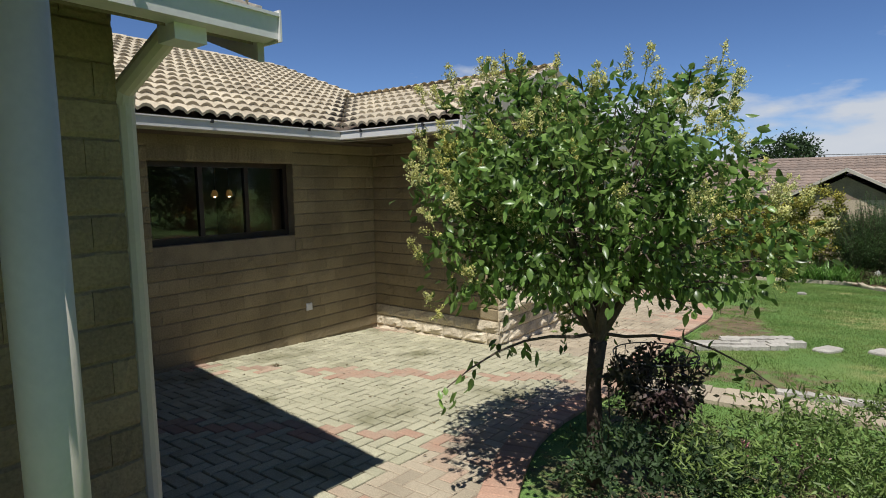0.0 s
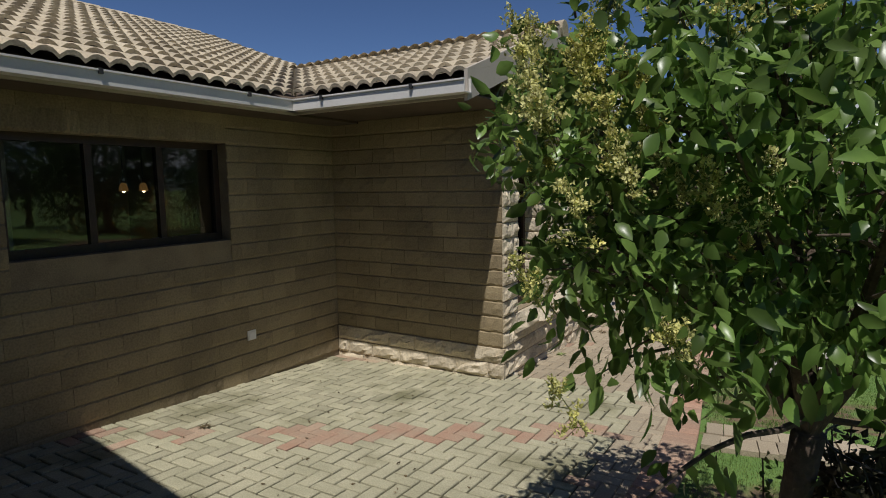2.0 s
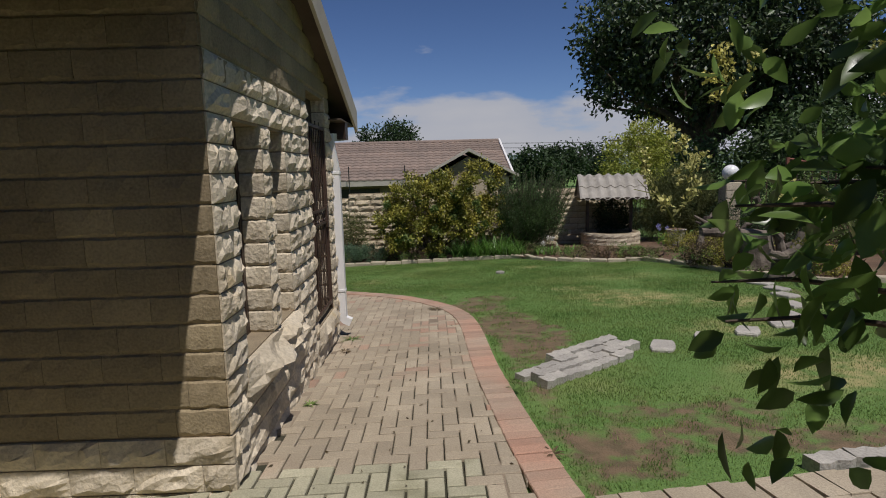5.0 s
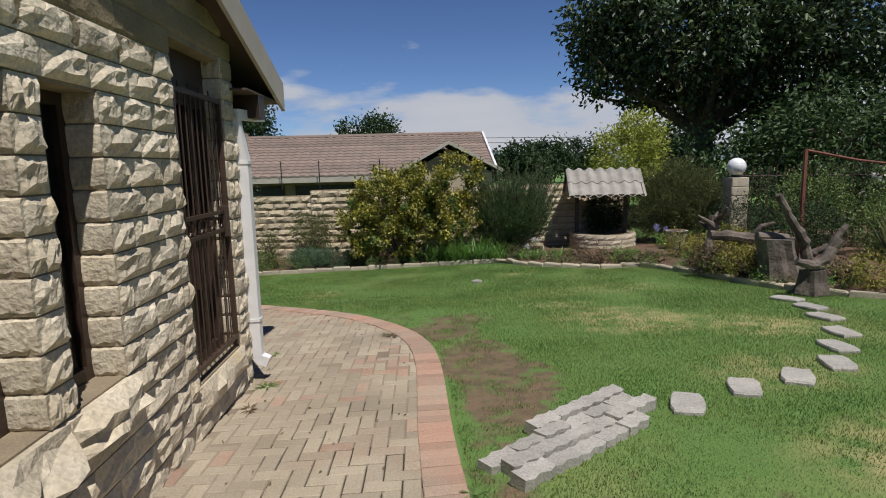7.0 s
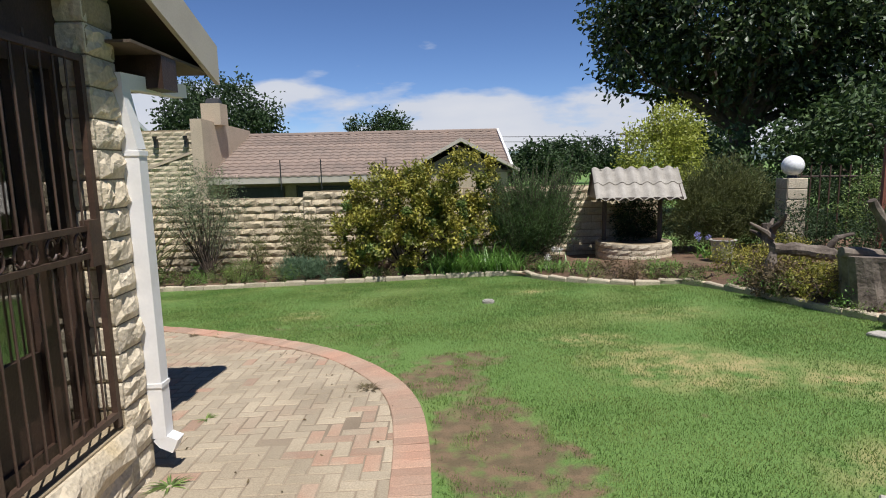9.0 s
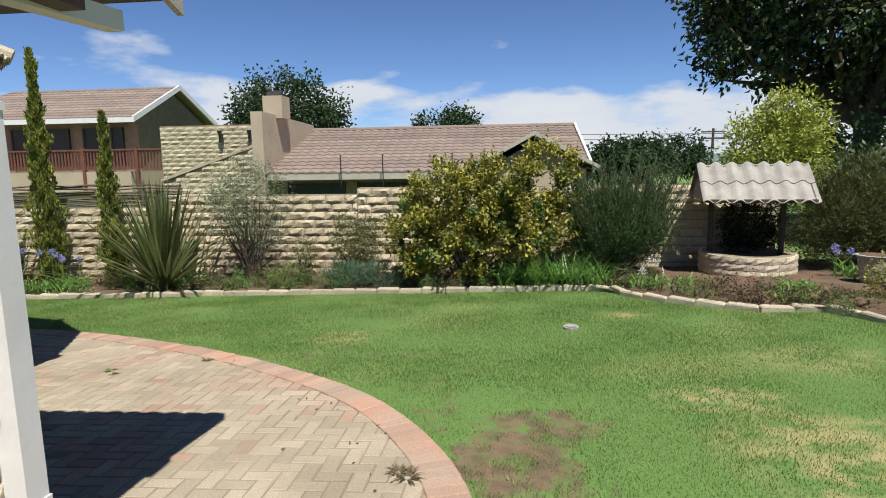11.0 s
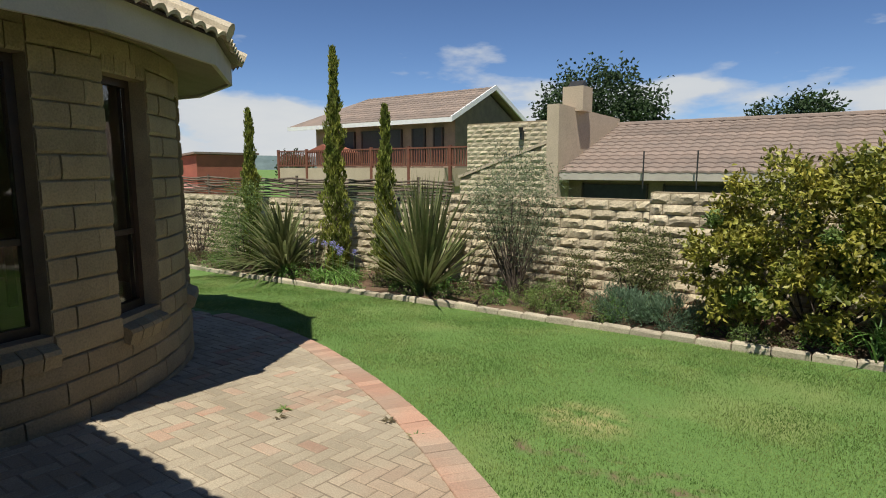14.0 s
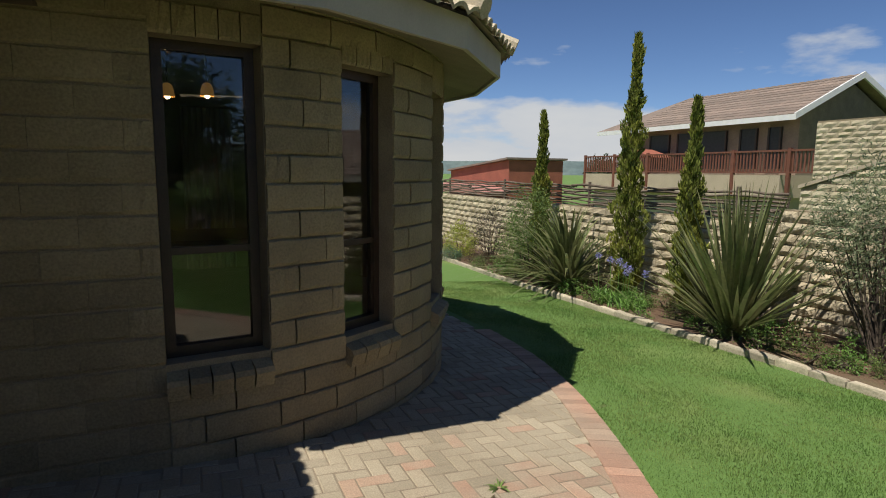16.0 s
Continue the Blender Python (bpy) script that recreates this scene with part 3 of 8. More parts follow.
lay(wall_a, "block", courses(0.62, YB, Z0 + 2 * COURSE, 2.3, [(WIN_A[0], WIN_A[1], 0.86, 2.04)], 0.30, 1), SAWN, 0.30, TO_X(XA), rnd)
lay(wall_b, "block", courses(XA + 0.012, XC - 0.0, Z0 + 4 * COURSE, 2.42, [], 0.30, 2), SAWN, 0.30, TO_MY(YB), rnd)
lay(wall_b, "plinth_block", courses(XA + 0.02, XC + 0.02, Z0, Z0 + 4 * COURSE, [], 0.34, 3), ROCKS, 0.30, TO_MY(YB - 0.012), rnd)
lay(wall_c, "rock_block", courses(YB + 0.0, YD, Z0 - COURSE, 1.80, [(WIN_1[0], WIN_1[1], 0.1, 1.60), (WIN_2[0], WIN_2[1], 0.1, 1.60), DOOR], 0.34, 4), ROCKS, 0.30, TO_X(XC), rnd)
lay(wall_c, "block", [p for p in courses(YB, YD, Z0 + 16 * COURSE, 3.3, [DOOR], 0.30, 6) if p[1] + COURSE * 0.6 < gable_top(p[0])], SAWN, 0.30, TO_X(XC), rnd)

# soldier course over the wide window
sold = [smooth_mesh(s + 40, 0.105, 0.165, M["block"]) for s in range(4)]
for k in range(17):
    ob = new("soldier_block", rnd.choice(sold))
    ob.parent = wall_a
    ob.matrix_local = TO_X(XA) @ Matrix.Translation((WIN_A[0] + 0.05 + k * 0.1, 0, WIN_A[3] + 0.0))

# the wall behind the downpipe, back to the bay
BAY_X = -6.36
wall_d = setting("wall_south", Geo().box((BAY_X - 0.1, YD - 0.24, -1.1), (XC - 0.24, YD - 0.005, 2.1)), M["mortar"], "sandstone block wall round the corner from the gate", "wall")
lay(wall_d, "block", courses(-XC + 0.0, -BAY_X, Z0 - COURSE, 2.1, [], 0.30, 7), SAWN, 0.30, Matrix(((-1, 0, 0, 0), (0, -1, 0, YD), (0, 0, 1, 0), (0, 0, 0, 1))), rnd)

# ---------------------------------------------------------------- round bay
BAY = (-8.95, 10.4)
BAY_R = 2.59
BAY_WINDOWS = [(1.0, 13.8, -0.06, 1.73), (25.6, 36.6, -0.09, 1.70), (51.5, 62.5, -0.10, 1.68), (77.5, 88.5, -0.10, 1.68)]
BAY_COURSE = 0.168


def polar(r, deg):
    return BAY[0] + r * math.cos(radians(deg)), BAY[1] + r * math.sin(radians(deg))


def build_bay():
    geo = Geo()
    stops = sorted({-3.0, 182.0, *[w[i] for w in BAY_WINDOWS for i in (0, 1)], *range(94, 180, 6)})
    for a, b in zip(stops, stops[1:]):
        win = next((w for w in BAY_WINDOWS if w[0] <= a and b <= w[1]), None)
        for lo, hi in ([(-1.5, win[2]), (win[3], 2.1)] if win else [(-1.5, 2.1)]):
            (x0, y0), (x1, y1), (x2, y2), (x3, y3) = polar(BAY_R, a), polar(BAY_R, b), polar(BAY_R - 0.24, b), polar(BAY_R - 0.24, a)
            geo.add([(x0, y0, lo), (x1, y1, lo), (x2, y2, lo), (x3, y3, lo), (x0, y0, hi), (x1, y1, hi), (x2, y2, hi), (x3, y3, hi)], [(0, 1, 2, 3), (4, 5, 6, 7), (0, 1, 5, 4), (1, 2, 6, 5), (2, 3, 7, 6), (3, 0, 4, 7)])
    geo.box((BAY_X - 0.24, YD - 0.3, -1.5), (BAY_X, BAY[1] + 0.0, 2.1))
    wall = setting("wall_bay", welded(geo), M["mortar"], "round bay wall of sawn sandstone blocks in shade", "wall")
    # straight stretch, then round the curve block by block
    lay(wall, "block", courses(YD, BAY[1] + 0.05, -1.06, 2.02, [], 0.42, 8, BAY_COURSE), SAWN_BAY, 0.30, TO_X(BAY_X), rnd)
    holes = [(radians(w[0]) * BAY_R, radians(w[1]) * BAY_R, w[2] - 0.20, w[3] + 0.17) for w in BAY_WINDOWS]
    for u, v, l in courses(0.05, radians(126) * BAY_R, -1.06, 2.02, holes, 0.42, 9, BAY_COURSE):
        a = math.degrees(u / BAY_R)
        x, y = polar(BAY_R, a)
        ob = new("block", rnd.choice(SAWN_BAY))
        ob.parent = wall
        ob.matrix_local = Matrix.Translation((x, y, v)) @ Matrix.Rotation(radians(a + 90), 4, "Z") @ Matrix.Diagonal(((l - 0.009) / 0.30, 1, 1, 1))
    # upright blocks over each window, sloping sill bricks under it
    sill_brick = Geo().prism([(-0.09, -0.03), (-0.075, 0.0), (0.10, 0.075), (0.10, -0.05), (-0.06, -0.12)], -0.05, 0.05, "x").mesh("sill_brick", M["block"])
    for lo, hi, z0, z1 in BAY_WINDOWS:
        n = round(radians(hi - lo) * BAY_R / 0.125)
        for k in range(n):
            a = lo + (k + 0.5) * (hi - lo) / n
            for name, me, r, z, w in (("soldier_block", rnd.choice(sold), BAY_R, z1, 0.105), ("sill_brick", sill_brick, BAY_R, z0 - 0.075, 0.1)):
                x, y = polar(r, a)
                ob = new(name, me)
                ob.parent = wall
                ob.matrix_local = Matrix.Translation((x, y, z)) @ Matrix.Rotation(radians(a + 90), 4, "Z") @ Matrix.Diagonal((radians(hi - lo) * BAY_R / n / w * 0.95, 1, 1, 1))


build_bay()


# ---------------------------------------------------------------- windows
def window(name, width, height, m, label, mullions=(), transoms=()):
    """A dark timber window: frame, bars and panes, standing in the plane y = 0 of m, its foot at z = 0."""
    base = thing(name, (0, 0, 0), label, "window", "", "structure")
    base.matrix_world = m
    f = Geo()
    f.box((0, -0.03, 0), (0.055, 0.04, height)), f.box((width - 0.055, -0.03, 0), (width, 0.04, height))
    f.box((0.055, -0.03, height - 0.055), (width - 0.055, 0.04, height)), f.box((0.055, -0.03, 0), (width - 0.055, 0.04, 0.065))
    part("window_frame", f, M["dark_wood"], base)
    us, vs = [0.055, *mullions, width - 0.055], [0.065, *transoms, height - 0.055]
    for u in mullions:
        part("mullion", Geo().box((u - 0.025, -0.022, 0.065), (u + 0.025, 0.032, height - 0.055)), M["dark_wood"], base)
    for v in transoms:
        part("transom", Geo().box((0.055, -0.018, v - 0.02), (width - 0.055, 0.028, v + 0.02)), M["dark_wood"], base)
    for a, b in zip(us, us[1:]):
        for c, d in zip(vs, vs[1:]):
            pane = part("pane", Geo().box((a, 0.0, c), (b, 0.006, d)), M["glass"], base)
            pane.visible_shadow = False
    return base


window("window_1", WIN_A[1] - WIN_A[0], WIN_A[3] - WIN_A[2], Matrix.Translation((XA - 0.14, WIN_A[0], WIN_A[2])) @ Matrix.Rotation(radians(90), 4, "Z"), "dark timber three-light window in the shaded wall", (0.6, 1.15))
for k, w in enumerate((WIN_1, WIN_2)):
    window(f"window_{k + 2}", w[1] - w[0], w[3] - w[2], Matrix.Translation((XC - 0.17, w[0], w[2])) @ Matrix.Rotation(radians(90), 4, "Z"), "narrow dark slit window in rock-faced wall")
    rim = rock_mesh(70 + k, w[1] - w[0] + 0.16, 0.19, 0.17, M["rock"], 7, 4)
    ob = new("window_sill", rim)
    ob.matrix_world = TO_X(XC) @ Matrix.Translation(((w[0] + w[1]) / 2, 0, w[2] - 0.2))
    tagged(ob, "rough-hewn projecting sandstone window sill", "window sill", "slit window sills", "structure")
for k, (lo, hi, z0, z1) in enumerate(BAY_WINDOWS):
    (x0, y0), (x1, y1) = polar(BAY_R - 0.15, lo), polar(BAY_R - 0.15, hi)
    wd = math.hypot(x1 - x0, y1 - y0)
    window(f"window_{k + 4}", wd, z1 - z0, Matrix.Translation((x0, y0, z0)) @ Matrix.Rotation(math.atan2(y1 - y0, x1 - x0), 4, "Z"), "tall dark timber bay window with a bottom light", (), (0.62,))


# ---------------------------------------------------------------- tiled roofs
def tile_mesh(name, mat, w=0.30, l=0.36, nu=8):
    """One double-roll roof tile: u across, the lower edge at y = 0."""
    vs, fs = [], []
    for y, dz in ((0.0, 0.0), (l, -0.012)):
        for i in range(nu + 1):
            t = i / nu
            vs.append(((t - 0.5) * w, y, dz + 0.042 * abs(math.sin(math.pi * 2 * t)) ** 0.8))
    for i in range(nu):
        fs.append((i, i + 1, nu + 2 + i, nu + 1 + i))
    k = len(vs)
    vs += [(x, y, z - 0.03) for x, y, z in vs[:nu + 1]]
    for i in range(nu):
        fs.append((i + 1, i, k + i, k + i + 1))
    return raw_mesh(name, vs, fs, mat, False)


TILE = tile_mesh("roof_tile", M["tile"])


def slope_frame(origin, along, up):
    """The pose of a roof slope: x along the eave, y up the slope, z off it."""
    a, u = Vector(along).normalized(), Vector(up).normalized()
    n = a.cross(u)
    return Matrix(((a.x, u.x, n.x, origin[0]), (a.y, u.y, n.y, origin[1]), (a.z, u.z, n.z, origin[2]), (0, 0, 0, 1)))


def tiled(parent, m, length, rise, keep, single, mat="tile_far", skip=0):
    """Rows of tiles on a slope; keep(u, v) says where a tile lies; single: v below which tiles are objects of their own."""
    rows, cols = int(rise / 0.32), int(length / 0.30)
    joined = Geo()
    tilt = Matrix.Rotation(radians(-4.5), 4, "X")
    src_v = [Vector(v.co) for v in TILE.vertices]
    src_f = [tuple(p.vertices) for p in TILE.polygons]
    for r in range(rows + 1):
        for c in range(cols + 1):
            u, v = c * 0.30 + 0.15, r * 0.32
            if not keep(u, v):
                continue
            mm = m @ Matrix.Translation((u, v, 0.045 + rnd.uniform(0, 0.005))) @ tilt @ Matrix.Rotation(rnd.uniform(-0.006, 0.006), 4, "Z")
            if v < single:
                ob = new("roof_tile", TILE)
                ob.parent = parent
                ob.matrix_local = mm
            else:
                joined.add([tuple(mm @ p) for p in src_v], src_f)
    if joined.n:
        me = raw_mesh("roof_tiles", joined.v, joined.f, M[mat])
        ob = new("roof_tiles", me)
        ob.parent = parent
        tagged(ob, "", "", "", "stuff")


EAVE_Z, EAVE_A, EAVE_B = 2.27, -5.2, 4.765            # tile foot height, eave lines of the two slopes
PITCH = 0.37
VERGE = -3.40
RIDGE_Y, RIDGE_Z = 6.75, 2.27 + 0.37 * (6.75 - EAVE_B)
FAR_EAVE_Y = 9.98
FAR_PITCH = (RIDGE_Z - 1.93) / (FAR_EAVE_Y - RIDGE_Y)

# slope over the wide window, rising to the west
RIDGE_A = 4.6
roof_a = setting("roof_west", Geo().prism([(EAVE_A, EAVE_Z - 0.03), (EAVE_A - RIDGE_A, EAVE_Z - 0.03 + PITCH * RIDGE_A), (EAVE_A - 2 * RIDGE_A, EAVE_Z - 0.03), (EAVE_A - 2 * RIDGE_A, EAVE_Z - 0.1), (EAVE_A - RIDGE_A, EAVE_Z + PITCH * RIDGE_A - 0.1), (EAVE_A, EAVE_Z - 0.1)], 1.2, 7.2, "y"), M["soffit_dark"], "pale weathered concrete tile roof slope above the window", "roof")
ca = math.hypot(1, PITCH)
tiled(roof_a, slope_frame((EAVE_A, 1.2, EAVE_Z), (0, 1, 0), (-1, 0, PITCH)), 6.0, RIDGE_A * ca, lambda u, v: 1.2 + u < EAVE_B + (v / ca) * 1.0 + 0.15 + 0.0 if v / ca < 2.01 else True, 0.7)

# gabled wing: slope towards the yard, slope beyond, verge boards
prof = [(EAVE_B, EAVE_Z - 0.03), (RIDGE_Y, RIDGE_Z - 0.03), (FAR_EAVE_Y, 1.90), (FAR_EAVE_Y, 1.83), (RIDGE_Y, RIDGE_Z - 0.1), (EAVE_B, EAVE_Z - 0.1)]
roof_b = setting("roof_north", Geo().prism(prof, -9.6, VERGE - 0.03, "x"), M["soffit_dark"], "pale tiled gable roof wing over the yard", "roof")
cb = math.hypot(1, PITCH)
tiled(roof_b, slope_frame((EAVE_A - 4.2, EAVE_B, EAVE_Z), (1, 0, 0), (0, 1, PITCH)), VERGE - EAVE_A + 4.1, 1.98 * cb, lambda u, v: EAVE_A - 4.2 + u > EAVE_A - v / cb - 0.12, 0.7)
cf = math.hypot(1, FAR_PITCH)
tiled(roof_b, slope_frame((VERGE, FAR_EAVE_Y, 1.93), (-1, 0, 0), (0, -1, FAR_PITCH)), 5.0, 3.2 * cf, lambda u, v: True, 0.35)
verge = Geo()
verge.prism([(EAVE_B - 0.02, EAVE_Z - 0.17), (EAVE_B - 0.02, EAVE_Z + 0.06), (RIDGE_Y, RIDGE_Z + 0.08), (RIDGE_Y, RIDGE_Z - 0.17)], VERGE - 0.03, VERGE, "x")
verge.prism([(FAR_EAVE_Y + 0.02, 1.93 - 0.19), (FAR_EAVE_Y + 0.02, 1.93 + 0.06), (RIDGE_Y, RIDGE_Z + 0.08), (RIDGE_Y, RIDGE_Z - 0.17)], VERGE - 0.03, VERGE, "x")
setting("verge_board", verge, M["fascia"], "pale painted barge board along the gable verge", "trim")
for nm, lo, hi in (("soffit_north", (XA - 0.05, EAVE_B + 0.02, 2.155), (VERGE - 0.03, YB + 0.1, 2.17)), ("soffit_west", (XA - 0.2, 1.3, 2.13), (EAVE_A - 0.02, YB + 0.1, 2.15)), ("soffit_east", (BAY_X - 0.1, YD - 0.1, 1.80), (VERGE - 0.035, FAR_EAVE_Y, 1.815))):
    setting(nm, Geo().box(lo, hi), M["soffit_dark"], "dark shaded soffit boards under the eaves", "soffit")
setting("eave_purlin", Geo().box((XC - 0.3, 9.25, 1.62), (VERGE - 0.04, 9.43, 1.80)), M["dark_wood"], "dark timber beam end under the eave", "beam")
# ridge tiles
for nm, p0, p1 in (("ridge_west", (EAVE_A - RIDGE_A, 1.2, EAVE_Z + PITCH * RIDGE_A), (EAVE_A - RIDGE_A, 7.2, EAVE_Z + PITCH * RIDGE_A)), ("ridge_north", (-9.4, RIDGE_Y, RIDGE_Z + 0.02), (VERGE, RIDGE_Y, RIDGE_Z + 0.02))):
    g = Geo()
    a, b = Vector(p0), Vector(p1)
    n = int((b - a).length / 0.4)
    for k in range(n):
        g.tube([a.lerp(b, k / n), a.lerp(b, (k + 1.05) / n)], [0.085, 0.096], 10)
    setting(nm, g, M["tile"], "half-round ridge tiles along the roof", "ridge")


def gutter(name, a, b, label):
    """An open square gutter hung along an eave, with a rolled lip."""
    a, b = Vector(a), Vector(b)
    d = (b - a).normalized()
    s = Vector((-d.y, d.x, 0))                          # outwards
    geo = Geo()
    for o0, o1, z0, z1 in ((0.0, 0.105, -0.085, -0.078), (0.098, 0.105, -0.078, 0.0), (0.0, 0.006, -0.078, 0.02), (0.098, 0.118, 0.0, 0.012)):
        vs = [tuple(p + s * o + Vector((0, 0, z))) for p in (a, b) for o in (o0, o1) for z in (z0, z1)]
        geo.add(vs, [(0, 1, 3, 2), (4, 5, 7, 6), (0, 1, 5, 4), (2, 3, 7, 6), (0, 2, 6, 4), (1, 3, 7, 5)])
    ob = setting(name, geo, M["gutter"], label, "gutter")
    n = int((b - a).length / 0.9)
    for k in range(n):
        q = a.lerp(b, (k + 0.5) / n) + s * 0.118
        part("bracket", Geo().box(tuple(q + Vector((-0.012, -0.012, -0.02))), tuple(q + Vector((0.012, 0.012, 0.016)))), M["dark_metal"], ob)


gutter("gutter_west", (EAVE_A, EAVE_B + 0.0, 2.235), (EAVE_A, 1.3, 2.235), "white painted metal gutter along the eave")
gutter("gutter_north", (VERGE + 0.02, EAVE_B, 2.235), (EAVE_A - 0.0, EAVE_B, 2.235), "white painted metal gutter along the eave")
fas = Geo().box((EAVE_A - 0.03, 1.3, 2.13), (EAVE_A - 0.004, EAVE_B + 0.02, 2.26)).box((EAVE_A - 0.03, EAVE_B + 0.004, 2.13), (VERGE - 0.03, EAVE_B + 0.03, 2.26))
setting("fascia", fas, M["fascia"], "painted fascia board behind the gutter", "trim")

# ---------------------------------------------------------------- bay roof: flat soffit, fascia ring and conical tiling
EAVE_R = 3.11
EAVE_STOPS = [61.9 + 22.5 * k for k in range(-3, 4)]      # corners of the many-sided eave


def build_bay_roof():
    def ring(r0, z0, r1, z1, thick):
        g = Geo()
        for a, b in zip(EAVE_STOPS, EAVE_STOPS[1:]):
            p = [(*polar(r0, a), z0), (*polar(r0, b), z0), (*polar(r1, b), z1), (*polar(r1, a), z1)]
            q = [(x, y, z + thick) for x, y, z in p]
            g.add(p + q, [(0, 1, 2, 3), (7, 6, 5, 4), (0, 1, 5, 4), (1, 2, 6, 5), (2, 3, 7, 6), (3, 0, 4, 7)])
        return g

    end = polar(EAVE_R, EAVE_STOPS[0])
    s = ring(BAY_R - 0.16, 2.02, EAVE_R - 0.035, 1.875, 0.02)
    s.prism([(BAY_X - 0.1, 2.02), (end[0] - 0.035, 1.875), (end[0] - 0.035, 1.895), (BAY_X - 0.1, 2.04)], YD - 0.2, end[1], "y")
    setting("bay_soffit", s, M["soffit"], "pale plastered soffit round the bay eave", "soffit")
    f = ring(EAVE_R - 0.035, 1.85, EAVE_R, 1.85, 0.21)
    f.box((end[0] - 0.035, YD + 0.95, 1.85), (end[0], end[1], 2.06))
    setting("bay_fascia", welded(f), M["fascia"], "pale plastered fascia band round the many-sided bay eave", "trim")
    rise, rim = 0.46, EAVE_R + 0.06
    apex = Vector((*BAY, 2.06 + rise * rim))
    cone = Geo()
    for a, b in zip(EAVE_STOPS, EAVE_STOPS[1:]):
        cone.add([(*polar(rim, a), 2.06), (*polar(rim, b), 2.06), tuple(apex)], [(0, 1, 2)])
    cone.add([(end[0] + 0.06, YD + 0.95, 2.06), (end[0] + 0.06, end[1], 2.06), (BAY[0], end[1], 3.5), (BAY[0], YD + 0.95, 3.5)], [(0, 1, 2, 3)])
    roof = setting("roof_bay", cone, M["soffit"], "many-sided tiled roof over the round bay", "roof")
    for a, b in zip(EAVE_STOPS, EAVE_STOPS[1:]):
        p, q = Vector((*polar(rim + 0.05, a), 0)), Vector((*polar(rim + 0.05, b), 0))
        along = (q - p).normalized()
        inward = Vector((-along.y, along.x, 0))
        for r in range(4):
            d = r * 0.29
            width = (q - p).length - 2 * d * math.tan(radians(11.25))
            n = max(1, int(width / 0.285))
            for k in range(n):
                c = p.lerp(q, 0.5) + along * ((k + 0.5) / n - 0.5) * width + inward * d
                ob = new("roof_tile", TILE)
                ob.parent = roof
                ob.matrix_local = Matrix.Translation((c.x, c.y, 2.055 + d * rise + rnd.uniform(0, 0.006))) @ Matrix.Rotation(math.atan2(along.y, along.x) + rnd.uniform(-0.02, 0.02), 4, "Z") @ Matrix.Rotation(math.atan(rise) - 0.06, 4, "X") @ Matrix.Diagonal((width / n / 0.30, 1, 1, 1))
        # hip caps, their mortar bed uneven
        foot = Vector((*polar(rim + 0.07, a), 2.105))
        hip = (apex - foot).normalized()
        for k in range(4):
            cap = Geo().tube([foot + hip * (0.3 * k), foot + hip * (0.3 * k + 0.34)], [0.075, 0.06], 9)
            part("hip_cap", cap, M["tile"], roof)


build_bay_roof()


# ---------------------------------------------------------------- rooms behind the windows
def room(name, lo, hi, label):
    (a, b, c), (d, e, f) = lo, hi
    g = Geo()
    t = 0.06
    g.box((a - t, b, c), (a, e, f)), g.box((a, b - t, c), (d, b, f)), g.box((a, e, c), (d, e + t, f))
    setting(name, g, M["inside"], label, "wall")
    setting(name + "_floor", Geo().box((a, b, c - 0.05), (d, e, c)), M["inside_floor"], "dark tiled floor inside the house", "floor")
    setting(name + "_ceiling", Geo().box((a, b, f), (d, e, f + 0.05)), M["inside"], "plastered ceiling inside the house", "ceiling")


room("room_west", (-9.4, 1.2, -0.25), (XA - 0.25, YB - 0.1, 2.2), "dim plastered wall of the front room")
room("room_north", (-7.6, YB + 0.3, -0.2), (XC - 0.25, YD - 0.3, 2.1), "dim plastered wall of the sitting room")
setting("room_bay", Geo().box((-11.3, YD - 0.1, -0.3), (-11.24, BAY[1] + 0.1, 2.0)).box((-11.24, YD - 0.06, -0.3), (BAY_X - 0.25, YD - 0.01, 2.0)), M["inside"], "dim plastered wall of the dining room", "wall")
disc = [polar(BAY_R - 0.25, a) for a in range(0, 181, 6)] + [(-11.29, YD), (BAY_X - 0.25, YD)]
setting("room_bay_floor", Geo().prism(disc, -0.35, -0.3, "z"), M["inside_floor"], "dark tiled floor of the dining room", "floor")
setting("room_bay_ceiling", Geo().prism(disc, 2.0, 2.012, "z"), M["inside"], "plastered ceiling of the dining room", "ceiling")


def pendant(x, y, z, drop):
    lamp = thing("pendant_lamp", (x, y, z), "lit amber glass pendant lamp under the ceiling", "lamp", "lit pendant lamps")
    part("cord", Geo().tube([(0, 0, 0.07), (0, 0, drop)], 0.006, 6), M["dark_metal"], lamp)
    prof = [(0.02, 0.075), (0.036, 0.06), (0.048, 0.02), (0.054, -0.03)]
    vs, fs = [], []
    for r, h in prof:
        vs += [(r * math.cos(k * math.pi / 6), r * math.sin(k * math.pi / 6), h) for k in range(12)]
    for j in range(3):
        fs += [(j * 12 + k, j * 12 + (k + 1) % 12, (j + 1) * 12 + (k + 1) % 12, (j + 1) * 12 + k) for k in range(12)]
    part("shade", raw_mesh("shade", vs, fs, M["amber"], True), None, lamp)
    bulb = Geo().tube([(0, 0, -0.045), (0, 0, -0.035), (0, 0, -0.01), (0, 0, 0.01)], [0.01, 0.02, 0.02, 0.01], 10)
    part("bulb", bulb, M["bulb"], lamp, "glowing bulb")


def glow(name, colour, strength):
    m = bpy.data.materials.new(name)
    m.use_nodes = True
    p = m.node_tree.nodes["Principled BSDF"]
    p.inputs["Base Color"].default_value = (*colour, 1)
    p.inputs["Emission Color"].default_value, p.inputs["Emission Strength"].default_value = (*colour, 1), strength
    return m


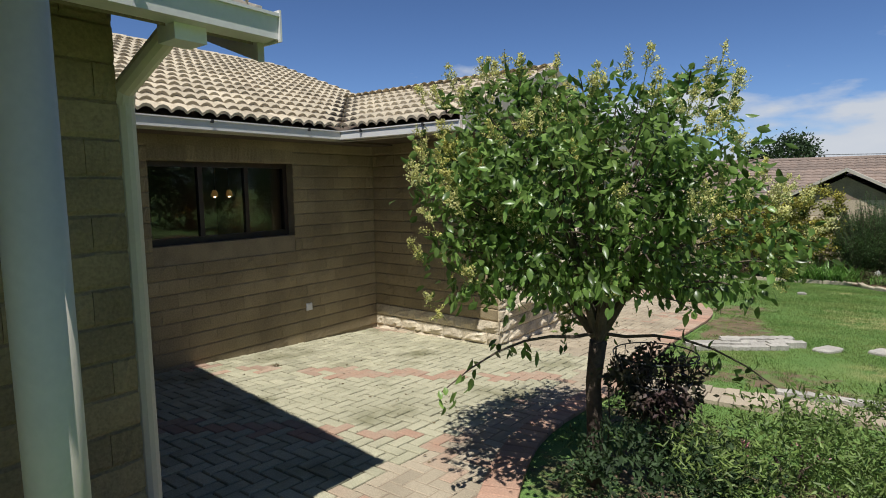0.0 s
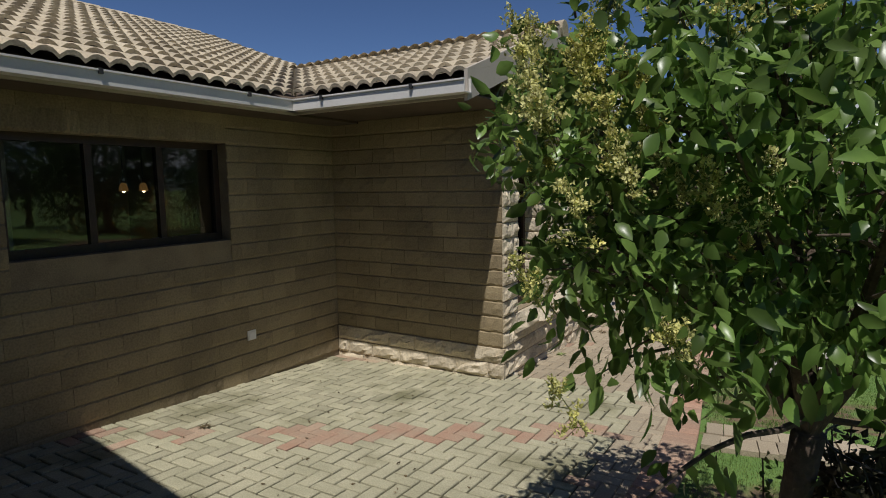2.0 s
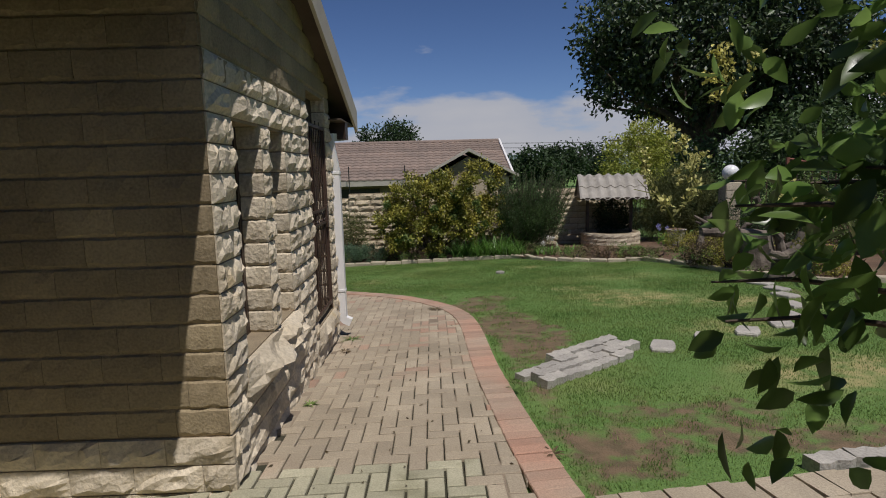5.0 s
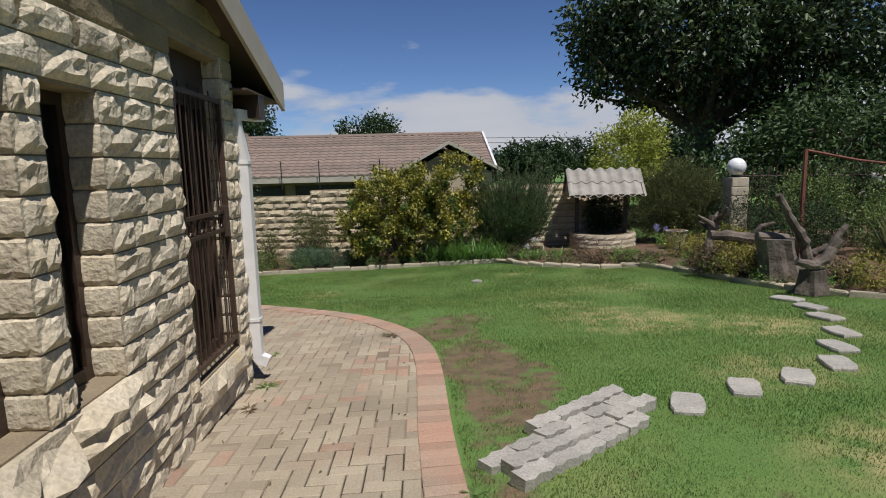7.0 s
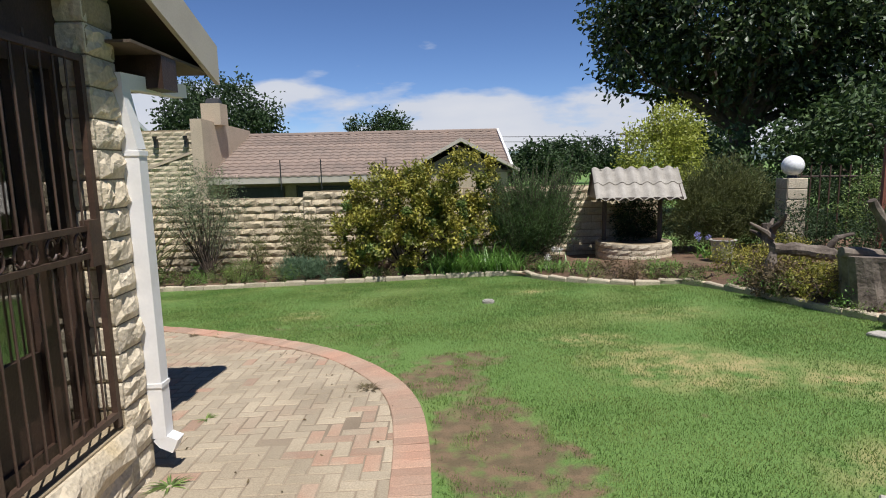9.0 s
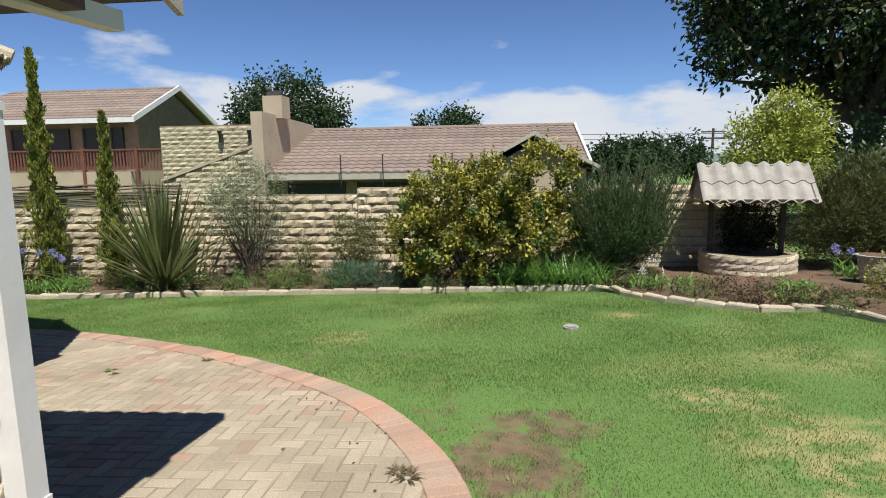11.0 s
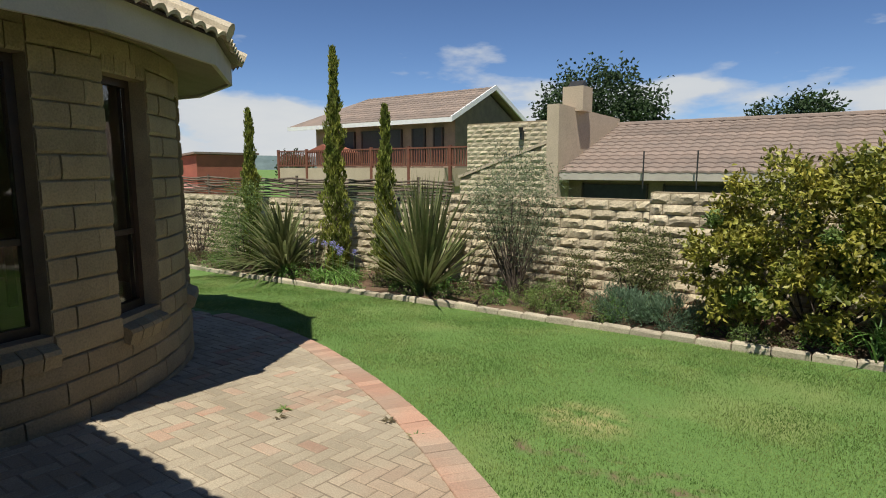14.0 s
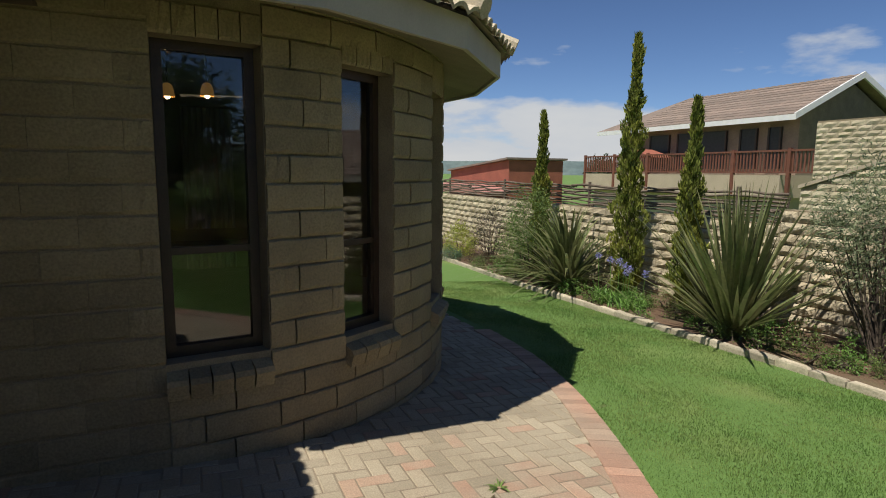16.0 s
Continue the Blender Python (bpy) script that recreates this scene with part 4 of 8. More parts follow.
M["amber"], M["bulb"] = glow("amber_glass", (0.70, 0.36, 0.10), 0.16), glow("warm_bulb", (1.0, 0.72, 0.38), 14.0)
for p in ((-8.0, 10.47, 1.62), (-8.0, 10.76, 1.64), (-9.0, 11.9, 1.6)):
    pendant(*p, 2.0 - p[2])
for p in ((-8.6, 5.10, 1.50), (-8.6, 5.36, 1.50)):
    pendant(*p, 2.2 - p[2])


def dining_table(x, y):
    t = thing("dining_table", (x, y, -0.3), "dark polished timber dining table in the bay room", "table")
    part("tabletop", Geo().box((-0.5, -0.9, 0.72), (0.5, 0.9, 0.76)), M["dark_wood"], t)
    for sx in (-0.42, 0.42):
        for sy in (-0.8, 0.8):
            part("leg", Geo().box((sx - 0.035, sy - 0.035, 0), (sx + 0.035, sy + 0.035, 0.72)), M["dark_wood"], t)


dining_table(-8.4, 10.7)


def curtain(x0, y0, x1, y1, z0, z1):
    g = Geo()
    n = 28
    a, b = Vector((x0, y0)), Vector((x1, y1))
    s = (b - a).normalized().orthogonal()
    pts = [a.lerp(b, k / n) + s * 0.03 * math.sin(k * 1.9) for k in range(n + 1)]
    for p, q in zip(pts, pts[1:]):
        g.add([(p.x, p.y, z0), (q.x, q.y, z0), (q.x, q.y, z1), (p.x, p.y, z1)], [(0, 1, 2, 3)])
    ob = part("curtain", g, M["curtain"])
    tagged(ob, "pale gathered curtain hanging beside the window", "curtain", "curtains")


curtain(-9.3, 12.6, -9.9, 12.75, -0.25, 1.8)
curtain(-10.9, 10.5, -10.9, 11.1, -0.25, 1.8)
curtain(XA - 0.36, WIN_A[0] - 0.2, XA - 0.36, WIN_A[0] + 0.18, 0.7, 1.95)
curtain(XC - 0.36, 7.0, XC - 0.36, 7.15, 0.0, 1.7)

# reveals of the slit windows and of the door, block by block
for w in (WIN_1, WIN_2, DOOR):
    host = wall_c
    lay(host, "reveal_block", courses(XC - 0.165, XC + 0.012, Z0 + 6 * COURSE if w is not DOOR else Z0 + 4 * COURSE, w[3], [], 0.5, 11), SAWN_LIT, 0.30, TO_MY(w[1]), rnd, 0.004)


# ---------------------------------------------------------------- door and security gate
def build_door():
    d = thing("door_1", (XC - 0.16, DOOR[0], DOOR[2]), "dark timber and glass door behind the security gate", "door", "", "structure")
    w, h = DOOR[1] - DOOR[0], DOOR[3] - DOOR[2]
    f = Geo()
    f.box((-0.04, 0, 0), (0.04, 0.09, h)).box((-0.04, w - 0.09, 0), (0.04, w, h)).box((-0.04, 0.09, h - 0.34), (0.04, w - 0.09, h)).box((-0.04, 0.09, 0), (0.04, w - 0.09, 0.09)).box((-0.04, 0.52, 0.09), (0.04, 0.62, h - 0.34))
    part("door_frame", f, M["dark_wood"], d)
    part("kick_panel", Geo().box((-0.02, 0.09, 0.09), (0.02, 0.52, 0.52)), M["dark_wood"], d)
    for a, b, c in ((0.09, 0.52, 0.52), (0.62, w - 0.09, 0.09)):
        p = part("pane", Geo().box((-0.004, a, c), (0.004, b, h - 0.34)), M["film_glass"], d)
        p.visible_shadow = False
    gate = thing("security_gate", (XC - 0.015, DOOR[0] + 0.02, DOOR[2] + 0.02), "brown painted iron security gate with scrollwork, closed", "gate")
    gw, gh = w - 0.04, 1.82
    part("gate_frame", Geo().box((-0.015, 0, 0), (0.015, 0.03, gh)).box((-0.015, gw - 0.03, 0), (0.015, gw, gh)).box((-0.015, 0.03, gh - 0.03), (0.015, gw - 0.03, gh)).box((-0.015, 0.03, 0.05), (0.015, gw - 0.03, 0.08)), M["iron"], gate)
    part("gate_rail", Geo().box((-0.014, 0.03, 0.88), (0.014, gw - 0.03, 0.905)).box((-0.014, 0.03, 1.01), (0.014, gw - 0.03, 1.035)), M["iron"], gate)
    n = 8
    for k in range(n):
        y = 0.03 + (k + 1) * (gw - 0.06) / (n + 1)
        part("gate_bar", Geo().tube([(0, y, 0.08), (0, y, 0.88)], 0.0055, 6), M["iron"], gate)
        part("gate_bar", Geo().tube([(0, y, 1.035), (0, y, gh - 0.03 if k % 2 else gh + 0.04)], 0.0055, 6), M["iron"], gate)
    for k in range(4):
        y = 0.03 + (k + 0.5) * (gw - 0.06) / 4
        for s in (-1, 1):
            c = [(0, y + s * 0.035 + 0.032 * math.cos(a) * s, 0.957 + 0.045 * math.sin(a)) for a in np.linspace(-2.6, 2.6, 12)]
            part("scroll", Geo().tube(c, 0.006, 5), M["iron"], gate)
    part("lock", Geo().box((-0.02, gw - 0.11, 0.84), (0.025, gw - 0.03, 1.06)), M["iron"], gate)
    step = rock_mesh(91, 0.98, 0.19, 0.09, M["rock"], 8, 3)
    ob = new("door_sill", step)
    ob.matrix_world = TO_X(XC) @ Matrix.Translation(((DOOR[0] + DOOR[1]) / 2, 0, DOOR[2] - 0.2))
    tagged(ob, "rough-hewn sandstone door sill", "sill", "", "structure")


build_door()


# ---------------------------------------------------------------- downpipes
def box_pipe(geo, points, w):
    """A square pipe bent through the points."""
    pts = [Vector(p) for p in points]
    vs, fs = [], []
    for i, p in enumerate(pts):
        d = (pts[min(i + 1, len(pts) - 1)] - pts[max(i - 1, 0)]).normalized()
        a = Vector((1, 0, 0)) if abs(d.x) < 0.9 else Vector((0, 1, 0))
        b = d.cross(a).normalized()
        a = b.cross(d).normalized()
        for s, t in ((-1, -1), (1, -1), (1, 1), (-1, 1)):
            vs.append(tuple(p + a * s * w / 2 + b * t * w / 2))
    for i in range(len(pts) - 1):
        for k in range(4):
            q = (k + 1) % 4
            fs.append((i * 4 + k, i * 4 + q, (i + 1) * 4 + q, (i + 1) * 4 + k))
    fs += [(0, 1, 2, 3), tuple(range(len(vs) - 4, len(vs)))]
    return geo.add(vs, fs)


def downpipe_corner():
    x, y = -3.535, 9.055
    p = thing("downpipe", (x, y, -0.36), "white painted square metal downpipe strapped to the house corner", "downpipe")
    part("pipe", box_pipe(Geo(), [(0, 0, 0.05), (0, 0, 1.64)], 0.085), M["white"], p)
    part("offset", box_pipe(Geo(), [(0, 0, 1.64), (-0.04, -0.02, 1.93), (-0.04, -0.02, 2.0)], 0.083), M["white"], p)
    part("outlet", box_pipe(Geo(), [(-0.04, -0.06, 1.99), (-0.04, 0.72, 2.03)], 0.08), M["white"], p)
    part("shoe", box_pipe(Geo(), [(0.0, 0, 0.06), (0.02, 0.0, 0.03), (0.085, 0.0, 0.0)], 0.082), M["white"], p)
    for h in (0.36, 1.624):
        part("strap", Geo().box((-0.048, -0.048, h - 0.012), (0.048, 0.048, h + 0.012)), M["white"], p)


downpipe_corner()


# ---------------------------------------------------------------- wing beside the start, with its eave and pipes
def build_start_wing():
    xf, ye = -2.42, 1.04
    w = setting("wall_porch", Geo().box((-5.4, -5.0, -0.5), (xf, ye, 2.3)), M["mortar"], "sandstone block wall of the wing in shade", "wall")
    lay(w, "block", courses(-2.2, ye, -0.4, 2.28, [], 0.30, 21), SAWN, 0.30, TO_X(xf), rnd)
    near = setting("wall_porch_near", Geo().box((xf + 0.02, -5.0, -0.5), (-1.42, 0.16, 2.3)), M["mortar"], "nearer stretch of the shaded block wall", "wall")
    lay(near, "block", courses(-2.2, 0.16, -0.4, 2.28, [], 0.30, 22), SAWN, 0.30, TO_X(-1.42), rnd)
    r = Geo().prism([(-2.05, 2.27), (-5.5, 3.55), (-5.5, 3.45), (-2.05, 2.17)], -5.0, 1.42, "y")
    # nearer eave, its edge out of view and drawn out to shade the pipe
    r.prism([(-0.80, 2.20), (-2.3, 2.70), (-2.3, 2.6), (-0.80, 2.10)], -5.0, 0.42, "y")
    roof = setting("roof_porch", r, M["soffit"], "tiled roof edge of the wing", "roof")
    ca = math.hypot(1, 0.37)
    tiled(roof, slope_frame((-2.05, -0.4, 2.30), (0, 1, 0), (-1, 0, 0.37)), 1.6, 3.2 * ca, lambda u, v: True, 0.3)
    setting("verge_porch", Geo().prism([(-2.02, 2.10), (-2.02, 2.32), (-5.5, 3.62), (-5.5, 3.40)], 1.42, 1.45, "y"), M["fascia"], "painted barge board of the wing", "trim")
    gutter("gutter_porch", (-2.03, 1.45, 2.26), (-2.03, -3.0, 2.26), "white painted gutter of the wing")
    setting("gutter_end", Geo().box((-2.03, 1.45, 2.165), (-1.91, 1.458, 2.285)), M["gutter"], "white gutter stop end", "gutter")
    p = thing("downpipe", (xf - 0.02, ye + 0.035, level(xf, ye)), "cream painted downpipe on the block wall", "downpipe")
    part("pipe", Geo().tube([(0, 0, 0.03), (0, 0, 2.02)], 0.04, 12), M["cream"], p)
    part("offset", Geo().tube([(0, 0, 2.0), (0.02, 0.0, 2.06), (0.36, 0.05, 2.26)], 0.042, 12), M["cream"], p)
    part("outlet", Geo().box((0.33, -0.01, 2.18), (0.45, 0.11, 2.36)), M["white"], p)
    q = thing("downpipe", (-1.2, 0.36, level(-1.2, 0.36)), "cream painted round downpipe close beside the path", "downpipe")
    part("pipe", Geo().tube([(0, 0, 0.02), (0, 0, 1.93)], 0.052, 20), M["cream"], q, "", True)
    part("offset", Geo().tube([(0, 0, 1.92), (0.02, 0.01, 1.99), (0.22, 0.22, 2.16)], 0.05, 16), M["cream"], q, "", True)
    for h in (0.5,):
        part("clip", Geo().tube([(0, 0, h), (0, 0, h + 0.02)], 0.056, 20), M["cream"], q)


build_start_wing()

# small plate on the shaded wall
v = thing("vent_cover", (XA + 0.012, 4.5, 0.125), "small white plastic cover plate on the wall", "cover plate")
part("plate", Geo().box((0, -0.045, -0.045), (0.014, 0.045, 0.045)), M["white"], v)
part("lip", Geo().box((0.014, -0.03, -0.03), (0.02, 0.03, 0.03)), M["white"], v)


# ---------------------------------------------------------------- kerb, planting bed, boundary wall
KERB = [(-19.0, 16.2), (-15.0, 16.45), (-12.0, 16.36), (-9.0, 16.36), (-6.0, 16.38), (-3.0, 16.36), (-0.65, 16.34), (-0.2, 15.75), (0.35, 15.15), (1.1, 14.62), (1.8, 14.5), (2.25, 13.4), (2.5, 12.1), (2.9, 11.2), (3.6, 10.7), (6.0, 10.2), (10.0, 9.9)]
KX, KY = [k[0] for k in KERB], [k[1] for k in KERB]


def kerb_y(x):
    return float(np.interp(x, KX, KY))


def bed_z(x, y):
    d = y - kerb_y(x)
    return level(x, y) + 0.03 + 0.11 * smoothstep(0.1, 1.3, d) + 0.03 * noise.noise(Vector((x * 2, y * 2, 7)))


def build_bed():
    vs, fs, idx = [], [], {}
    s = 0.14
    for i in range(int(-20 / s), int(10 / s)):
        for j in range(int(9.8 / s), int(18.4 / s)):
            if (j + 0.5) * s < kerb_y((i + 0.5) * s) - 0.02:
                continue
            q = []
            for di, dj in ((0, 0), (1, 0), (1, 1), (0, 1)):
                k = (i + di, j + dj)
                if k not in idx:
                    idx[k] = len(vs)
                    x, y = k[0] * s, max(k[1] * s, kerb_y(k[0] * s))
                    vs.append((x, y, bed_z(x, y)))
                q.append(idx[k])
            fs.append(tuple(q))
    tagged(new("planting_bed", raw_mesh("planting_bed", vs, fs, M["soil"], True)), "raised brown soil bed behind the kerb", "flower bed", "", "structure")
    kerb = thing("kerb", (0, 0, 0), "irregular pale kerb stones edging the lawn", "kerb", "", "structure")
    kinds = [rock_mesh(s + 200, 0.36, 0.10, 0.03, M["kerb"], 4, 2) for s in range(6)]
    blocks = []
    for k in range(6):
        r = random.Random(300 + k)
        vs = [(sx * (0.186 - r.uniform(0, 0.015)), sy * (0.055 - r.uniform(0, 0.012)), z) for z in (-0.06, 0.045) for sx, sy in ((-1, -1), (1, -1), (1, 1), (-1, 1))]
        vs += [(sx * 0.155, sy * 0.04, 0.06 + r.uniform(-0.008, 0.008)) for sx, sy in ((-1, -1), (1, -1), (1, 1), (-1, 1))]
        fs = [(0, 1, 5, 4), (1, 2, 6, 5), (2, 3, 7, 6), (3, 0, 4, 7), (4, 5, 9, 8), (5, 6, 10, 9), (6, 7, 11, 10), (7, 4, 8, 11), (8, 9, 10, 11)]
        blocks.append(raw_mesh("kerb_stone", vs, fs, M["kerb"]))
    for x, y, wx, wy in spline(KERB, 0.37):
        if x > 5.5:
            continue
        ob = new("kerb_stone", rnd.choice(blocks))
        ob.parent = kerb
        ob.matrix_local = Matrix.Translation((x, y, level(x, y) + rnd.uniform(-0.012, 0.01))) @ Matrix.Rotation(math.atan2(wy, wx) + rnd.uniform(-0.06, 0.06), 4, "Z") @ Matrix.Rotation(rnd.uniform(-0.04, 0.04), 4, "X")


build_bed()

BW_Y = 17.9
BW_COURSE = 0.152


def build_boundary():
    spans = [(-26.0, -8.2, 0.36, 0.0), (-8.2, -4.68, 0.57, 0.0), (-4.68, 2.7, 0.69, -0.05)]
    g = Geo()
    for a, b, top, dy in spans:
        g.box((a + 0.004, BW_Y + dy + 0.004, -1.6), (b, BW_Y + 0.24, top))
    # stair-stepped buttress up to the neighbour
    wall = setting("boundary_wall", g, M["mortar"], "garden boundary wall of rock-faced sandstone blocks", "wall")
    rocks = [rock_mesh(s + 400, 0.36, BW_COURSE - 0.014, 0.05, M["boundary"], 5, 3) for s in range(9)]
    rocks_far = [rock_mesh(s + 420, 0.36, BW_COURSE - 0.014, 0.05, M["boundary_far"], 4, 3) for s in range(6)]
    joined = Geo()
    for a, b, top, dy in spans:
        n = int((top + 1.45) / BW_COURSE)
        foot = top - n * BW_COURSE
        for u, v, l in courses(a, b, foot, top, [], 0.38, 31, BW_COURSE):
            m = TO_MY(BW_Y + dy) @ Matrix.Translation((u, 0, v)) @ Matrix.Diagonal(((l - 0.01) / 0.36, 1, 1, 1))
            if -9.6 < u < -3.4 and v > -1.3:
                ob = new("rock_block", rnd.choice(rocks))
                ob.parent = wall
                ob.matrix_local = m
            else:
                me = rnd.choice(rocks_far)
                joined.add([tuple(m @ Vector(p.co)) for p in me.vertices], [tuple(p.vertices) for p in me.polygons])
    ob = new("rock_blocks", raw_mesh("rock_blocks", joined.v, joined.f, M["boundary_far"]))
    ob.parent = wall
    tagged(ob, "", "", "", "stuff")


build_boundary()


def pole_fence():
    f = thing("pole_fence", (-14.0, BW_Y + 0.12, 0.36), "weathered horizontal pole fence on top of the wall", "fence")
    r = random.Random(8)
    for k in range(5):
        x = -9.0 + k * 3.5
        part("post", Geo().tube([(x, 0, 0), (x, 0, 0.5)], 0.03, 7), M["latte"], f)
    for row in range(7):
        z = 0.05 + row * 0.062
        x = -11.5
        while x < 5.75:
            l = r.uniform(2.2, 3.6)
            e = min(x + l, 5.8)
            n = 7
            pts = [(x + (e - x) * i / n, r.uniform(-0.02, 0.02), z + 0.018 * math.sin(i * 1.7 + row) + r.uniform(-0.008, 0.008)) for i in range(n + 1)]
            part("pole", Geo().tube(pts, [0.022 + 0.006 * math.sin(i) for i in range(n + 1)], 6), M["latte"], f)
            x = e - 0.15 if e < 5.7 else 9.0


pole_fence()


# ---------------------------------------------------------------- wishing well
def wishing_well(x, y):
    z = level(x, y) + 0.02
    w = thing("wishing_well", (x, y, z), "round stone wishing well under a corrugated fibre-cement roof", "wishing well")
    ring = Geo()
    n = 28
    for k in range(n):
        a, b = 2 * math.pi * k / n, 2 * math.pi * (k + 1) / n
        vs = []
        for h in (0.0, 0.43):
            for r, t in ((0.70, a), (0.70, b), (0.52, b), (0.52, a)):
                vs.append((r * math.cos(t), r * math.sin(t), h))
        ring.add(vs, [(0, 1, 2, 3), (4, 5, 6, 7), (0, 1, 5, 4), (2, 3, 7, 6)])
    body = part("well_ring", welded(ring), M["mortar"], w)
    bricks = [rock_mesh(s + 500, 0.23, 0.098, 0.03, M["rock"], 4, 2) for s in range(6)]
    for row in range(4):
        m = 19
        for k in range(m):
            a = 2 * math.pi * (k + 0.5 * (row % 2)) / m
            ob = new("brick", rnd.choice(bricks))
            ob.parent = body
            ob.matrix_local = Matrix.Translation((0.70 * math.cos(a), 0.70 * math.sin(a), 0.015 + row * 0.106)) @ Matrix.Rotation(a + math.pi / 2, 4, "Z")
    part("soil", Geo().tube([(0, 0, 0.2), (0, 0, 0.36)], 0.53, 20), M["soil"], w)
    for sx in (-0.56, 0.50):
        part("post", Geo().tube([(sx, 0.02, 0.3), (sx, 0.02, 1.36), ], 0.045, 8), M["pole"], w)
    part("winding_beam", Geo().tube([(-0.58, 0.02, 1.26), (0.52, 0.02, 1.26)], 0.03, 8), M["pole"], w)
    # two corrugated slopes
    for side, nm in ((-1, "roof_sheet"), (1, "roof_sheet")):
        for step, (y0, z0, y1, z1) in enumerate(((0.62, 1.28, 0.28, 1.58), (0.32, 1.565, 0.0, 1.85))):
            nu, vs, fs = 56, [], []
            for t in (0, 1):
                for e in (0.0, -0.012):
                    for i in range(nu + 1):
                        u = i / nu
                        c = 0.026 * math.sin(u * 2 * math.pi * 7)
                        yy, zz = (y0 + (y1 - y0) * t), (z0 + (z1 - z0) * t)
                        vs.append((-0.82 + 1.62 * u, side * (yy + 0.6 * c + 0.6 * e), zz + c + e))
            k = nu + 1
            for i in range(nu):
                fs += [(i, i + 1, 2 * k + i + 1, 2 * k + i), (k + i, k + i + 1, 3 * k + i + 1, 3 * k + i), (i, i + 1, k + i + 1, k + i), (2 * k + i, 2 * k + i + 1, 3 * k + i + 1, 3 * k + i)]
            part(nm, raw_mesh("roof_sheet", vs, fs, M["fibre"], True), None, w)
    part("gable_board", Geo().prism([(-0.58, 1.28), (0.58, 1.28), (0.0, 1.80)], 0.74, 0.76, "x"), M["dark_wood"], w)
    part("gable_board", Geo().prism([(-0.58, 1.28), (0.58, 1.28), (0.0, 1.80)], -0.78, -0.76, "x"), M["dark_wood"], w)
    for e in (-0.6, 0.55):
        part("eave_beam", Geo().box((-0.78, e, 1.26), (0.76, e + 0.05, 1.31)), M["pole"], w)
    return w


well = wishing_well(1.93, 17.1)
well.rotation_euler.z = radians(-7)


# ---------------------------------------------------------------- globe lamp, fence, driftwood
def globe_lamp(x, y):
    z = level(x, y)
    l = thing("globe_lamp", (x, y, z), "white opal globe lamp on a sandstone gate pillar", "lamp")
    col = part("pillar", Geo().box((-0.17, -0.17, 0), (0.17, 0.17, 1.52)), M["mortar"], l)
    bl = smooth_mesh(77, 0.34, 0.19, M["kerb"])
    for k in range(8):
        for a in range(4):
            ob = new("block", bl)
            ob.parent = col
            ob.matrix_local = Matrix.Rotation(a * math.pi / 2, 4, "Z") @ Matrix.Translation((0, -0.172, k * 0.19))
    part("collar", Geo().tube([(0, 0, 1.52), (0, 0, 1.58)], [0.09, 0.07], 14), M["dark_metal"], l)
    bm = bmesh.new()
    bmesh.ops.create_uvsphere(bm, u_segments=24, v_segments=16, radius=0.185)
    me = bpy.data.meshes.new("globe")
    bm.to_mesh(me)
    bm.free()
    me.materials.append(M["globe"])
    me.polygons.foreach_set("use_smooth", [True] * len(me.polygons))
    ob = part("globe", me, None, l)
    ob.location = (0, 0, 1.74)


globe_lamp(4.45, 16.2)


def palisade(x0, y0, x1, y1, n, h, name="palisade_fence"):
    f = thing(name, (x0, y0, level(x0, y0)), "rusty brown steel palisade fence at the garden edge", "fence")
    for k in range(n + 1):
        t = k / n
        x, y = (x1 - x0) * t, (y1 - y0) * t
        part("picket", Geo().box((x - 0.012, y - 0.006, 0.0), (x + 0.012, y + 0.006, h)), M["iron"], f)
    for z in (0.25, h - 0.2):
        part("rail", Geo().tube([(0, 0.012, z), (x1 - x0, y1 - y0 + 0.012, z)], 0.018, 6), M["iron"], f)


palisade(4.7, 16.6, 9.5, 13.2, 40, 1.75)
palisade(5.4, 14.6, 8.6, 12.4, 36, 0.85, "picket_fence")


def branch(geo, p, d, length, r, rng, bend=0.25, n=6, sides=7, tip=0.35):
    pts, rad = [Vector(p)], [r]
    d = Vector(d).normalized()
    for i in range(n):
        d = (d + Vector((rng.uniform(-1, 1), rng.uniform(-1, 1), rng.uniform(-0.7, 0.9))) * bend).normalized()
        pts.append(pts[-1] + d * length / n)
        rad.append(r * (1 - (1 - tip) * (i + 1) / n))
    geo.tube(pts, rad, sides)
    return pts, d


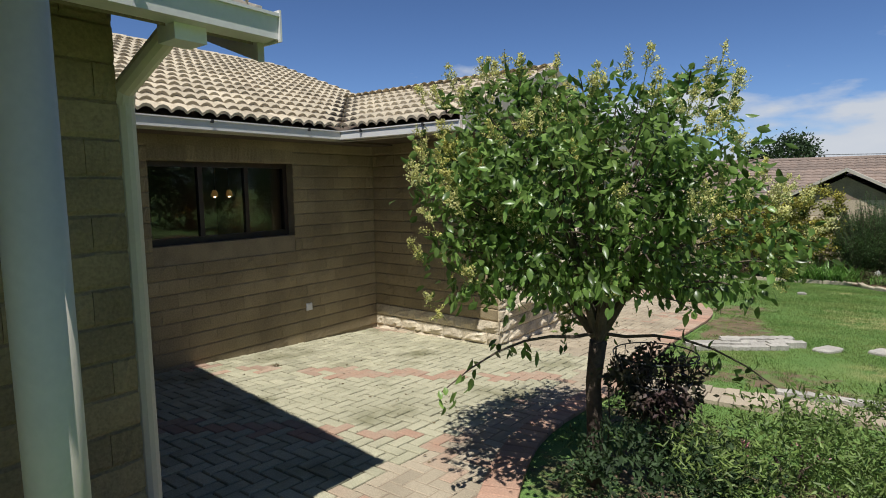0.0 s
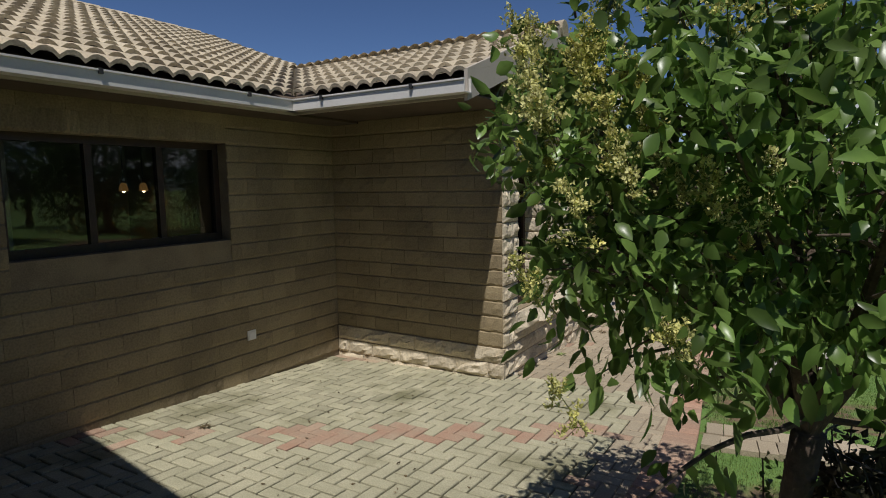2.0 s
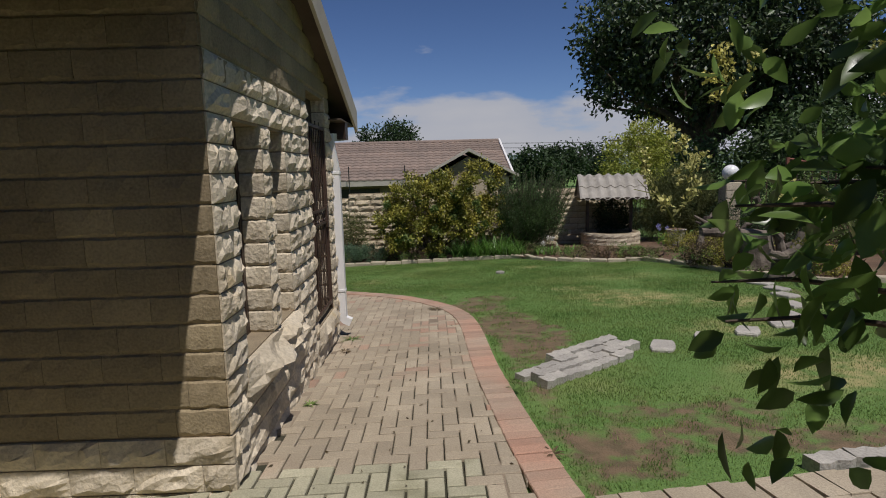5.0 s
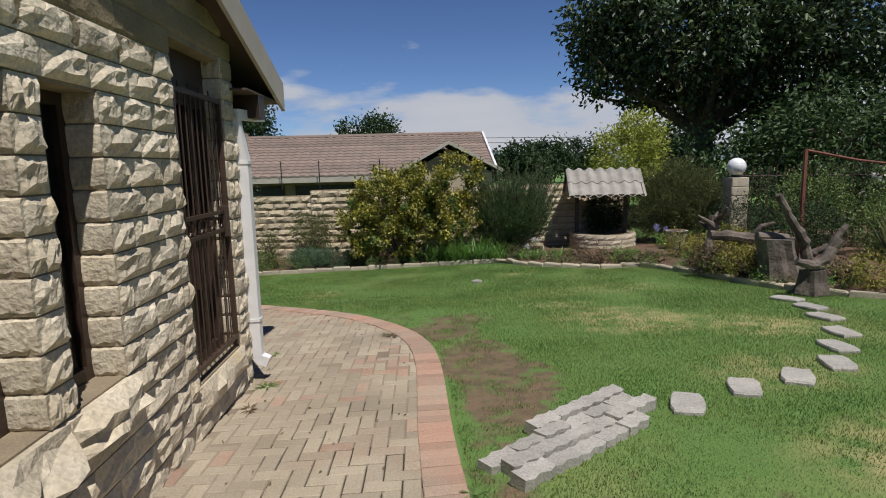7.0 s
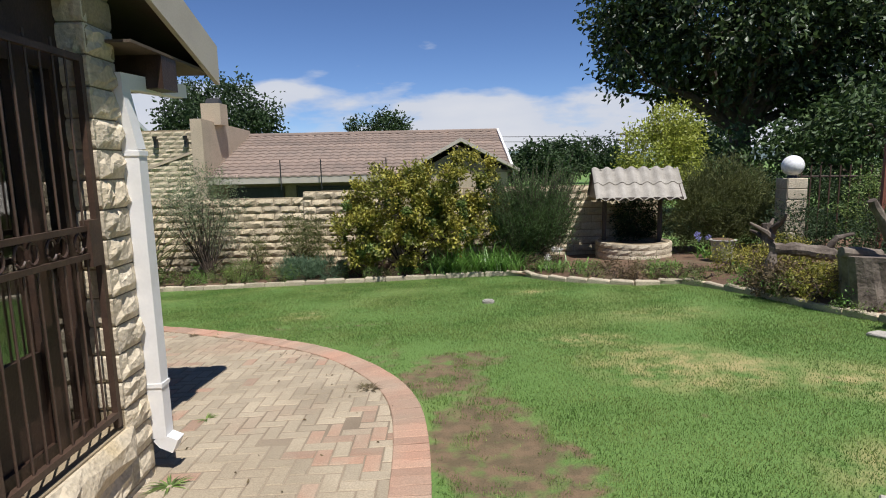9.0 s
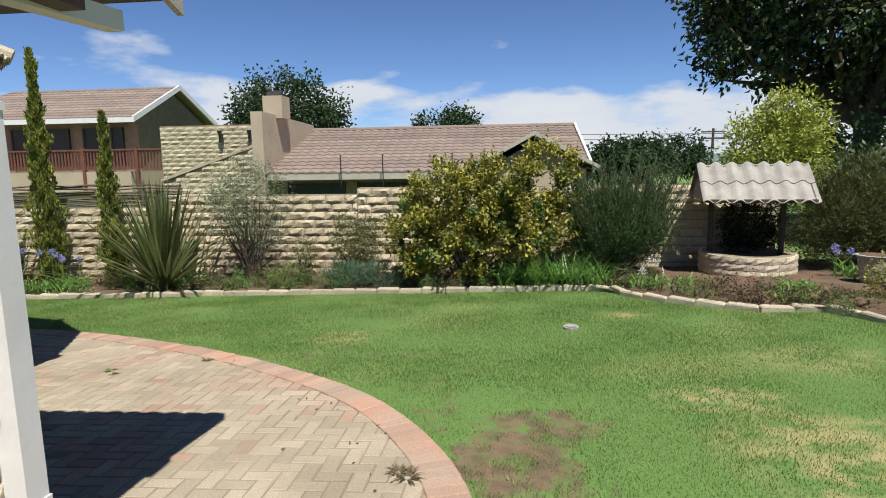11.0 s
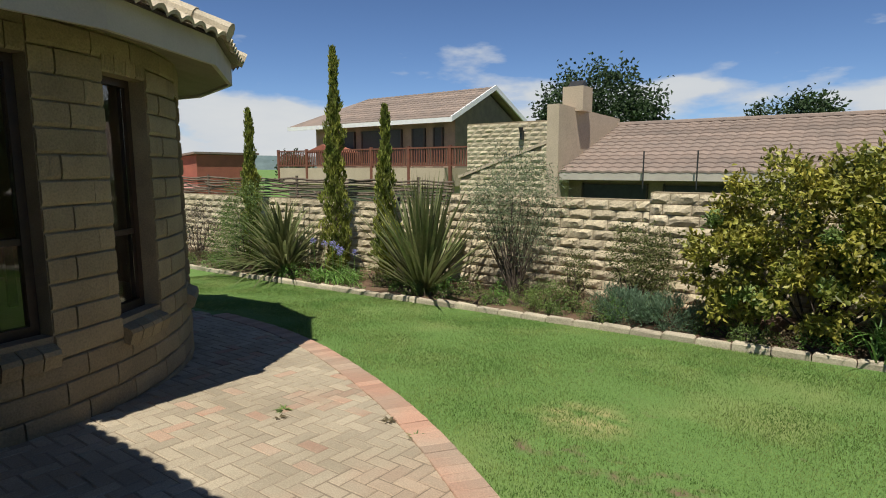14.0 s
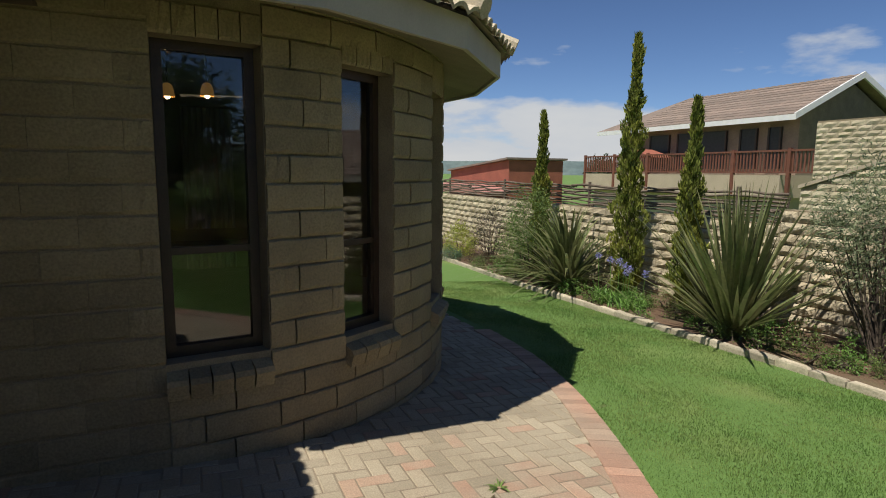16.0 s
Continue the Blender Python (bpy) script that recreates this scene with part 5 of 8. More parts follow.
def driftwood(x, y, kind, seed, label):
    rng = random.Random(seed)
    z = bed_z(x, y) - 0.03
    t = thing("tree_stump" if kind != "log" else "driftwood_log", (x, y, z), label, "stump" if kind != "log" else "log")
    if kind == "stump":
        g = Geo()
        n = 18
        vs, fs = [], []
        for j, (h, r) in enumerate(((0, 0.28), (0.12, 0.22), (0.32, 0.19), (0.5, 0.20))):
            for k in range(n):
                a = 2 * math.pi * k / n
                q = r * (1 + 0.10 * math.sin(5 * a + seed) + 0.08 * rng.uniform(-1, 1))
                vs.append((q * math.cos(a), q * math.sin(a), h + 0.03 * rng.uniform(-1, 1) * (j == 3)))
        for j in range(3):
            fs += [(j * n + k, j * n + (k + 1) % n, (j + 1) * n + (k + 1) % n, (j + 1) * n + k) for k in range(n)]
        fs.append(tuple(range(3 * n, 4 * n)))
        part("bole", g.add(vs, fs), M["deadwood"], t)
        for k in range(3):
            s = Geo()
            a = rng.uniform(0, 6.28)
            branch(s, (0.15 * math.cos(a), 0.15 * math.sin(a), 0.35), (math.cos(a), math.sin(a), 0.8), rng.uniform(0.4, 0.75), 0.10, rng, 0.2)
            part("limb", s, M["deadwood"], t)
    elif kind == "log":
        g = Geo()
        branch(g, (-0.7, 0, 0.1), (1, 0.1, 0.25), 1.5, 0.085, rng, 0.12, 8, 10, 0.5)
        part("bole", g, M["deadwood"], t)
        for k in range(3):
            s = Geo()
            branch(s, (-0.3 + 0.45 * k, 0, 0.25), (rng.uniform(-0.4, 0.8), rng.uniform(-0.5, 0.5), 1), rng.uniform(0.4, 0.8), 0.07, rng, 0.25)
            part("limb", s, M["deadwood"], t)
    else:
        g = Geo()
        branch(g, (0, 0, -0.05), (0.1, 0, 1), 0.75, 0.12, rng, 0.15, 6, 9, 0.6)
        part("bole", g, M["deadwood"], t)
        for k in range(5):
            s = Geo()
            branch(s, (0, 0, 0.3 + 0.08 * k), (rng.uniform(-1, 1), rng.uniform(-1, 1), 0.5), rng.uniform(0.25, 0.5), 0.055, rng, 0.3)
            part("limb", s, M["deadwood"], t)


driftwood(3.45, 15.0, "snag", 1, "grey weathered snag of dead wood in the bed")
def dead_limb(parent, pts, r0, r1, seed, name="limb", label=""):
    """A knotty length of dead wood along some points, its girth uneven."""
    r = random.Random(seed)
    p = [Vector(q) for q in pts]
    fine, rad = [], []
    n = 5 * (len(p) - 1)
    for i in range(n + 1):
        k = min(int(i / 5), len(p) - 2)
        q = p[k].lerp(p[k + 1], i / 5 - k)
        fine.append(tuple(q + Vector((r.uniform(-1, 1), r.uniform(-1, 1), r.uniform(-1, 1))) * r0 * 0.12))
        rad.append((r0 + (r1 - r0) * i / n) * r.uniform(0.82, 1.18))
    part(name, Geo().tube(fine, rad, 9), M["deadwood"], parent, label)


def bole(parent, r0, r1, h, lean, seed):
    """A sawn stump: fluted sides, flared foot, flat cut."""
    r = random.Random(seed)
    n, vs, fs = 22, [], []
    for j, t in enumerate((0.0, 0.18, 0.5, 0.85, 1.0)):
        for k in range(n):
            a = 2 * math.pi * k / n
            q = (r0 + (r1 - r0) * min(1, t * 1.6)) * (1 + 0.09 * math.sin(5 * a + seed) + 0.05 * math.sin(9 * a + 2 * t) + r.uniform(-0.03, 0.03))
            vs.append((q * math.cos(a) + lean[0] * t, q * math.sin(a) + lean[1] * t, h * t))
    for j in range(4):
        fs += [(j * n + k, j * n + (k + 1) % n, (j + 1) * n + (k + 1) % n, (j + 1) * n + k) for k in range(n)]
    fs.append(tuple(range(4 * n, 5 * n)))
    part("bole", Geo().add(vs, fs), M["deadwood"], parent)


st = thing("tree_stump", (2.86, 12.1, bed_z(2.86, 12.1) - 0.03), "broad sawn grey tree stump with a cut log on top", "stump")
bole(st, 0.30, 0.24, 0.56, (-0.12, 0.0), 2)
dead_limb(st, [(-0.40, -0.02, 0.60), (0.06, 0.0, 0.56)], 0.065, 0.06, 12, "cut_log")
st = thing("tree_stump", (2.72, 11.3, bed_z(2.72, 11.3) - 0.03), "low sawn stump with a split bleached limb", "stump")
bole(st, 0.20, 0.14, 0.30, (0.0, 0.0), 5)
dead_limb(st, [(-0.24, -0.05, 0.42), (-0.05, -0.08, 0.36), (0.10, -0.08, 0.44), (0.25, -0.08, 0.68)], 0.05, 0.075, 13, "limb", "bleached split limb")
st = thing("driftwood_log", (3.05, 11.95, bed_z(3.05, 11.95) - 0.02), "leaning grey dead trunk rising from the bed", "log")
dead_limb(st, [(0.10, 0.0, 0.05), (-0.02, -0.03, 0.50), (-0.24, -0.05, 0.80), (-0.44, -0.05, 1.14)], 0.085, 0.05, 14, "bole")
dead_limb(st, [(0.05, 0.0, 0.3), (0.3, -0.1, 0.45), (0.5, -0.1, 0.72)], 0.06, 0.03, 15)
st = thing("driftwood_log", (2.85, 13.2, bed_z(2.85, 13.2) - 0.02), "dark fallen log lying along the bed", "log")
dead_limb(st, [(-0.48, 0.0, 0.50), (-0.05, 0.0, 0.46), (0.45, 0.0, 0.36), (0.8, 0.1, 0.05)], 0.075, 0.10, 16, "bole")
dead_limb(st, [(-0.45, 0.0, 0.5), (-0.5, 0.0, 0.2), (-0.52, 0.05, 0.0)], 0.06, 0.07, 17)
dead_limb(st, [(0.2, 0.0, 0.42), (0.32, -0.05, 0.62), (0.55, -0.02, 0.66)], 0.04, 0.025, 18)

# iron frame of the gate beyond the roses
gf = thing("gate_frame", (4.43, 14.05, level(4.43, 14.05)), "rust-red steel gate frame standing behind the roses", "gate frame")
part("post", Geo().box((-0.025, -0.025, 0.0), (0.025, 0.025, 1.93)), M["rail"], gf)
part("top_bar", Geo().tube([(0, 0, 1.91), (0.92, 0, 1.72), (2.6, 0.0, 1.5)], 0.022, 8), M["rail"], gf)
part("post", Geo().box((2.57, -0.035, 0.0), (2.64, 0.035, 1.52)), M["rail"], gf)
p = thing("stone_pot", (2.95, 15.6, bed_z(2.95, 15.6) - 0.02), "weathered grey concrete plant pot in the bed", "plant pot")
part("bowl", Geo().tube([(0, 0, 0), (0, 0, 0.05), (0, 0, 0.34), (0, 0, 0.40), (0, 0, 0.405)], [0.12, 0.15, 0.19, 0.22, 0.18], 18), M["slab"], p)
part("soil", Geo().tube([(0, 0, 0.38), (0, 0, 0.41)], 0.175, 14), M["soil"], p)


# ---------------------------------------------------------------- stepping slabs, loose paver pad, garden strip
def rough_slab(name, x, y, a, b, h, turn, label, category, group, mat, seed):
    r = random.Random(seed)
    n = 14
    out = []
    for k in range(n):
        t = 2 * math.pi * k / n
        c, s = math.cos(t), math.sin(t)
        q = 1 / max(abs(c), abs(s)) ** 0.95
        out.append((a / 2 * c * q * r.uniform(0.93, 1.03), b / 2 * s * q * r.uniform(0.93, 1.03)))
    vs = [(u, v, -0.04) for u, v in out] + [(u, v, h - 0.012) for u, v in out] + [(u * 0.94, v * 0.94, h + r.uniform(-0.004, 0.004)) for u, v in out]
    fs = [(k, (k + 1) % n, n + (k + 1) % n, n + k) for k in range(n)] + [(n + k, n + (k + 1) % n, 2 * n + (k + 1) % n, 2 * n + k) for k in range(n)] + [tuple(range(2 * n, 3 * n))]
    ob = new(name, raw_mesh(name, vs, fs, mat))
    ob.matrix_world = Matrix.Translation((x, y, level(x, y) - 0.012)) @ TILT0 @ Matrix.Rotation(turn, 4, "Z")
    return tagged(ob, label, category, group)


TILT0 = Matrix.Rotation(math.atan(-0.05445), 4, "X") @ Matrix.Rotation(math.atan(-0.0241), 4, "Y")
for k, (x, y, turn) in enumerate(((-0.43, 8.0, 0.5), (0.09, 8.23, 0.5), (0.57, 8.37, 0.35), (1.05, 8.61, 0.55), (1.37, 9.04, 0.8), (1.73, 9.47, 0.8), (2.01, 10.07, 1.0), (2.2, 10.57, 1.1), (2.25, 11.05, 1.3))):
    rough_slab("stepping_stone", x, y, 0.22, 0.36, 0.022, turn - 0.9, "grey rough stepping stone set in the lawn", "stepping stone", "stepping stones across the lawn", M["slab"], k)

pad = thing("paver_pad", (-1.3, 7.65, level(-1.3, 7.65)), "pad of grey interlocking concrete pavers laid askew", "paving")
zig = Geo().prism([(-0.11, -0.055), (-0.06, -0.07), (0.0, -0.05), (0.06, -0.07), (0.11, -0.055), (0.115, 0.045), (0.06, 0.032), (0.0, 0.052), (-0.06, 0.032), (-0.115, 0.045)], -0.04, 0.035, "z").mesh("paver", M["slab"])
ang = math.atan2(0.68, 0.92)
for i in range(4):
    for j in range(6):
        if (i, j) in ((3, 0), (3, 1), (0, 5)):
            continue
        u, v = (j - 2.5) * 0.222 + 0.06 * (i % 2), (i - 1.5) * 0.125
        ob = new("paver", zig)
        ob.parent = pad
        x, y = u * math.cos(ang) - v * math.sin(ang), u * math.sin(ang) + v * math.cos(ang)
        ob.matrix_local = Matrix.Translation((x, y, level(-1.3 + x, 7.65 + y) - level(-1.3, 7.65) + rnd.uniform(-0.012, 0.02) + (0.03 if i == 3 else 0))) @ Matrix.Rotation(ang + rnd.uniform(-0.09, 0.09), 4, "Z") @ Matrix.Rotation(rnd.uniform(-0.12, 0.12), 4, "X")

strip = thing("garden_strip", (-1.8, 5.2, level(-1.8, 5.2)), "narrow strip of worn pavers across the lawn edge", "paving")
brick = paver = Geo().box((-0.108, -0.053, -0.045), (0.108, 0.053, 0.02)).mesh("paver", M["paver"])
for i in range(28):
    for j in range(3):
        u, v = 0.06 + i * 0.111, (j - 1) * 0.0
        if j == 2:
            continue
        x, y = -1.8 + u, 5.08 + j * 0.222 + 0.09 * u
        ob = new("paver", brick)
        ob.parent = strip
        ob.matrix_local = Matrix.Translation((x + 1.8, y - 5.2, level(x, y) - level(-1.8, 5.2) + rnd.uniform(-0.008, 0.008))) @ TILT0 @ Matrix.Rotation(math.pi / 2 + rnd.uniform(-0.05, 0.05) + 0.09, 4, "Z")
for i in range(9):
    x, y = -0.55 + i * 0.23, 5.62 + 0.02 * i
    ob = new("edging_block", zig)
    ob.parent = strip
    ob.matrix_local = Matrix.Translation((x + 1.8, y - 5.2, level(x, y) - level(-1.8, 5.2) + 0.015)) @ Matrix.Rotation(rnd.uniform(-0.2, 0.2), 4, "Z")

d = thing("drain_cover", (-1.25, 13.74, level(-1.25, 13.74) - 0.015), "small pale concrete valve cover in the lawn", "cover")
part("ring", Geo().tube([(0, 0, -0.02), (0, 0, 0.028)], 0.085, 18), M["slab"], d)
part("lid", Geo().tube([(0, 0, 0.03), (0, 0, 0.04)], 0.065, 16), M["slab"], d)


# ---------------------------------------------------------------- plants
def rings(rng, n):
    """n random unit vectors."""
    v = rng.normal(size=(n, 3))
    return v / np.linalg.norm(v, axis=1)[:, None]


def scatter(rng, blobs, n, clumps, spread, hollow=0.55, flat=0.0):
    """Points in clumps through the outer part of some ellipsoids (x, y, z, rx, ry, rz), with the outward way."""
    b = np.array(blobs, float)
    vol = b[:, 3] * b[:, 4] * b[:, 5]
    which = rng.choice(len(b), clumps, p=vol / vol.sum())
    d = rings(rng, clumps)
    r = hollow + (1 - hollow) * rng.random(clumps) ** 0.6
    r *= 1 + 0.12 * rng.normal(size=clumps)
    c = b[which, :3] + d * b[which, 3:] * r[:, None]
    pick = rng.integers(0, clumps, n)
    p = c[pick] + rng.normal(size=(n, 3)) * spread
    return p, d[pick], c


def leaves(name, p, out, length, width, mat, rng, droop=0.35, wild=0.8, simple=True):
    """One mesh of many single leaves, each folded along its rib."""
    n = len(p)
    way = out * 0.6 + rings(rng, n) * wild
    way[:, 2] -= droop
    way /= np.linalg.norm(way, axis=1)[:, None]
    side = np.cross(way, rings(rng, n))
    side /= np.linalg.norm(side, axis=1)[:, None] + 1e-9
    up = np.cross(side, way)
    l = (length * (0.65 + 0.6 * rng.random(n)))[:, None]
    w = (width * (0.7 + 0.5 * rng.random(n)))[:, None]
    base, tip = p, p + way * l - up * l * 0.12
    mid = p + way * l * 0.45 + up * l * 0.06
    a, b = mid + side * w / 2 + up * w * 0.16, mid - side * w / 2 + up * w * 0.16
    if simple:
        v = np.stack([base, a, tip, b], 1).reshape(-1, 3)
        k = np.arange(n)[:, None] * 4
        f = np.concatenate([k + [0, 1, 2], k + [0, 2, 3]], 1).reshape(-1, 3)
    else:
        rib, left, right = [], [], []
        for s, h in ((0.2, 0.66), (0.48, 1.0), (0.78, 0.62)):
            c = p + way * l * s - up * l * 0.28 * s * s
            rib.append(c), left.append(c + side * w * h / 2 + up * w * h * 0.16), right.append(c - side * w * h / 2 + up * w * h * 0.16)
        v = np.stack([p, *left, p + way * l - up * l * 0.28, *right[::-1], *rib], 1).reshape(-1, 3)
        k = np.arange(n)[:, None] * 11
        tri = [[0, 8, 1], [1, 8, 2], [8, 9, 2], [2, 9, 3], [9, 10, 3], [3, 10, 4], [4, 10, 5], [5, 10, 9], [5, 9, 6], [6, 9, 8], [6, 8, 7], [7, 8, 0]]
        f = np.concatenate([k + t for t in tri], 1).reshape(-1, 3)
    me = bpy.data.meshes.new(name)
    me.vertices.add(len(v)), me.loops.add(f.size), me.polygons.add(len(f))
    me.vertices.foreach_set("co", v.astype(np.float32).ravel())
    me.loops.foreach_set("vertex_index", f.astype(np.int32).ravel())
    me.polygons.foreach_set("loop_start", np.arange(0, f.size, 3, dtype=np.int32))
    me.update(calc_edges=True)
    me.materials.append(mat)
    return me


def blades(name, base, way, length, width, bend, mat, rng, seg=4):
    """Long strap leaves that arch over under their own weight."""
    n = len(base)
    l = np.asarray(length, float).reshape(-1, 1) * np.ones((n, 1))
    way = way / np.linalg.norm(way, axis=1)[:, None]
    flat = way.copy()
    flat[:, 2] = 0
    flat /= np.linalg.norm(flat, axis=1)[:, None] + 1e-9
    side = np.stack([-flat[:, 1], flat[:, 0], 0 * flat[:, 0]], 1)
    bend = np.asarray(bend, float).reshape(-1, 1) * np.ones((n, 1))
    vs = []
    for i in range(seg + 1):
        t = i / seg
        c = base + way * l * t + (flat * 0.5 - [0, 0, 1]) * l * bend * t ** 2.4
        w = width * (1 - t ** 2.2) * (0.55 + 0.9 * t * (1 - t) + 0.25)
        vs += [c + side * w / 2, c - side * w / 2]
    v = np.stack(vs, 1).reshape(-1, 3)
    m = 2 * (seg + 1)
    k = np.arange(n)[:, None] * m
    f = np.concatenate([np.concatenate([k + [2 * i, 2 * i + 1, 2 * i + 3], k + [2 * i, 2 * i + 3, 2 * i + 2]], 1) for i in range(seg)], 1).reshape(-1, 3)
    me = bpy.data.meshes.new(name)
    me.vertices.add(len(v)), me.loops.add(f.size), me.polygons.add(len(f))
    me.vertices.foreach_set("co", v.astype(np.float32).ravel())
    me.loops.foreach_set("vertex_index", f.astype(np.int32).ravel())
    me.polygons.foreach_set("loop_start", np.arange(0, f.size, 3, dtype=np.int32))
    me.update(calc_edges=True)
    me.materials.append(mat)
    return me


def shrub(name, x, y, blobs, n, clumps, spread, leaf_l, leaf_w, mat, label, seed, category="shrub", stems=6, hollow=0.5, droop=0.1, group="", extra=()):
    """A shrub: stems from the ground and a crown of single leaves; blobs are relative to its foot."""
    rng = np.random.default_rng(seed)
    r2 = random.Random(seed)
    z = (bed_z(x, y) if y > kerb_y(x) else level(x, y)) - 0.02
    t = thing(name, (x, y, z), label, category, group)
    p, d, c = scatter(rng, blobs, n, clumps, spread, hollow)
    keep = p[:, 2] > 0.01
    part("crown", leaves("crown", p[keep], d[keep], leaf_l, leaf_w, mat, rng, droop), None, t)
    g = Geo()
    for k in range(stems):
        e = c[r2.randrange(len(c))] * 0.8
        a = Vector((r2.uniform(-0.06, 0.06), r2.uniform(-0.06, 0.06), 0))
        m = Vector(e) * 0.5 + Vector((r2.uniform(-0.08, 0.08), r2.uniform(-0.08, 0.08), 0.05))
        g.tube([a, m, Vector(e)], [0.016, 0.011, 0.005], 5, False)
    part("branchwork", g, M["bark"], t)
    for nm, frac, ll, ww, mm, top in extra:
        k = int(n * frac)
        q, dd, _ = scatter(rng, blobs, k, max(8, clumps // 5), spread * 0.6, top)
        part(nm, leaves(nm, q[q[:, 2] > 0.05], dd[q[:, 2] > 0.05], ll, ww, mm, rng, -0.2), None, t)
    return t


WALKWAY = [(0.2, -0.2), (-0.7, 0.5), (-1.33, 1.0), (-1.91, 1.52), (-2.19, 1.79), (-2.37, 2.13), (-2.48, 2.51), (-2.53, 2.93), (-2.5, 4.5)]


def ornamental_tree(x, y):
    """The flowering tree in the yard: short trunk, forked limbs, glossy leaves and cream panicles."""
    rng = np.random.default_rng(11)
    r2 = random.Random(11)
    z = level(x, y) - 0.02
    t = thing("flowering_tree", (x, y, z), "small privet tree with glossy leaves and cream blossom", "tree")
    trunk = Geo()
    fork = Vector((0.02, 0.0, 0.86))
    trunk.tube([(0.0, 0.0, 0.0), (0.01, 0.0, 0.3), (-0.01, 0.01, 0.6), tuple(fork)], [0.062, 0.048, 0.045, 0.05], 10)
    part("trunk", trunk, M["bark"], t, "", True)
    blobs = [(-0.10, -0.1, 1.62, 0.92, 0.92, 0.60), (-0.45, -0.35, 1.90, 0.50, 0.50, 0.40), (0.30, -0.1, 1.90, 0.52, 0.52, 0.42), (-0.66, -0.64, 1.60, 0.36, 0.36, 0.36), (-0.82, -0.10, 1.58, 0.36, 0.36, 0.34), (-0.55, 0.55, 1.28, 0.52, 0.50, 0.48), (0.45, 0.1, 1.42, 0.56, 0.60, 0.40), (-0.45, -0.60, 1.36, 0.42, 0.42, 0.30)]
    p, d, c = scatter(rng, blobs, 11500, 430, 0.060, 0.36)

    def clear(q, gap):
        """Clear of the way along the walk, where the twigs are brushed back."""
        far = np.full(len(q), 9.0)
        for (ax, ay), (bx, by) in zip(WALKWAY, WALKWAY[1:]):
            ux, uy = bx - ax, by - ay
            k = np.clip(((q[:, 0] + x - ax) * ux + (q[:, 1] + y - ay) * uy) / (ux * ux + uy * uy), 0, 1)
            far = np.minimum(far, np.hypot(q[:, 0] + x - ax - k * ux, q[:, 1] + y - ay - k * uy))
        return (far > gap) & ((q[:, 0] + x + 1.7) * 0.893 + (q[:, 1] + y - 1.28) * 0.449 > -0.3)

    def foot_of(q):
        """The crown hangs lower on the side of the lawn."""
        return 1.10 - 0.30 * np.clip((q[:, 1] - 0.1) / 0.5, 0, 1)

    ok = clear(p, 0.48 - 0.06 * np.clip((p[:, 1] + y - 2.3) / 0.5, 0, 1) - 0.17 * np.clip((p[:, 2] - 1.58) / 0.15, 0, 1) + 0.16 * rng.random(len(p)) ** 1.5)
    ok &= p[:, 2] > foot_of(p) + 0.16 * rng.random(len(p))
    keep_c = clear(c, 0.42) & (c[:, 2] > foot_of(c))
    p, d, c = p[ok], d[ok], c[keep_c]
    # leafy shoots that stand up out of the crown
    shoots = Geo()
    sp, sd, tops = [], [], []
    for k in range(30):
        b = blobs[rng.integers(0, 3)]
        w = rings(rng, 1)[0]
        w[2] = abs(w[2]) + 0.5
        w /= np.linalg.norm(w)
        q0 = np.array(b[:3]) + w * np.array(b[3:]) * 0.85
        ln = rng.uniform(0.06, 0.17)
        way = np.array([w[0] * 0.3, w[1] * 0.3, 1.0])
        q1 = q0 + way * ln
        if not clear(np.array([q0, q1]), 0.42).all():
            continue
        shoots.tube([tuple(q0), tuple((q0 + q1) / 2), tuple(q1)], [0.005, 0.004, 0.002], 4, False)
        for j in range(12):
            g = j / 11
            ang = j * 2.4
            sp.append(q0 + (q1 - q0) * g), sd.append((math.cos(ang), math.sin(ang), 0.5))
        tops.append(q1)
    tagged(part("shoot_wood", shoots, M["bark"], t), kind="stuff")
    part("shoot_foliage", leaves("shoot_foliage", np.array(sp), np.array(sd) * 1.6, 0.075, 0.032, M["leaf_tree"], rng, 0.1, 0.2, False), None, t)
    for k in range(11):
        a = 2 * math.pi * k / 11 + r2.uniform(-0.2, 0.2)
        e = Vector((0.5 * math.cos(a), 0.5 * math.sin(a), r2.uniform(1.2, 2.2)))
        limb = Geo()
        m = fork.lerp(e, 0.5) + Vector((0, 0, 0.10)) + Vector((r2.uniform(-0.07, 0.07), r2.uniform(-0.07, 0.07), 0))
        limb.tube([tuple(fork), tuple(fork.lerp(m, 0.5)), tuple(m), tuple(e)], [0.028, 0.022, 0.016, 0.007], 6, False)
        for j in range(5):
            s = m.lerp(e, r2.random())
            q = s + Vector((r2.uniform(-1, 1), r2.uniform(-1, 1), r2.uniform(-0.3, 0.8))) * 0.32
            limb.tube([tuple(s), tuple(s.lerp(q, 0.5) + Vector((0, 0, 0.02))), tuple(q)], [0.007, 0.005, 0.003], 4, False)
        part("limb", limb, M["bark"], t)
    # twigs to the clumps
    tw = Geo()
    for cc in c[::2]:
        e = Vector(cc)
        s = e * 0.72 + Vector((0, 0, 0.36))
        tw.tube([tuple(s), tuple(s.lerp(e, 0.6) + Vector((0, 0, 0.015))), tuple(e)], [0.005, 0.004, 0.002], 4, False)
    tagged(part("twigwork", tw, M["bark"], t), kind="stuff")
    part("crown", leaves("crown", p, d, 0.062, 0.030, M["leaf_tree"], rng, 0.55, 0.75, False), None, t)
    # hanging sprays below the crown on the yard side
    spray = Geo()
    pts = []
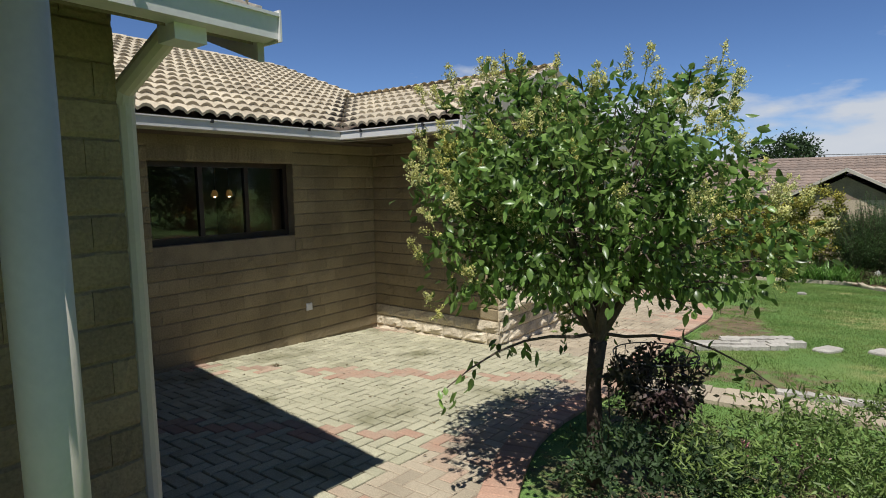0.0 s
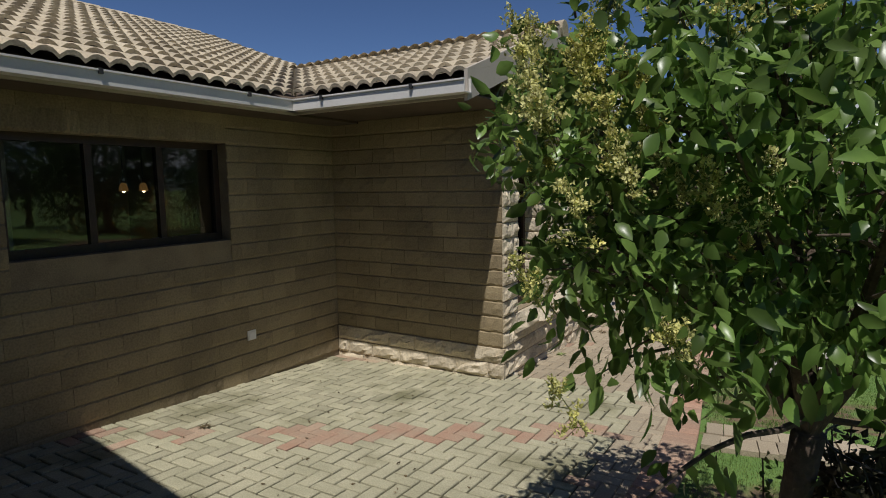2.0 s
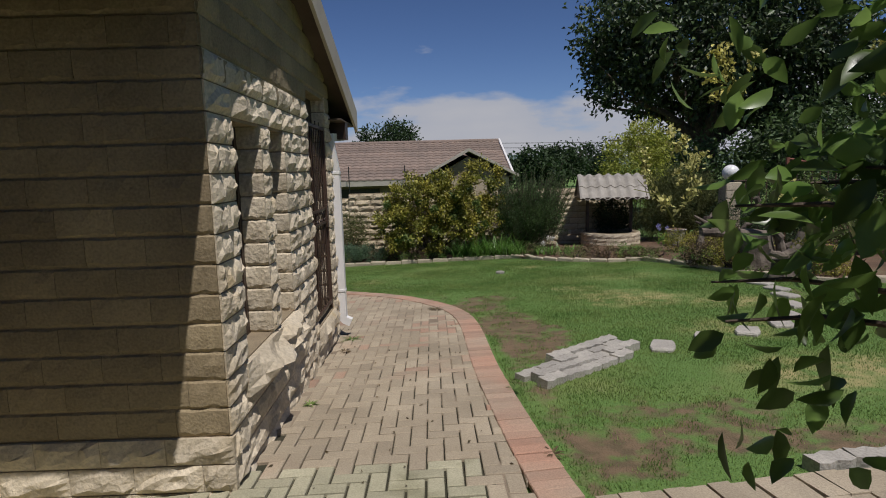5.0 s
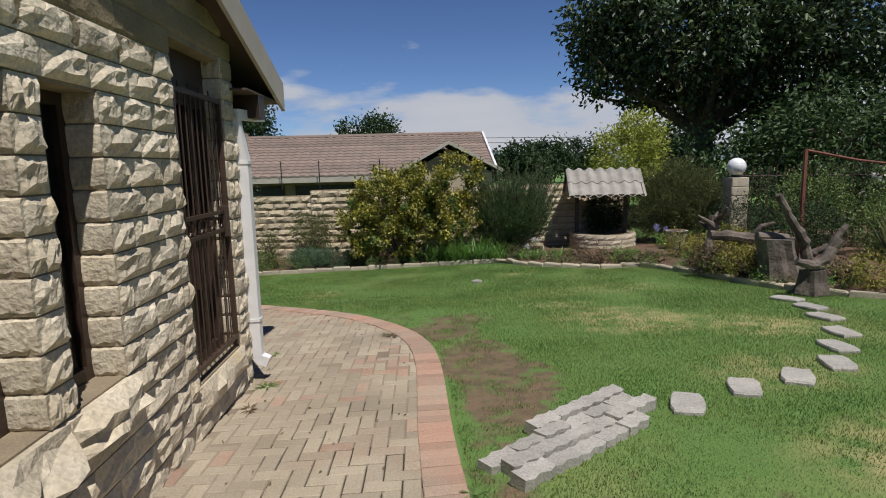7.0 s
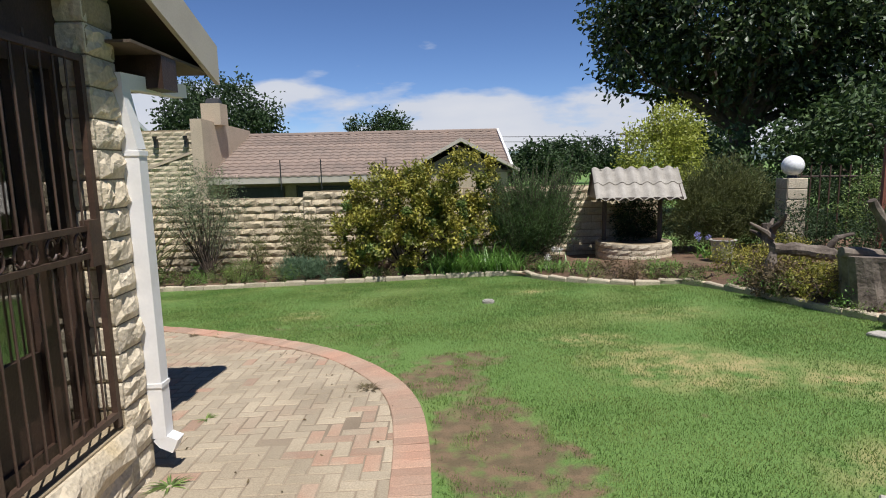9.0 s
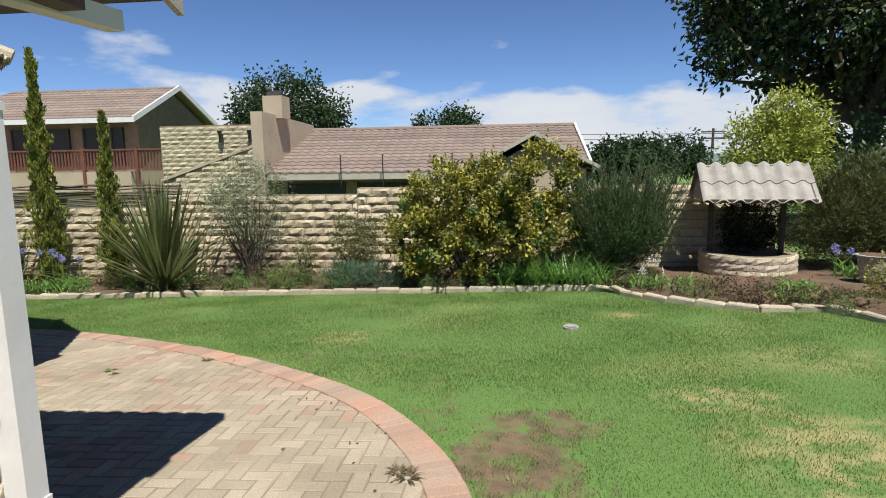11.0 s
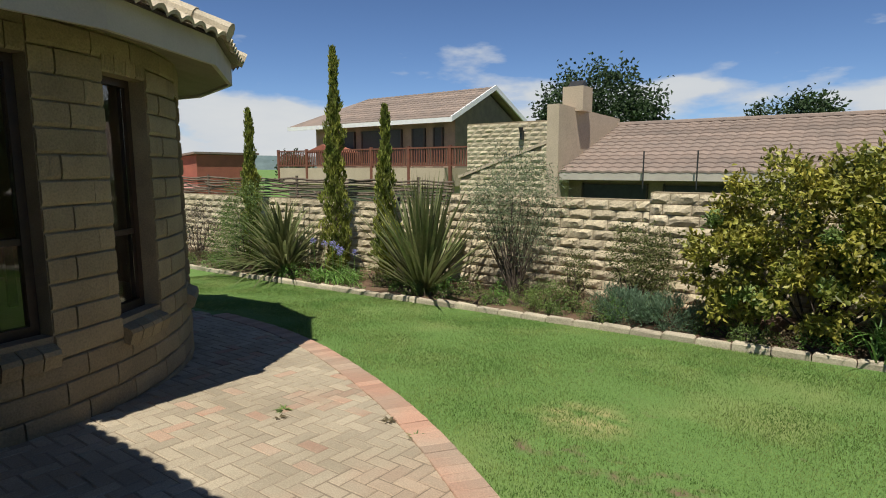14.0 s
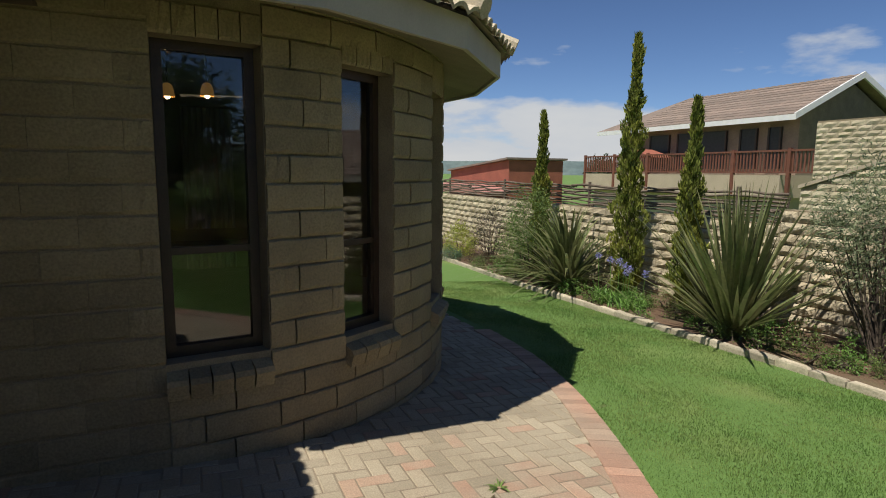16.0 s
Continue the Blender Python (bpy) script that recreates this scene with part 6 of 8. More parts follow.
    for a, l in ((4.2, 0.98), (0.2, 0.9), (1.9, 0.75), (2.3, 0.7)):
        q = [fork + Vector((0, 0, 0.05))]
        for i in range(1, 7):
            f = i / 6
            q.append(fork + Vector((math.cos(a) * l * f, math.sin(a) * l * f, 0.12 * math.sin(f * 2.5) - 0.22 * f * f)))
        spray.tube([tuple(v) for v in q], [0.012 - 0.0015 * i for i in range(7)], 5, False)
        for v in q[3:]:
            for k in range(7):
                pts.append(v + Vector((r2.uniform(-0.07, 0.07), r2.uniform(-0.07, 0.07), r2.uniform(-0.07, 0.05))))
    part("low_branch", spray, M["bark"], t)
    pts = np.array([tuple(v) for v in pts])
    pts = pts[clear(pts, 0.46)]
    part("low_foliage", leaves("low_foliage", pts, rings(rng, len(pts)), 0.070, 0.032, M["leaf_tree"], rng, 0.8, 0.6, False), None, t)
    # blossom
    stalks = Geo()
    fp, fd = [], []
    heads = [np.array(q) for q in tops[::2]]
    for k in range(210):
        b = blobs[rng.integers(0, len(blobs))]
        w = rings(rng, 1)[0]
        w[2] = abs(w[2]) * 0.9 if rng.random() < 0.7 else w[2]
        heads.append(np.array(b[:3]) + w * np.array(b[3:]) * rng.uniform(0.95, 1.10))
    for c0 in heads:
        out = c0 - np.array([-0.1, -0.1, 1.5])
        axis = out / np.linalg.norm(out) * 0.5 + np.array([0, 0, 0.8])
        axis /= np.linalg.norm(axis)
        h = rng.uniform(0.10, 0.19)
        # each panicle: side sprays that shorten towards its tip
        if not clear(np.array([c0]), 0.46)[0]:
            continue
        stalks.tube([tuple(c0), tuple(c0 + axis * h)], [0.0022, 0.001], 3, False)
        for j in range(rng.integers(10, 16)):
            g = rng.random()
            way = rings(rng, 1)[0] * 0.8 + axis * 0.5
            n = rng.integers(18, 30)
            u = rng.random(n) ** 0.7
            q = c0 + axis * (g * h)
            stalks.tube([tuple(q), tuple(q + way * 0.08 * (1.15 - g))], [0.0014, 0.0007], 3, False)
            fp.append(q + way * (u * 0.085 * (1.15 - g))[:, None] + rng.normal(size=(n, 3)) * 0.0055)
            fd.append(np.repeat(axis[None], n, 0))
    fp, fd = np.concatenate(fp), np.concatenate(fd)
    ok = clear(fp, 0.44)
    fp, fd = fp[ok], fd[ok]
    part("blossom", leaves("blossom", fp, fd, 0.0105, 0.008, M["flower_cream"], rng, -0.2, 1.0), None, t)
    tagged(part("panicle_stalk", stalks, M["flower_stalk"], t), kind="stuff")


ornamental_tree(-1.28, 3.08)


def hanging_basket(x, y, z):
    """The wire basket that leans on the trunk, with a dark trailing plant."""
    g = level(x, y)
    b = thing("wire_basket", (x, y, g), "round wire basket stand with a dark trailing plant", "plant basket")
    for h, r in ((z - 0.14, 0.20), (z, 0.23)):
        part("hoop", Geo().tube([(r * math.cos(a), r * math.sin(a), h) for a in np.linspace(0, 2 * math.pi, 25)], 0.004, 5, False), M["dark_metal"], b)
    for k in range(14):
        a = 2 * math.pi * k / 14
        part("wire", Geo().tube([(0.23 * math.cos(a), 0.23 * math.sin(a), z), (0.20 * math.cos(a + 0.2), 0.20 * math.sin(a + 0.2), z - 0.14), (0.05 * math.cos(a), 0.05 * math.sin(a), z - 0.27)], 0.003, 4, False), M["dark_metal"], b)
    part("stand", Geo().tube([(0, 0, 0), (0, 0, z - 0.26)], 0.02, 8), M["dark_metal"], b)
    rng = np.random.default_rng(21)
    p, d, _ = scatter(rng, [(0, 0, z - 0.16, 0.24, 0.24, 0.17)], 1500, 70, 0.03, 0.3)
    part("foliage", leaves("foliage", p, d, 0.05, 0.026, M["leaf_purple"], rng, 0.3), None, b)


hanging_basket(-0.98, 3.22, 0.78)

# low shrubs round the foot of the tree, beside the start
shrub("shrub", -0.78, 2.75, [(0, 0, 0.22, 0.5, 0.45, 0.3)], 2600, 130, 0.04, 0.05, 0.02, M["leaf_dark"], "low dark green shrub under the tree", 31)
shrub("shrub", -0.15, 2.9, [(0, 0, 0.34, 0.55, 0.6, 0.42), (0.5, 0.3, 0.3, 0.5, 0.5, 0.36)], 7500, 420, 0.035, 0.045, 0.012, M["leaf_mid"], "fine-leaved green shrub beside the path", 32)
shrub("shrub", 0.75, 3.4, [(0, 0, 0.36, 0.7, 0.7, 0.45), (-0.6, 0.35, 0.3, 0.5, 0.5, 0.36)], 8500, 460, 0.035, 0.045, 0.012, M["leaf_mid"], "fine-leaved green shrub beside the path", 33)
shrub("shrub", -0.95, 3.75, [(0, 0, 0.12, 0.35, 0.3, 0.16)], 900, 60, 0.03, 0.035, 0.015, M["leaf_mid"], "small green plant under the tree", 34)
shrub("rose_bush", -0.35, 3.75, [(0, 0, 0.16, 0.24, 0.24, 0.2)], 500, 50, 0.03, 0.035, 0.02, M["leaf_mid"], "small rose bush with pink flowers", 35, extra=(("flower", 0.22, 0.03, 0.026, M["flower_pink"], 0.85),))
sap = thing("sapling", (-1.38, 3.35, level(-1.38, 3.35)), "thin upright young shoot beside the tree", "plant")
for k, (dx, dy) in enumerate(((0, 0), (0.07, 0.03))):
    part("stem", Geo().tube([(dx, dy, 0), (dx + 0.01, dy, 0.3), (dx - 0.01, dy, 0.62)], [0.006, 0.005, 0.003], 5, False), M["bark"], sap)
rg = np.random.default_rng(36)
q = np.stack([rg.normal(size=90) * 0.012 + rg.integers(0, 2, 90) * 0.07, rg.normal(size=90) * 0.012, rg.random(90) * 0.6 + 0.04], 1)
part("foliage", leaves("foliage", q, rings(rg, 90), 0.04, 0.02, M["leaf_tree"], rg, 0.1), None, sap)


# ---------------------------------------------------------------- planting along the boundary wall
# darker leaves deep in the crown stand in for its shaded gaps
shrub("golden_shrub", -2.55, 17.0, [(-0.15, 0, 1.25, 0.95, 0.75, 0.75), (0.65, -0.1, 1.55, 0.75, 0.6, 0.6), (-0.85, -0.15, 0.85, 0.55, 0.55, 0.6), (0.75, -0.25, 0.85, 0.65, 0.5, 0.4), (1.25, 0.05, 1.75, 0.45, 0.4, 0.55), (1.45, 0.0, 1.05, 0.4, 0.35, 0.5), (-0.2, -0.45, 0.6, 0.6, 0.35, 0.42), (0.3, -0.35, 1.35, 0.5, 0.45, 0.45)], 19000, 260, 0.066, 0.078, 0.046, M["leaf_yellow"], "large variegated yellow and green shrub by the wall", 41, stems=30, hollow=0.7, extra=(("inner_foliage", 0.55, 0.06, 0.028, M["leaf_mid"], 0.35),))
spk = shrub("rosemary_bush", -0.1, 17.05, [(0, 0, 0.85, 0.85, 0.6, 0.62)], 18000, 620, 0.07, 0.065, 0.012, M["leaf_rosemary"], "tall dark green rosemary bush with upright shoots", 42, stems=20, droop=-0.8)
rg = np.random.default_rng(43)
n = 520
bs = np.stack([rg.uniform(-0.55, 0.55, n), rg.uniform(-0.4, 0.4, n), rg.uniform(0.25, 0.95, n)], 1)
wy = bs * [0.75, 0.6, 0] + rg.normal(size=(n, 3)) * 0.10 + [0, 0, 1.0]
ln = 0.5 + 0.75 * rg.random(n) ** 1.6
g = Geo()
pts, outs = [], []
for b0, w0, l0 in zip(bs, wy, ln):
    w0 = w0 / np.linalg.norm(w0)
    g.tube([tuple(b0), tuple(b0 + w0 * l0)], [0.006, 0.003], 4, False)
    k = int(l0 * 95)
    pts.append(b0 + w0 * (rg.random((k, 1)) * l0) + rg.normal(size=(k, 3)) * 0.012)
    outs.append(np.repeat(w0[None], k, 0))
part("shoot_wood", g, M["bark"], spk)
part("shoot_foliage", leaves("shoot_foliage", np.concatenate(pts), np.concatenate(outs), 0.045, 0.008, M["leaf_rosemary"], rg, -0.5, 0.7), None, spk)

shrub("bottlebrush_shrub", 3.75, 17.2, [(0, 0, 1.0, 0.85, 0.75, 0.8), (0.5, 0, 0.7, 0.8, 0.6, 0.65), (-0.5, 0, 0.75, 0.7, 0.6, 0.75)], 32000, 900, 0.07, 0.08, 0.010, M["leaf_brush"], "feathery fine-leaved green shrub beside the well", 44, stems=16, droop=-0.5)
shrub("shrub", 2.2, 17.62, [(0, 0, 0.75, 0.5, 0.16, 0.8)], 3800, 200, 0.06, 0.06, 0.03, M["leaf_dark"], "dark leafy shrub behind the well", 79, stems=10)
shrub("lime_tree", 3.75, 20.4, [(0, 0, 2.1, 1.0, 0.9, 1.0), (0.3, 0, 2.8, 0.6, 0.6, 0.6)], 10000, 260, 0.12, 0.10, 0.045, M["leaf_lime"], "bright lime-green tree behind the well", 45, "tree", 8)
shrub("lavender", -4.35, 16.75, [(-0.25, 0, 0.18, 0.42, 0.34, 0.24), (0.3, 0, 0.18, 0.42, 0.34, 0.24)], 5200, 300, 0.035, 0.07, 0.008, M["leaf_lav"], "blue-green lavender mound by the kerb", 46, droop=-0.8)
shrub("shrub", -5.65, 16.75, [(0, 0, 0.2, 0.34, 0.3, 0.24)], 2600, 150, 0.035, 0.035, 0.014, M["leaf_mid"], "small rounded green shrub by the kerb", 47)
shrub("shrub", -4.75, 17.35, [(0, 0, 0.65, 0.30, 0.28, 0.6), (0.35, 0, 0.6, 0.32, 0.28, 0.6)], 5200, 260, 0.06, 0.045, 0.016, M["leaf_brush"], "thin olive-green shrub against the wall", 48, stems=16, hollow=0.2)
shrub("shrub", -5.55, 17.4, [(0, 0, 0.45, 0.22, 0.22, 0.42)], 1300, 110, 0.05, 0.04, 0.015, M["leaf_brush"], "thin olive-green shrub against the wall", 49, stems=12, hollow=0.2)
shrub("olive_tree", -6.45, 17.15, [(0, 0, 1.55, 0.75, 0.5, 0.72), (-0.35, 0, 1.25, 0.5, 0.4, 0.55), (0.3, 0.1, 0.9, 0.35, 0.3, 0.5)], 6500, 480, 0.075, 0.06, 0.013, M["leaf_olive"], "slender grey-leaved olive tree with many thin stems", 50, "tree", 46, 0.25)


def cypress(x, y, h, w, seed):
    """A narrow Italian cypress of overlapping sprays."""
    rng = np.random.default_rng(seed)
    z = bed_z(x, y) - 0.02
    t = thing("cypress", (x, y, z), "narrow upright golden-green Italian cypress", "cypress", "cypresses along the wall")
    part("trunk", Geo().tube([(0, 0, 0), (0.01, 0, h * 0.5), (0, 0.01, h * 0.96)], [0.05, 0.03, 0.008], 7), M["bark"], t)
    n = int(h * 2400)
    s = rng.random(n) ** 1.15
    prof = w * np.minimum(1, s * 4 + 0.45) * (1 - s) ** 0.75 * (0.86 + 0.24 * np.sin(s * 31 + seed) * np.sin(s * 13)) + 0.03 * (s > 0.9) * rng.random(n)
    a = rng.random(n) * 2 * np.pi
    lump = 1 + 0.34 * np.sin(a * 3 + s * 38 + seed) + 0.26 * np.sin(a * 4 - s * 61)
    r = prof * lump * (0.55 + 0.5 * rng.random(n) ** 0.5)
    p = np.stack([r * np.cos(a) + 0.02 * np.sin(s * 9), r * np.sin(a), 0.04 + s * h], 1)
    d = np.stack([np.cos(a) * 0.5, np.sin(a) * 0.5, np.ones(n)], 1)
    part("crown", leaves("crown", p, d, 0.085, 0.028, M["leaf_cypress"], rng, -0.8, 0.55), None, t)


cypress(-10.38, 17.2, 4.2, 0.29, 1)
cypress(-9.15, 17.25, 3.05, 0.24, 2)
cypress(-13.25, 17.35, 3.35, 0.26, 3)


def flax(x, y, n, h, spread, seed, arch=0.05):
    rng = np.random.default_rng(seed)
    z = bed_z(x, y) - 0.02
    t = thing("flax_plant", (x, y, z), "New Zealand flax with long arching sword leaves", "flax", "flax plants along the wall")
    a = rng.random(n) * 2 * np.pi
    tilt = rng.random(n) ** 1.25 * spread
    base = np.stack([np.cos(a) * 0.12 * rng.random(n), np.sin(a) * 0.12 * rng.random(n), 0 * a], 1)
    way = np.stack([np.cos(a) * np.sin(tilt), np.sin(a) * np.sin(tilt), np.cos(tilt)], 1)
    part("fan", blades("fan", base, way, h * (0.65 + 0.45 * rng.random(n)), 0.07, arch + 0.16 * tilt * rng.random(n), M["leaf_flax"], rng, 6), None, t)
    k = n // 6
    part("dry_foliage", blades("dry_foliage", base[:k], way[:k] * [0.7, 0.7, 0.5] + [0, 0, 0.6], h * 0.22, 0.05, 0.02, M["leaf_dry"], rng, 4), None, t)


flax(-8.0, 16.9, 230, 2.05, 1.02, 5)
flax(-11.75, 17.0, 210, 2.1, 1.35, 6, 0.3)
flax(5.0, 12.6, 60, 1.0, 0.7, 7)


def strap_clump(name, x, y, rx, ry, n, h, mat, label, seed, flowers=None, category="plant"):
    rng = np.random.default_rng(seed)
    z = bed_z(x, y) - 0.02
    t = thing(name, (x, y, z), label, category)
    a = rng.random(n) * 2 * np.pi
    base = np.stack([rng.uniform(-rx, rx, n), rng.uniform(-ry, ry, n), 0 * a], 1)
    way = np.stack([np.cos(a) * 0.5, np.sin(a) * 0.5, np.ones(n)], 1)
    part("foliage", blades("foliage", base, way, h * (0.7 + 0.5 * rng.random(n)), 0.024, 0.15 + 0.5 * rng.random(n), mat, rng, 5), None, t)
    if flowers:
        mm, count, fh = flowers
        for k in range(count):
            c = Vector((rng.uniform(-rx, rx), rng.uniform(-ry, ry), fh * rng.uniform(0.85, 1.1)))
            part("stalk", Geo().tube([(c.x * 0.9, c.y * 0.9, 0), tuple(c)], 0.005, 5, False), M["leaf_strap"], t)
            p = np.array(c) + rings(rng, 60) * 0.055 * rng.random((60, 1)) ** 0.4
            part("flower_head", leaves("flower_head", p, p - np.array(c), 0.028, 0.018, mm, rng, 0), None, t, "round flower head")


strap_clump("day_lilies", -1.2, 16.62, 0.85, 0.26, 520, 0.78, M["leaf_strap"], "bright green clump of arching strap leaves by the kerb", 61)
strap_clump("agapanthus", -10.0, 16.75, 0.55, 0.2, 120, 0.45, M["leaf_strap"], "agapanthus clump with blue flower heads", 62, (M["flower_blue"], 7, 0.72))
strap_clump("agapanthus", 0.35, 16.0, 0.5, 0.3, 110, 0.30, M["leaf_strap"], "low strap-leaved clump with white flowers", 63, (M["flower_white"], 3, 0.3))
strap_clump("agapanthus", 2.95, 16.2, 0.2, 0.2, 50, 0.4, M["leaf_strap"], "agapanthus clump with blue flower heads", 64, (M["flower_blue"], 3, 0.42))
strap_clump("grass_tuft", 2.35, 17.0, 0.2, 0.15, 60, 0.3, M["leaf_strap"], "green tuft growing in the well", 65)

# left end of the bed
shrub("shrub", -13.0, 17.0, [(0, 0, 0.95, 0.6, 0.45, 0.95), (-0.6, 0, 0.6, 0.5, 0.4, 0.6)], 9000, 420, 0.07, 0.055, 0.016, M["leaf_mid"], "tall leafy green shrub against the wall", 71, stems=14)
shrub("shrub", -15.2, 17.2, [(0, 0, 0.65, 0.55, 0.4, 0.7)], 2600, 180, 0.07, 0.05, 0.016, M["leaf_purple"], "thin brownish shrub against the wall", 72, stems=16)
shrub("shrub", -16.3, 16.9, [(0, 0, 0.4, 0.6, 0.4, 0.45)], 3200, 160, 0.06, 0.05, 0.02, M["leaf_lime"], "yellow-green leafy shrub in the bed", 73)
shrub("shrub", -16.0, 16.5, [(0, 0, 0.15, 0.5, 0.2, 0.2)], 1600, 90, 0.04, 0.04, 0.015, M["leaf_lav"], "low silver-grey mound by the kerb", 74)
# ground cover between the larger plants
for k in range(150):
    r3 = random.Random(800 + k)
    x = -15.5 + k * 0.13 + r3.uniform(-0.15, 0.15)
    if x > 3.4:
        break
    y = kerb_y(x) + r3.uniform(0.10, 0.95)
    kind = r3.random()
    h = r3.uniform(0.07, 0.20)
    shrub("ground_cover", x, y, [(0, 0, h * 0.7, r3.uniform(0.16, 0.32), 0.16, h)], 420, 45, 0.025, 0.035, 0.010 if kind < 0.5 else 0.018, M["leaf_mid"] if kind < 0.55 else M["leaf_strap"] if kind < 0.75 else M["leaf_dry"], "low ground-cover plant behind the kerb", 900 + k, "plant", 3, group="ground cover along the kerb")
for k, (x, y) in enumerate(((2.45, 12.9), (2.55, 12.55), (2.6, 13.6), (2.35, 13.2), (3.0, 12.6), (2.6, 14.6), (2.75, 13.9), (2.7, 13.3), (3.0, 14.3), (2.85, 12.3), (3.4, 11.2), (3.9, 15.3))):
    shrub("bed_shrub", x, y, [(0, 0, 0.2, 0.32, 0.28, 0.24)], 1300, 90, 0.04, 0.045, 0.02, M["leaf_yellow"] if k % 3 else M["leaf_dry"], "low yellow-green shrub in the bed", 950 + k)
shrub("rose_bush", 5.3, 15.0, [(0, 0, 0.85, 0.75, 0.6, 0.75)], 4200, 240, 0.06, 0.05, 0.028, M["leaf_mid"], "tall leafy rose bush by the fence", 75, stems=14)
for k, (x, y, h) in enumerate(((4.6, 14.1, 0.75), (5.4, 13.3, 0.8), (4.4, 15.9, 0.8), (5.9, 12.4, 0.7), (6.6, 11.2, 0.8))):
    shrub("shrub", x, y, [(0, 0, h * 0.6, 0.65, 0.5, h * 0.6)], 3600, 220, 0.06, 0.05, 0.022, M["leaf_mid"] if k % 2 else M["leaf_dark"], "leafy green shrub behind the dead wood", 970 + k, stems=12)
for k in range(26):
    r3 = random.Random(1500 + k)
    x, y = 1.2 + r3.uniform(0, 2.3), r3.uniform(11.5, 16.3)
    if y > kerb_y(x) + 0.15:
        strap_clump("grass_tuft", x, y, 0.22, 0.16, 70, r3.uniform(0.14, 0.26), M["leaf_straw"] if k % 3 else M["leaf_strap"], "tuft of dry yellow-green grass in the bed", 1600 + k)
shrub("rose_bush", 6.3, 14.2, [(0, 0, 0.95, 0.5, 0.5, 0.6)], 1800, 120, 0.06, 0.05, 0.028, M["leaf_mid"], "rose bush with white flowers by the fence", 76, extra=(("flower", 0.10, 0.06, 0.05, M["flower_white"], 0.95),))
shrub("shrub", 7.2, 15.6, [(0, 0, 0.9, 1.3, 0.7, 0.9)], 5000, 240, 0.1, 0.07, 0.03, M["leaf_dark"], "dark hedge behind the fence", 77)
shrub("shrub", 5.2, 17.3, [(0, 0, 0.8, 1.0, 0.6, 0.8)], 4500, 240, 0.1, 0.07, 0.03, M["leaf_dark"], "dark hedge behind the pillar", 78)


def tree(name, x, y, trunk_h, blobs, n, clumps, spread, ll, ww, mat, label, seed, trunk_r=0.3, limbs=8):
    rng = np.random.default_rng(seed)
    r2 = random.Random(seed)
    z = level(x, y) - 0.05
    t = thing(name, (x, y, z), label, "tree")
    part("trunk", Geo().tube([(0, 0, 0), (0.1, 0.05, trunk_h * 0.5), (0.0, 0.1, trunk_h)], [trunk_r, trunk_r * 0.8, trunk_r * 0.75], 12), M["bark"], t, "", True)
    p, d, c = scatter(rng, blobs, n, clumps, spread, 0.5)
    for k in range(limbs):
        e = Vector(c[r2.randrange(len(c))]) * 0.9
        s = Vector((0, 0.1, trunk_h * 0.92))
        e.z = max(e.z, trunk_h + 0.6)
        m = s.lerp(e, 0.45) + Vector((r2.uniform(-0.3, 0.3), r2.uniform(-0.3, 0.3), 0.4))
        g = Geo().tube([tuple(s), tuple(s.lerp(m, 0.5)), tuple(m), tuple(e)], [trunk_r * 0.5, trunk_r * 0.4, trunk_r * 0.28, 0.03], 8, False)
        for j in range(4):
            q = m.lerp(e, r2.random())
            o = q + Vector((r2.uniform(-1, 1), r2.uniform(-1, 1), r2.uniform(0, 1))) * 1.2
            g.tube([tuple(q), tuple(q.lerp(o, 0.5) + Vector((0, 0, 0.1))), tuple(o)], [0.05, 0.035, 0.015], 5, False)
        part("limb", g, M["bark"], t)
    part("crown", leaves("crown", p, d, ll, ww, mat, rng, 0.3), None, t)
    return t


tree("large_tree", 7.9, 24.5, 3.2, [(0, 0, 6.6, 4.4, 4.0, 2.9), (-2.6, 0, 5.9, 2.4, 2.2, 1.6), (3.2, 0, 5.6, 3.0, 2.6, 2.2), (0.5, 0, 8.6, 2.8, 2.8, 1.8), (-3.2, -0.5, 7.2, 2.0, 1.8, 1.5)], 40000, 430, 0.30, 0.22, 0.13, M["leaf_shade"], "large dark-leaved spreading shade tree", 81, 0.42, 18)
tree("garden_tree", 13.5, 24.0, 1.5, [(0, 0, 3.4, 3.2, 2.6, 2.6), (3.5, 0, 3.6, 3.0, 2.6, 2.6)], 14000, 420, 0.35, 0.22, 0.12, M["leaf_deep"], "dark green tree beyond the fence", 82, 0.25, 6)
tree("garden_tree", 9.8, 21.0, 1.0, [(0, 0, 2.2, 2.4, 1.8, 1.9), (-3.0, 1.5, 1.8, 1.6, 1.2, 1.3), (3.2, -1.5, 2.2, 2.2, 1.8, 1.9)], 15000, 460, 0.3, 0.2, 0.1, M["leaf_deep"], "dark leafy undergrowth below the shade tree", 83, 0.2, 6)
tree("garden_tree", -14.6, 41.0, 2.2, [(0, 0, 5.6, 3.2, 2.6, 2.4), (-1.6, 0, 4.6, 2.0, 1.8, 1.8), (1.8, 0, 4.6, 2.0, 1.8, 1.7)], 12000, 380, 0.3, 0.26, 0.14, M["leaf_dark"], "round dark green tree behind the neighbour's chimney", 84, 0.25, 6)
tree("garden_tree", -5.0, 42.0, 2.0, [(0, 0, 4.2, 1.6, 1.4, 1.5), (-1.8, 0, 3.9, 0.8, 0.8, 1.2)], 4000, 180, 0.25, 0.24, 0.13, M["leaf_dark"], "dark green tree crown above the neighbour's roof", 85, 0.2, 5)
